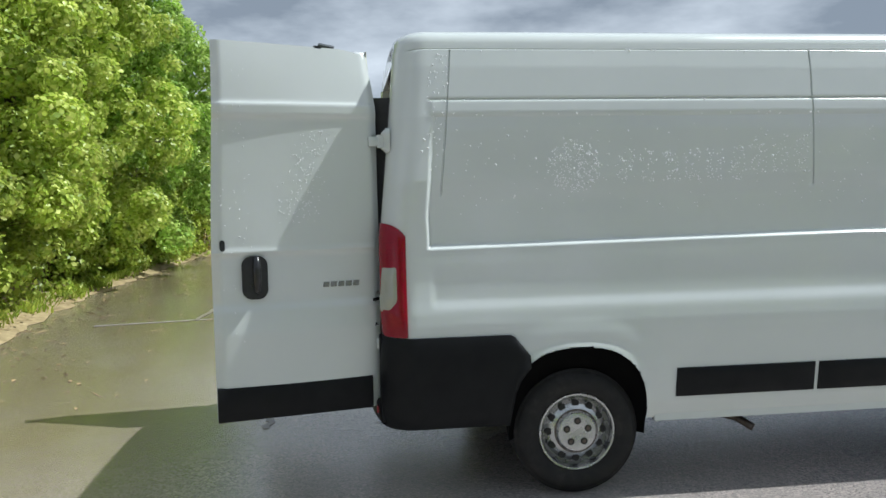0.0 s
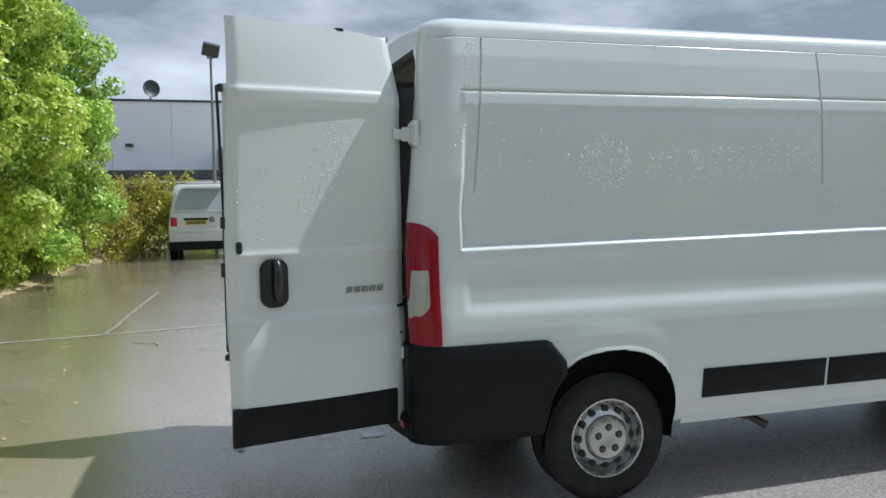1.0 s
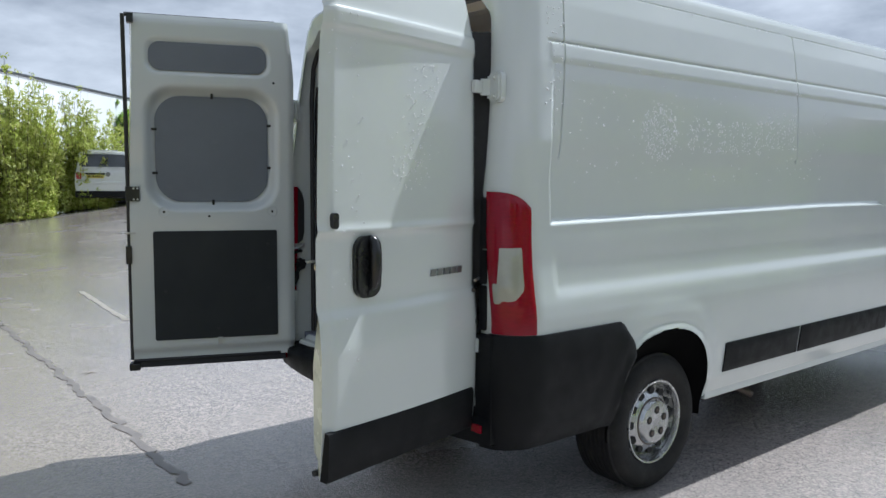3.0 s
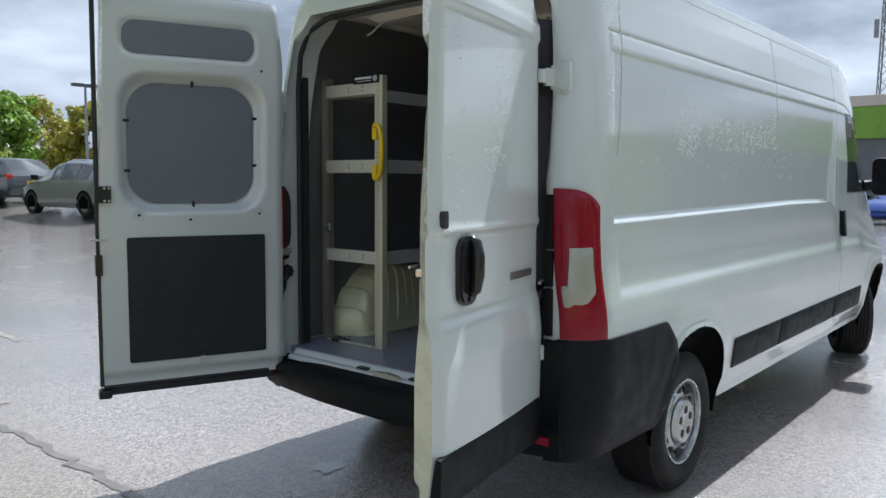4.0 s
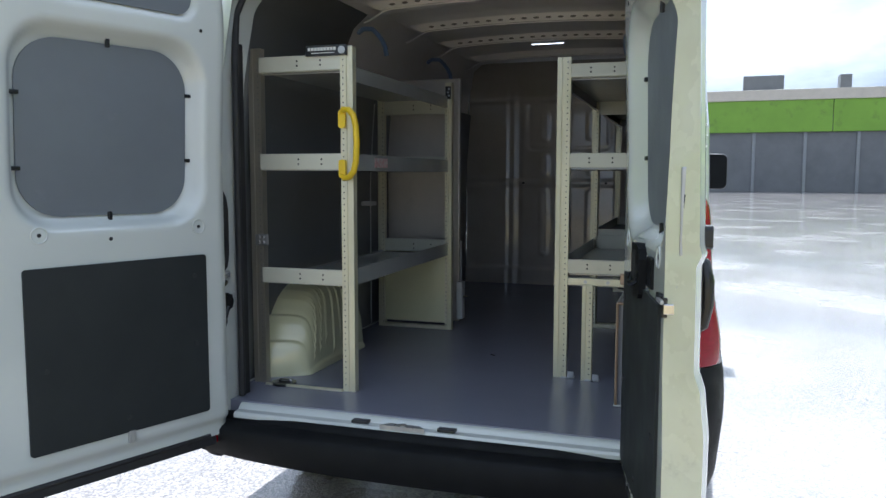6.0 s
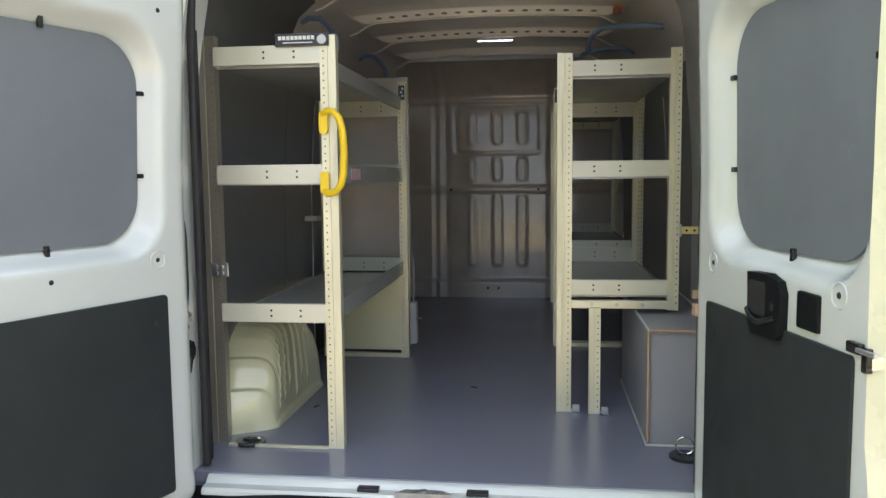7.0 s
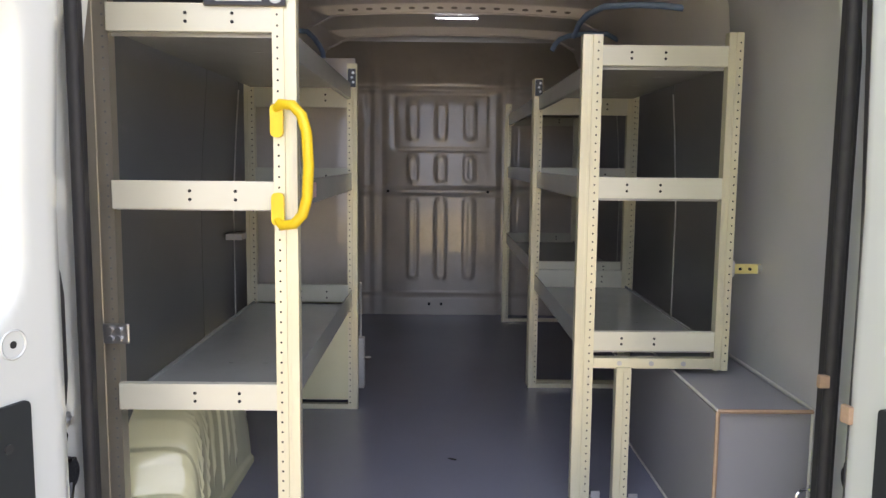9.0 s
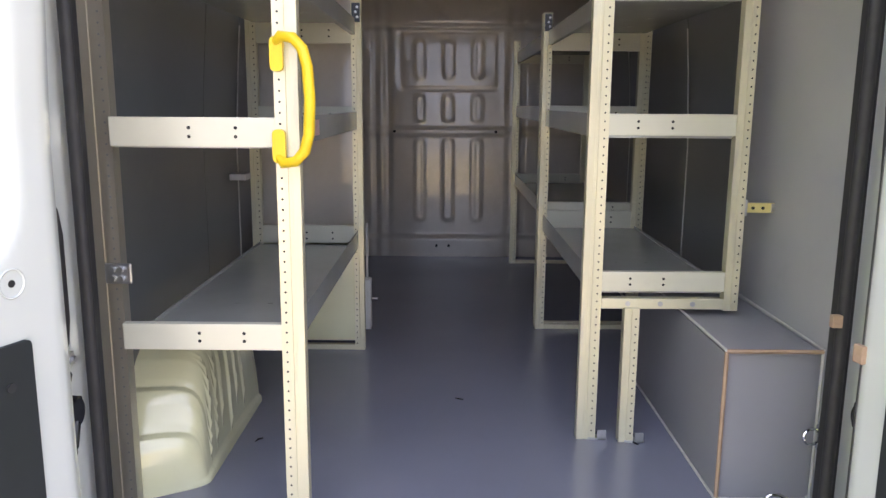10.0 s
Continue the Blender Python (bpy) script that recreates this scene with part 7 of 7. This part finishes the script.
def build_car(x, y, yaw, length, width, height, table, paint, label, cat="car", name="parked_car", plate=True, rear_glass=True, side_glass=True, glass=None):
    t = thing(name, pose(x, y, rise(x, y), 0, 0, yaw), label, cat, "parked vehicles")
    b = bmesh.new()
    rows_, info = [], []
    hw = width / 2
    is_van = table is VANS
    for fr, zb, zbelt, zt, wl, wb, wt in table:
        top = -zt if zt < 0 else (zt if fr < 0.06 and zt < 1.03 and not is_van else zt * height)
        top = max(top, zbelt + 0.03)
        X = -length / 2 + fr * length
        half = [(0, zb), (wl * hw * 0.9, zb), (wl * hw, zb + 0.13), (wb * hw, (zb + zbelt) / 2 + 0.04), (wb * hw * 0.985, zbelt), (wt * hw, top - 0.05 if top - zbelt > 0.2 else top - 0.012), (wt * hw * 0.86, top), (0, top + 0.012)]
        rows_.append([b.verts.new((X, -q, z)) for q, z in half] + [b.verts.new((X, q, z)) for q, z in half[-2:0:-1]])
        info.append((X, half))
    n = len(rows_[0])
    for p, q in zip(rows_, rows_[1:]):
        for k in range(n):
            b.faces.new((p[k], q[k], q[(k + 1) % n], p[(k + 1) % n]))
    b.faces.new(rows_[0])
    b.faces.new(rows_[-1][::-1])
    # wheel wells
    wr = 0.315 if not is_van else 0.33
    axles = (-length / 2 + length * 0.19, -length / 2 + length * 0.81)
    bmesh.ops.recalc_face_normals(b, faces=b.faces[:])
    part("body", b, paint, t, "", smooth=35)

    def pane(nm, a, c, d, e, mrg=0.08, off=0.012):
        a, c, d, e = (Vector(q) for q in (a, c, d, e))
        mid = (a + c + d + e) / 4
        nrm = (c - a).cross(e - a).normalized()
        if nrm.dot(mid - Vector((0, 0, 0.9))) < 0:
            nrm = -nrm
        bb = bmesh.new()
        quad = [q + (mid - q) * mrg for q in (a, c, d, e)]
        f0 = [bb.verts.new(q + nrm * off) for q in quad]
        f1 = [bb.verts.new(q - nrm * 0.02) for q in quad]
        bb.faces.new(f0)
        for k in range(4):
            bb.faces.new((f0[k], f0[(k + 1) % 4], f1[(k + 1) % 4], f1[k]))
        bmesh.ops.recalc_face_normals(bb, faces=bb.faces[:])
        part(nm, bb, glass or CAR_GLASS, t)

    P = lambda i, k, s: (info[i][0], s * info[i][1][k][0], info[i][1][k][1])
    ri, wi, si = ((0, 1), (4, 5), (1, 2, 3)) if is_van else ((2, 3), (6, 7), (3, 4, 5))
    if rear_glass and is_van:
        bb = bmesh.new()
        rake = lambda u, v, d: Vector((-length / 2 + 0.055 * length * (v - 1.09) / (0.97 * height - 1.09) - 0.045 - d, u * (1 - 0.16 * (v - 1.25) / 0.55), v))
        zt = 0.945 * height
        add_plate(bb, rounded_outline(-hw * 0.87, 1.24, hw * 0.87, zt, 0.07, 5), rake, -0.06, 0.006)
        bmesh.ops.recalc_face_normals(bb, faces=bb.faces[:])
        rim_ = part("window_surround", bb, paint, t, "painted window surround")
        bb = bmesh.new()
        add_plate(bb, rounded_outline(-hw * 0.83, 1.275, hw * 0.83, zt - 0.03, 0.06, 5), rake, -0.04, 0.012)
        bmesh.ops.recalc_face_normals(bb, faces=bb.faces[:])
        part("rear_window", bb, glass or CAR_GLASS, t)
    elif rear_glass:
        pane("rear_window", P(ri[0], 5, -1), P(ri[0], 5, 1), P(ri[1], 5, 1), P(ri[1], 5, -1), 0.07 if is_van else 0.10, 0.05 if is_van else 0.012)
    pane("windscreen", P(wi[0], 5, -1), P(wi[0], 5, 1), P(wi[1], 5, 1), P(wi[1], 5, -1), 0.06)
    if side_glass:
        for s in (1, -1):
            for i in si:
                pane("side_window", P(i, 4, s), P(i + 1, 4, s), P(i + 1, 5, s), P(i, 5, s), 0.10)
    for s in (1, -1):
        for ax in axles:
            bb = bmesh.new()
            spin_profile(bb, [(0.20, -0.005), (0.215, -0.02), (0.29, -0.03), (wr, -0.005), (wr, 0.17), (0.2, 0.2)], 28)
            bmesh.ops.recalc_face_normals(bb, faces=bb.faces[:])
            ty = part("wheel", bb, RUBBER, t, "black tyre", smooth=40)
            ty.matrix_basis = pose(ax, -s * (hw - 0.02), wr, 0, 0, 0 if s == 1 else 180)
            bb = bmesh.new()
            spin_profile(bb, [(0.205, -0.008), (0.19, -0.012), (0.17, 0.02), (0.06, 0.0), (0.0005, -0.012)], 20)
            bmesh.ops.recalc_face_normals(bb, faces=bb.faces[:])
            part("rim", bb, ALLOY, ty, "silver rim", smooth=30)
            bb = bmesh.new()
            spin_profile(bb, [(wr + 0.05, -0.022), (0.001, -0.018)], 28)
            for vv in bb.verts:
                vv.co.z = max(vv.co.z, -0.12)
            wl_ = part("wheel_well", bb, UNDER, t, "dark wheel arch")
            wl_.matrix_basis = pose(ax, -s * (hw - 0.022), wr, 0, 0, 0 if s == 1 else 180)
    xr = -length / 2
    for s in (1, -1):
        zl = 0.80 if not is_van else 0.86
        bb = bmesh.new()
        lw = 0.10 if not is_van else 0.085
        add_box(bb, xr - 0.002 + (0.04 if not is_van else -0.012), s * hw * 0.84 - lw, zl, xr + 0.22, s * hw * 0.84 + lw, zl + (0.16 if not is_van else 0.24), 0.03)
        part("tail_lamp", bb, REAR_LAMP, t, "red tail lamp", smooth=40)
    bb = bmesh.new()
    add_box(bb, xr - 0.03, -hw * (0.98 if is_van else 0.86), 0.26 if is_van else 0.34, xr + 0.2, hw * (0.98 if is_van else 0.86), 0.48, 0.04)
    part("rear_bumper", bb, PLASTIC if is_van else paint, t, "", smooth=40)
    if plate:
        pz = 0.90 if is_van else 0.64
        py = 0.26 if is_van else 0.0
        if is_van:
            bb = bmesh.new()
            add_box(bb, xr - 0.014, py - 0.30, pz + 0.115, xr + 0.05, py + 0.30, pz + 0.175, 0.01)
            part("plate_recess", bb, DARK_HOLE, t, "dark plate lamp recess")
            bb = bmesh.new()
            add_cyl(bb, (xr - 0.022, -0.13, 1.03), (xr + 0.04, -0.13, 1.03), 0.075, 20)
            part("emblem", bb, BADGE, t, "round grey emblem")
            bb = bmesh.new()
            add_box(bb, xr - 0.022, -hw * 0.96, 0.70, xr + 0.06, hw * 0.96, 0.80, 0.02)
            part("bumper_top", bb, paint, t, "painted bumper ledge", smooth=40)
            bb = bmesh.new()
            add_box(bb, xr + 0.02, -hw * 0.5, height - 0.03, xr + 0.22, hw * 0.5, height + 0.012, 0.015)
            part("roof_spoiler", bb, paint, t, smooth=40)
        bb = bmesh.new()
        add_box(bb, xr - 0.016, py - 0.26, pz, xr + 0.05, py + 0.26, pz + 0.11, 0.004)
        pl = part("number_plate", bb, PLATE_YELLOW, t, "yellow plate with dark bars")
        bb = bmesh.new()
        for k in range(7):
            add_box(bb, xr - 0.019, py - 0.22 + k * 0.064, pz + 0.025, xr - 0.014, py - 0.18 + k * 0.064, pz + 0.085)
        part("plate_bars", bb, DARK_HOLE, pl)
    for s in (1, -1):
        bb = bmesh.new()
        add_box(bb, length * 0.20, s * (hw + 0.10) - 0.09, 0.95, length * 0.20 + 0.10, s * (hw + 0.10) + 0.09, 1.08, 0.03)
        part("door_mirror", bb, PLASTIC, t, "", smooth=40)
    return t


WHITE_CAR, SILVER_CAR, DARK_CAR, GREY_CAR, BLUE_CAR, BLACK_CAR = car_paint("white_car_paint", (0.66, 0.68, 0.68)), car_paint("silver_car_paint", (0.21, 0.22, 0.245)), car_paint("dark_grey_car_paint", (0.06, 0.065, 0.07)), car_paint("mid_grey_car_paint", (0.11, 0.12, 0.125)), car_paint("blue_car_paint", (0.02, 0.06, 0.30)), car_paint("black_car_paint", (0.02, 0.021, 0.024))
# pale base colour carries the sky's reflection in the van's windows
PALE_GLASS = material("sky_reflection_glass", (0.36, 0.40, 0.41), 0.12, second=(0.31, 0.35, 0.36), scale=2.0)
build_car(-1.12, 18.6, 90, 4.9, 1.9, 1.95, VANS, WHITE_CAR, "white delivery van parked by the hedge", "van", "parked_van", side_glass=False, glass=PALE_GLASS)
build_car(5.9, 26.0, 72, 4.4, 1.8, 1.82, VANS, WHITE_CAR, "white compact van parked in a row", "van", "parked_van")
build_car(7.6, 25.6, 98, 4.5, 1.82, 1.5, HATCH, DARK_CAR, "dark grey estate car parked in a row")
build_car(7.5, 19.0, 95, 4.25, 1.76, 1.46, HATCH, SILVER_CAR, "silver hatchback with rear lamps and yellow plate")
build_car(12.4, 29.5, 95, 4.3, 1.8, 1.55, HATCH, GREY_CAR, "grey hatchback parked in a row")
build_car(13.3, 24.3, 60, 4.5, 1.85, 1.8, VANS, BLACK_CAR, "black people carrier parked in a row")
build_car(15.5, 24.2, 80, 4.3, 1.8, 1.5, HATCH, SILVER_CAR, "silver hatchback parked in a row")
for k, (x, y, yw, mt, lab) in enumerate(((12, 44, 75, WHITE_CAR, "white car in the far row"), (15.5, 45, 75, DARK_CAR, "dark car in the far row"), (19, 46, 75, SILVER_CAR, "silver car in the far row"), (22.5, 47, 75, WHITE_CAR, "white car in the far row"), (26, 48, 75, BLACK_CAR, "black car in the far row"), (29.5, 48, 75, SILVER_CAR, "silver car in the far row"))):
    build_car(x, y, yw, 4.3, 1.8, 1.5, HATCH, mt, lab)
build_car(31.0, 2.9, 160, 4.4, 1.85, 1.66, HATCH, BLUE_CAR, "blue car parked before the green building")
build_car(36.0, 3.4, 150, 4.3, 1.8, 1.5, HATCH, DARK_CAR, "dark car parked before the green building")


# ---- buildings ----
def wall_frame(a, c):
    """The matrix of a facade from a to c on the ground; its local x runs along the wall and -y looks out."""
    d = Vector((c[0] - a[0], c[1] - a[1], 0))
    return Matrix.Translation((a[0], a[1], 0)) @ Matrix.Rotation(math.atan2(d.y, d.x), 4, "Z"), d.length


def local_box(name, m, a, c, mat, parent, bevel=0.0, label=""):
    b = bmesh.new()
    add_box(b, *a, *c, bevel, m)
    return part(name, b, mat, parent, label)


warehouse = thing("warehouse", pose(0, 50, 0), "large grey-white metal clad warehouse", "building")
wm_, wlen = wall_frame((-34, 41), (3.4, 41))
w2_, wlen2 = wall_frame((3.4, 41), (22, 62))
for m, ln in ((wm_, wlen), (w2_, wlen2)):
    k, step = 0, 3.1
    while k * step < ln:
        x0, x1 = k * step + 0.01, min(ln, (k + 1) * step - 0.01)
        local_box("cladding_panel", m, (x0, 0, 0), (x1, 0.25, 6.8), CLADDING, warehouse, 0.01)
        k += 1
    local_box("roof_edge", m, (-0.05, -0.08, 6.8), (ln + 0.05, 0.5, 6.92), FLASH, warehouse, 0.02, "dark roof flashing")
b = bmesh.new()
b.faces.new([b.verts.new(q) for q in ((-34, 41.2, 6.85), (3.5, 41.2, 6.85), (22, 62, 6.85), (-34, 75, 6.85))])
part("roof", b, FLASH, warehouse, "flat grey roof")
local_box("vent_hood", wm_, (33.4, -0.9, 1.7), (34.6, 0, 4.3), GREY_SHUTTER, warehouse, 0.2, "grey vent hood")
local_box("wall_lamp", wm_, (28.6, -0.3, 4.35), (29.0, 0, 4.5), FLASH, warehouse, 0.02, "small wall lamp")
for k in range(3):
    local_box("wall_hatch", w2_, (1.2 + k * 1.7, -0.06, 4.2 - 0.8 * (k % 2)), (2.4 + k * 1.7, 0, 5.6 - 0.6 * (k % 2)), GREY_SHUTTER if k % 2 else CLADDING, warehouse, 0.02, "grey wall hatch")
shed = thing("storage_shed", pose(-5, 37, 0), "low dark-roofed store against the warehouse", "shed")
local_box("wall", Matrix(), (-14, 37.2, 0), (1.8, 40.6, 2.1), CLADDING, shed, 0.02)
local_box("roof", Matrix(), (-14.3, 36.9, 2.55), (-0.4, 40.7, 2.95), FLASH, shed, 0.03, "dark flat roof")
for k in range(5):
    local_box("rail", Matrix(), (-14, 37.0, 1.0 + k * 0.32), (2.2, 37.15, 1.12 + k * 0.32), FLASH if k % 2 else CLADDING, shed, 0.01)

dish = thing("satellite_dish", pose(-4.0, 41.4, 6.35, 0, 0, 25), "dark mesh satellite dish on a pole", "satellite dish")
b = bmesh.new()
spin_profile(b, [(0.015, 0.11), (0.17, 0.09), (0.34, 0.035), (0.46, -0.04), (0.475, -0.033), (0.34, 0.055), (0.17, 0.11), (0.015, 0.13)], 28)
for vv in b.verts:
    vv.co.z += 1.2
bmesh.ops.recalc_face_normals(b, faces=b.faces[:])
part("reflector_bowl", b, FLASH, dish, "dark mesh bowl", smooth=40)
b = bmesh.new()
add_cyl(b, (0, 0.15, -2.6), (0, 0.15, 1.2), 0.05, 10)
add_box(b, -0.2, -0.1, -2.6, -0.12, 0.0, -1.0, 0.01)
add_box(b, 0.12, -0.1, -2.6, 0.2, 0.0, -1.0, 0.01)
for z in (-2.4, -1.8, -1.2):
    add_box(b, -0.2, -0.1, z, 0.2, 0.0, z + 0.08, 0.01)
part("mast_bracket", b, POST_GREY, dish)

post = thing("floodlight_post", pose(-0.87, 21.2, 0), "tall grey post with a square floodlight", "street lamp")
b = bmesh.new()
add_cyl(b, (0, 0, 0), (0, 0, 5.95), 0.055, 14, 0.04)
add_cyl(b, (0, 0, 0), (0, 0, 0.3), 0.09, 14)
part("pole", b, POST_GREY, post, smooth=40)
b = bmesh.new()
add_box(b, -0.26, -0.16, -0.2, 0.26, 0.06, 0.2, 0.03, pose(0.02, -0.05, 6.2, 25, 12, 0))
head_ = part("lamp_head", b, FLASH, post, "black floodlight head", smooth=40)
b = bmesh.new()
add_box(b, -0.2, -0.17, -0.15, 0.2, -0.155, 0.15, 0.01, pose(0.02, -0.05, 6.2, 25, 12, 0))
part("lamp_glass", b, CAR_GLASS, head_)
b = bmesh.new()
add_box(b, -0.12, -0.1, 5.92, 0.12, 0.02, 5.99, 0.01)
part("bracket", b, POST_GREY, post)

green = thing("green_warehouse", pose(62, -10, 0), "long low building with a lime green fascia over grey shutters", "building")
gm, glen = wall_frame((81, 44), (78, -75))
GH = 1.27
k = 0
while k * 4.6 < glen:
    x0, x1 = k * 4.6 + 0.05, min(glen, (k + 1) * 4.6 - 0.05)
    local_box("shutter", gm, (x0, 0, 0), (x1, 0.3, 4.55 * GH), GREY_SHUTTER, green, 0.02, "grey roller shutter")
    local_box("pier", gm, (x1 - 0.1, -0.12, 0), (x1 + 0.2, 0.3, 4.55 * GH), POST_GREY, green, 0.02)
    k += 1
k = 0
while k * 11.5 < glen:
    x0, x1 = k * 11.5 + 0.03, min(glen, (k + 1) * 11.5 - 0.03)
    local_box("fascia_panel", gm, (x0, -0.35, 4.55 * GH), (x1, 0.3, 6.95 * GH), GREEN_FASCIA, green, 0.03, "lime green fascia")
    k += 1
local_box("roof_edge", gm, (-0.2, -0.5, 6.95 * GH), (glen + 0.2, 14, 7.75 * GH), SANDY, green, 0.05, "pale parapet")
for x0, w_, h_ in ((27, 2.4, 1.5), (33, 1.5, 0.7), (39, 3.0, 1.4), (46, 0.8, 1.3), (58, 0.5, 1.2)):
    local_box("roof_unit", gm, (x0 * GH, 3, 7.75 * GH), ((x0 + w_) * GH, 5, (7.75 + h_) * GH), GREY_SHUTTER, green, 0.05, "grey roof plant")
local_box("vent", gm, (29.5 * GH, -0.42, 5.4 * GH), (31.0 * GH, -0.33, 6.4 * GH), FLASH, green, 0.02, "dark louvre")

mast = thing("lattice_mast", pose(104, 17.5, 0), "tall steel lattice radio mast with aerials", "mast")
b = bmesh.new()
H, n_seg = 34.0, 17
legs = [(-1.1, -1.1), (1.1, -1.1), (1.1, 1.1), (-1.1, 1.1)]
for i, (ax, ay) in enumerate(legs):
    bx, by = legs[(i + 1) % 4]
    add_cyl(b, (ax, ay, 0), (ax * 0.5, ay * 0.5, H), 0.10, 6)
    for k in range(n_seg):
        s0, s1 = 1 - 0.5 * k / n_seg, 1 - 0.5 * (k + 1) / n_seg
        add_cyl(b, (ax * s0, ay * s0, H * k / n_seg), (bx * s1, by * s1, H * (k + 1) / n_seg), 0.05, 5)
        add_cyl(b, (ax * s0, ay * s0, H * k / n_seg), (bx * s0, by * s0, H * k / n_seg), 0.045, 5)
part("lattice", b, POST_GREY, mast)
for z, a in ((17, 0), (19, 2), (22, 4), (24, 1), (27, 3), (29, 5)):
    b = bmesh.new()
    add_box(b, 1.1 * math.cos(a) - 0.2, 1.5 * math.sin(a) - 0.25, z, 1.1 * math.cos(a) + 0.2, 1.5 * math.sin(a) + 0.25, z + 2.2, 0.05)
    part("aerial_panel", b, SANDY if a % 2 else POST_GREY, mast)

shops = thing("shop_block", pose(40, 64, 0), "low white shop block with pink and blue signs", "building")
sm, slen = wall_frame((29, 57), (67, 34))
local_box("wall", sm, (0, 0, 0), (slen, 10, 6.4), CLADDING, shops, 0.05)
local_box("canopy", sm, (0, -1.2, 6.0), (slen, 0, 6.5), SANDY, shops, 0.05, "pale canopy")
for k in range(7):
    x0 = 1 + k * 6
    local_box("sign_panel", sm, (x0, -0.35, 4.3), (x0 + 5.95, 0, 5.25), (PINK_SIGN, PINK_SIGN, BLUE_SIGN, BLUE_SIGN, BLUE_SIGN, BLUE_SIGN, BLUE_SIGN)[k], shops, 0.03)
    for j in range(3):
        local_box("window", sm, (x0 + 0.2 + j * 1.8, -0.08, 1.4), (x0 + 1.75 + j * 1.8, 0, 4.2), WINDOW, shops, 0.02)
        local_box("upper_window", sm, (x0 + 0.2 + j * 1.8, -0.08, 5.6), (x0 + 1.75 + j * 1.8, 0, 5.95), WINDOW, shops, 0.02)

house = thing("brick_house", pose(30, 92, 0), "brown brick house with a slate roof among trees", "house")
local_box("wall", Matrix(), (33, 90, 0), (41.5, 98, 5.0), BRICK_, house, 0.02)
b = bmesh.new()
q = [b.verts.new(p) for p in ((32.5, 89.5, 5), (42, 89.5, 5), (42, 98.5, 5), (32.5, 98.5, 5), (33.5, 94, 8.0), (41, 94, 8.0))]
for ids in ((0, 1, 5, 4), (1, 2, 5), (2, 3, 4, 5), (3, 0, 4), (0, 3, 2, 1)):
    b.faces.new([q[i] for i in ids])
part("roof", b, SLATE, house, "slate roof")
for k in range(3):
    local_box("window", Matrix(), (34 + k * 2.5, 89.9, 2.8), (35.2 + k * 2.5, 90, 4.2), WHITE_PLASTIC, house, 0.02, "white framed window")

for x, y in ((16.8, 38.5), (18.9, 40.0)):
    lp = thing("car_park_light", pose(x, y, rise(x, y)), "tall grey car park light with twin heads", "street lamp", "car park lights")
    b = bmesh.new()
    add_cyl(b, (0, 0, 0), (0, 0, 5.6), 0.09, 10, 0.06)
    part("pole", b, POST_GREY, lp, smooth=40)
    for s in (1, -1):
        b = bmesh.new()
        add_box(b, min(s * 0.05, s * 0.7), -0.15, 5.55, max(s * 0.05, s * 0.7), 0.15, 5.72, 0.03)
        part("lamp_head", b, FLASH, lp, "dark lamp head", smooth=40)

# a small puddle in the shade behind the bumper, its sky reflection painted pale
r = random.Random(9)
v = [(0.04, 0.58, 0.005)] + [(0.04 + (0.085 + 0.018 * math.sin(k * 1.3) + r.uniform(-0.006, 0.006)) * math.cos(math.tau * k / 26), 0.58 + (0.07 + 0.014 * math.sin(k * 0.9) + r.uniform(-0.005, 0.005)) * math.sin(math.tau * k / 26), 0.004) for k in range(26)]
PUDDLE = material("puddle_painted_reflection", (0.40, 0.40, 0.40), 0.12, second=(0.26, 0.26, 0.27), scale=9.0, coat=1.0)
tagged(raw("puddle", v, [(0, 1 + k, 1 + (k + 1) % 26) for k in range(26)], PUDDLE, smooth=True), "small puddle on the tarmac, pale sky reflection painted in", "puddle", kind="structure")

for o in [o for o in scene.objects if o.parent is not None and o.parent.parent is None and o.parent.name.split(".")[0] in ("warehouse", "storage_shed", "green_warehouse", "shop_block", "brick_house")]:
    o.matrix_parent_inverse = o.parent.matrix_world.inverted()
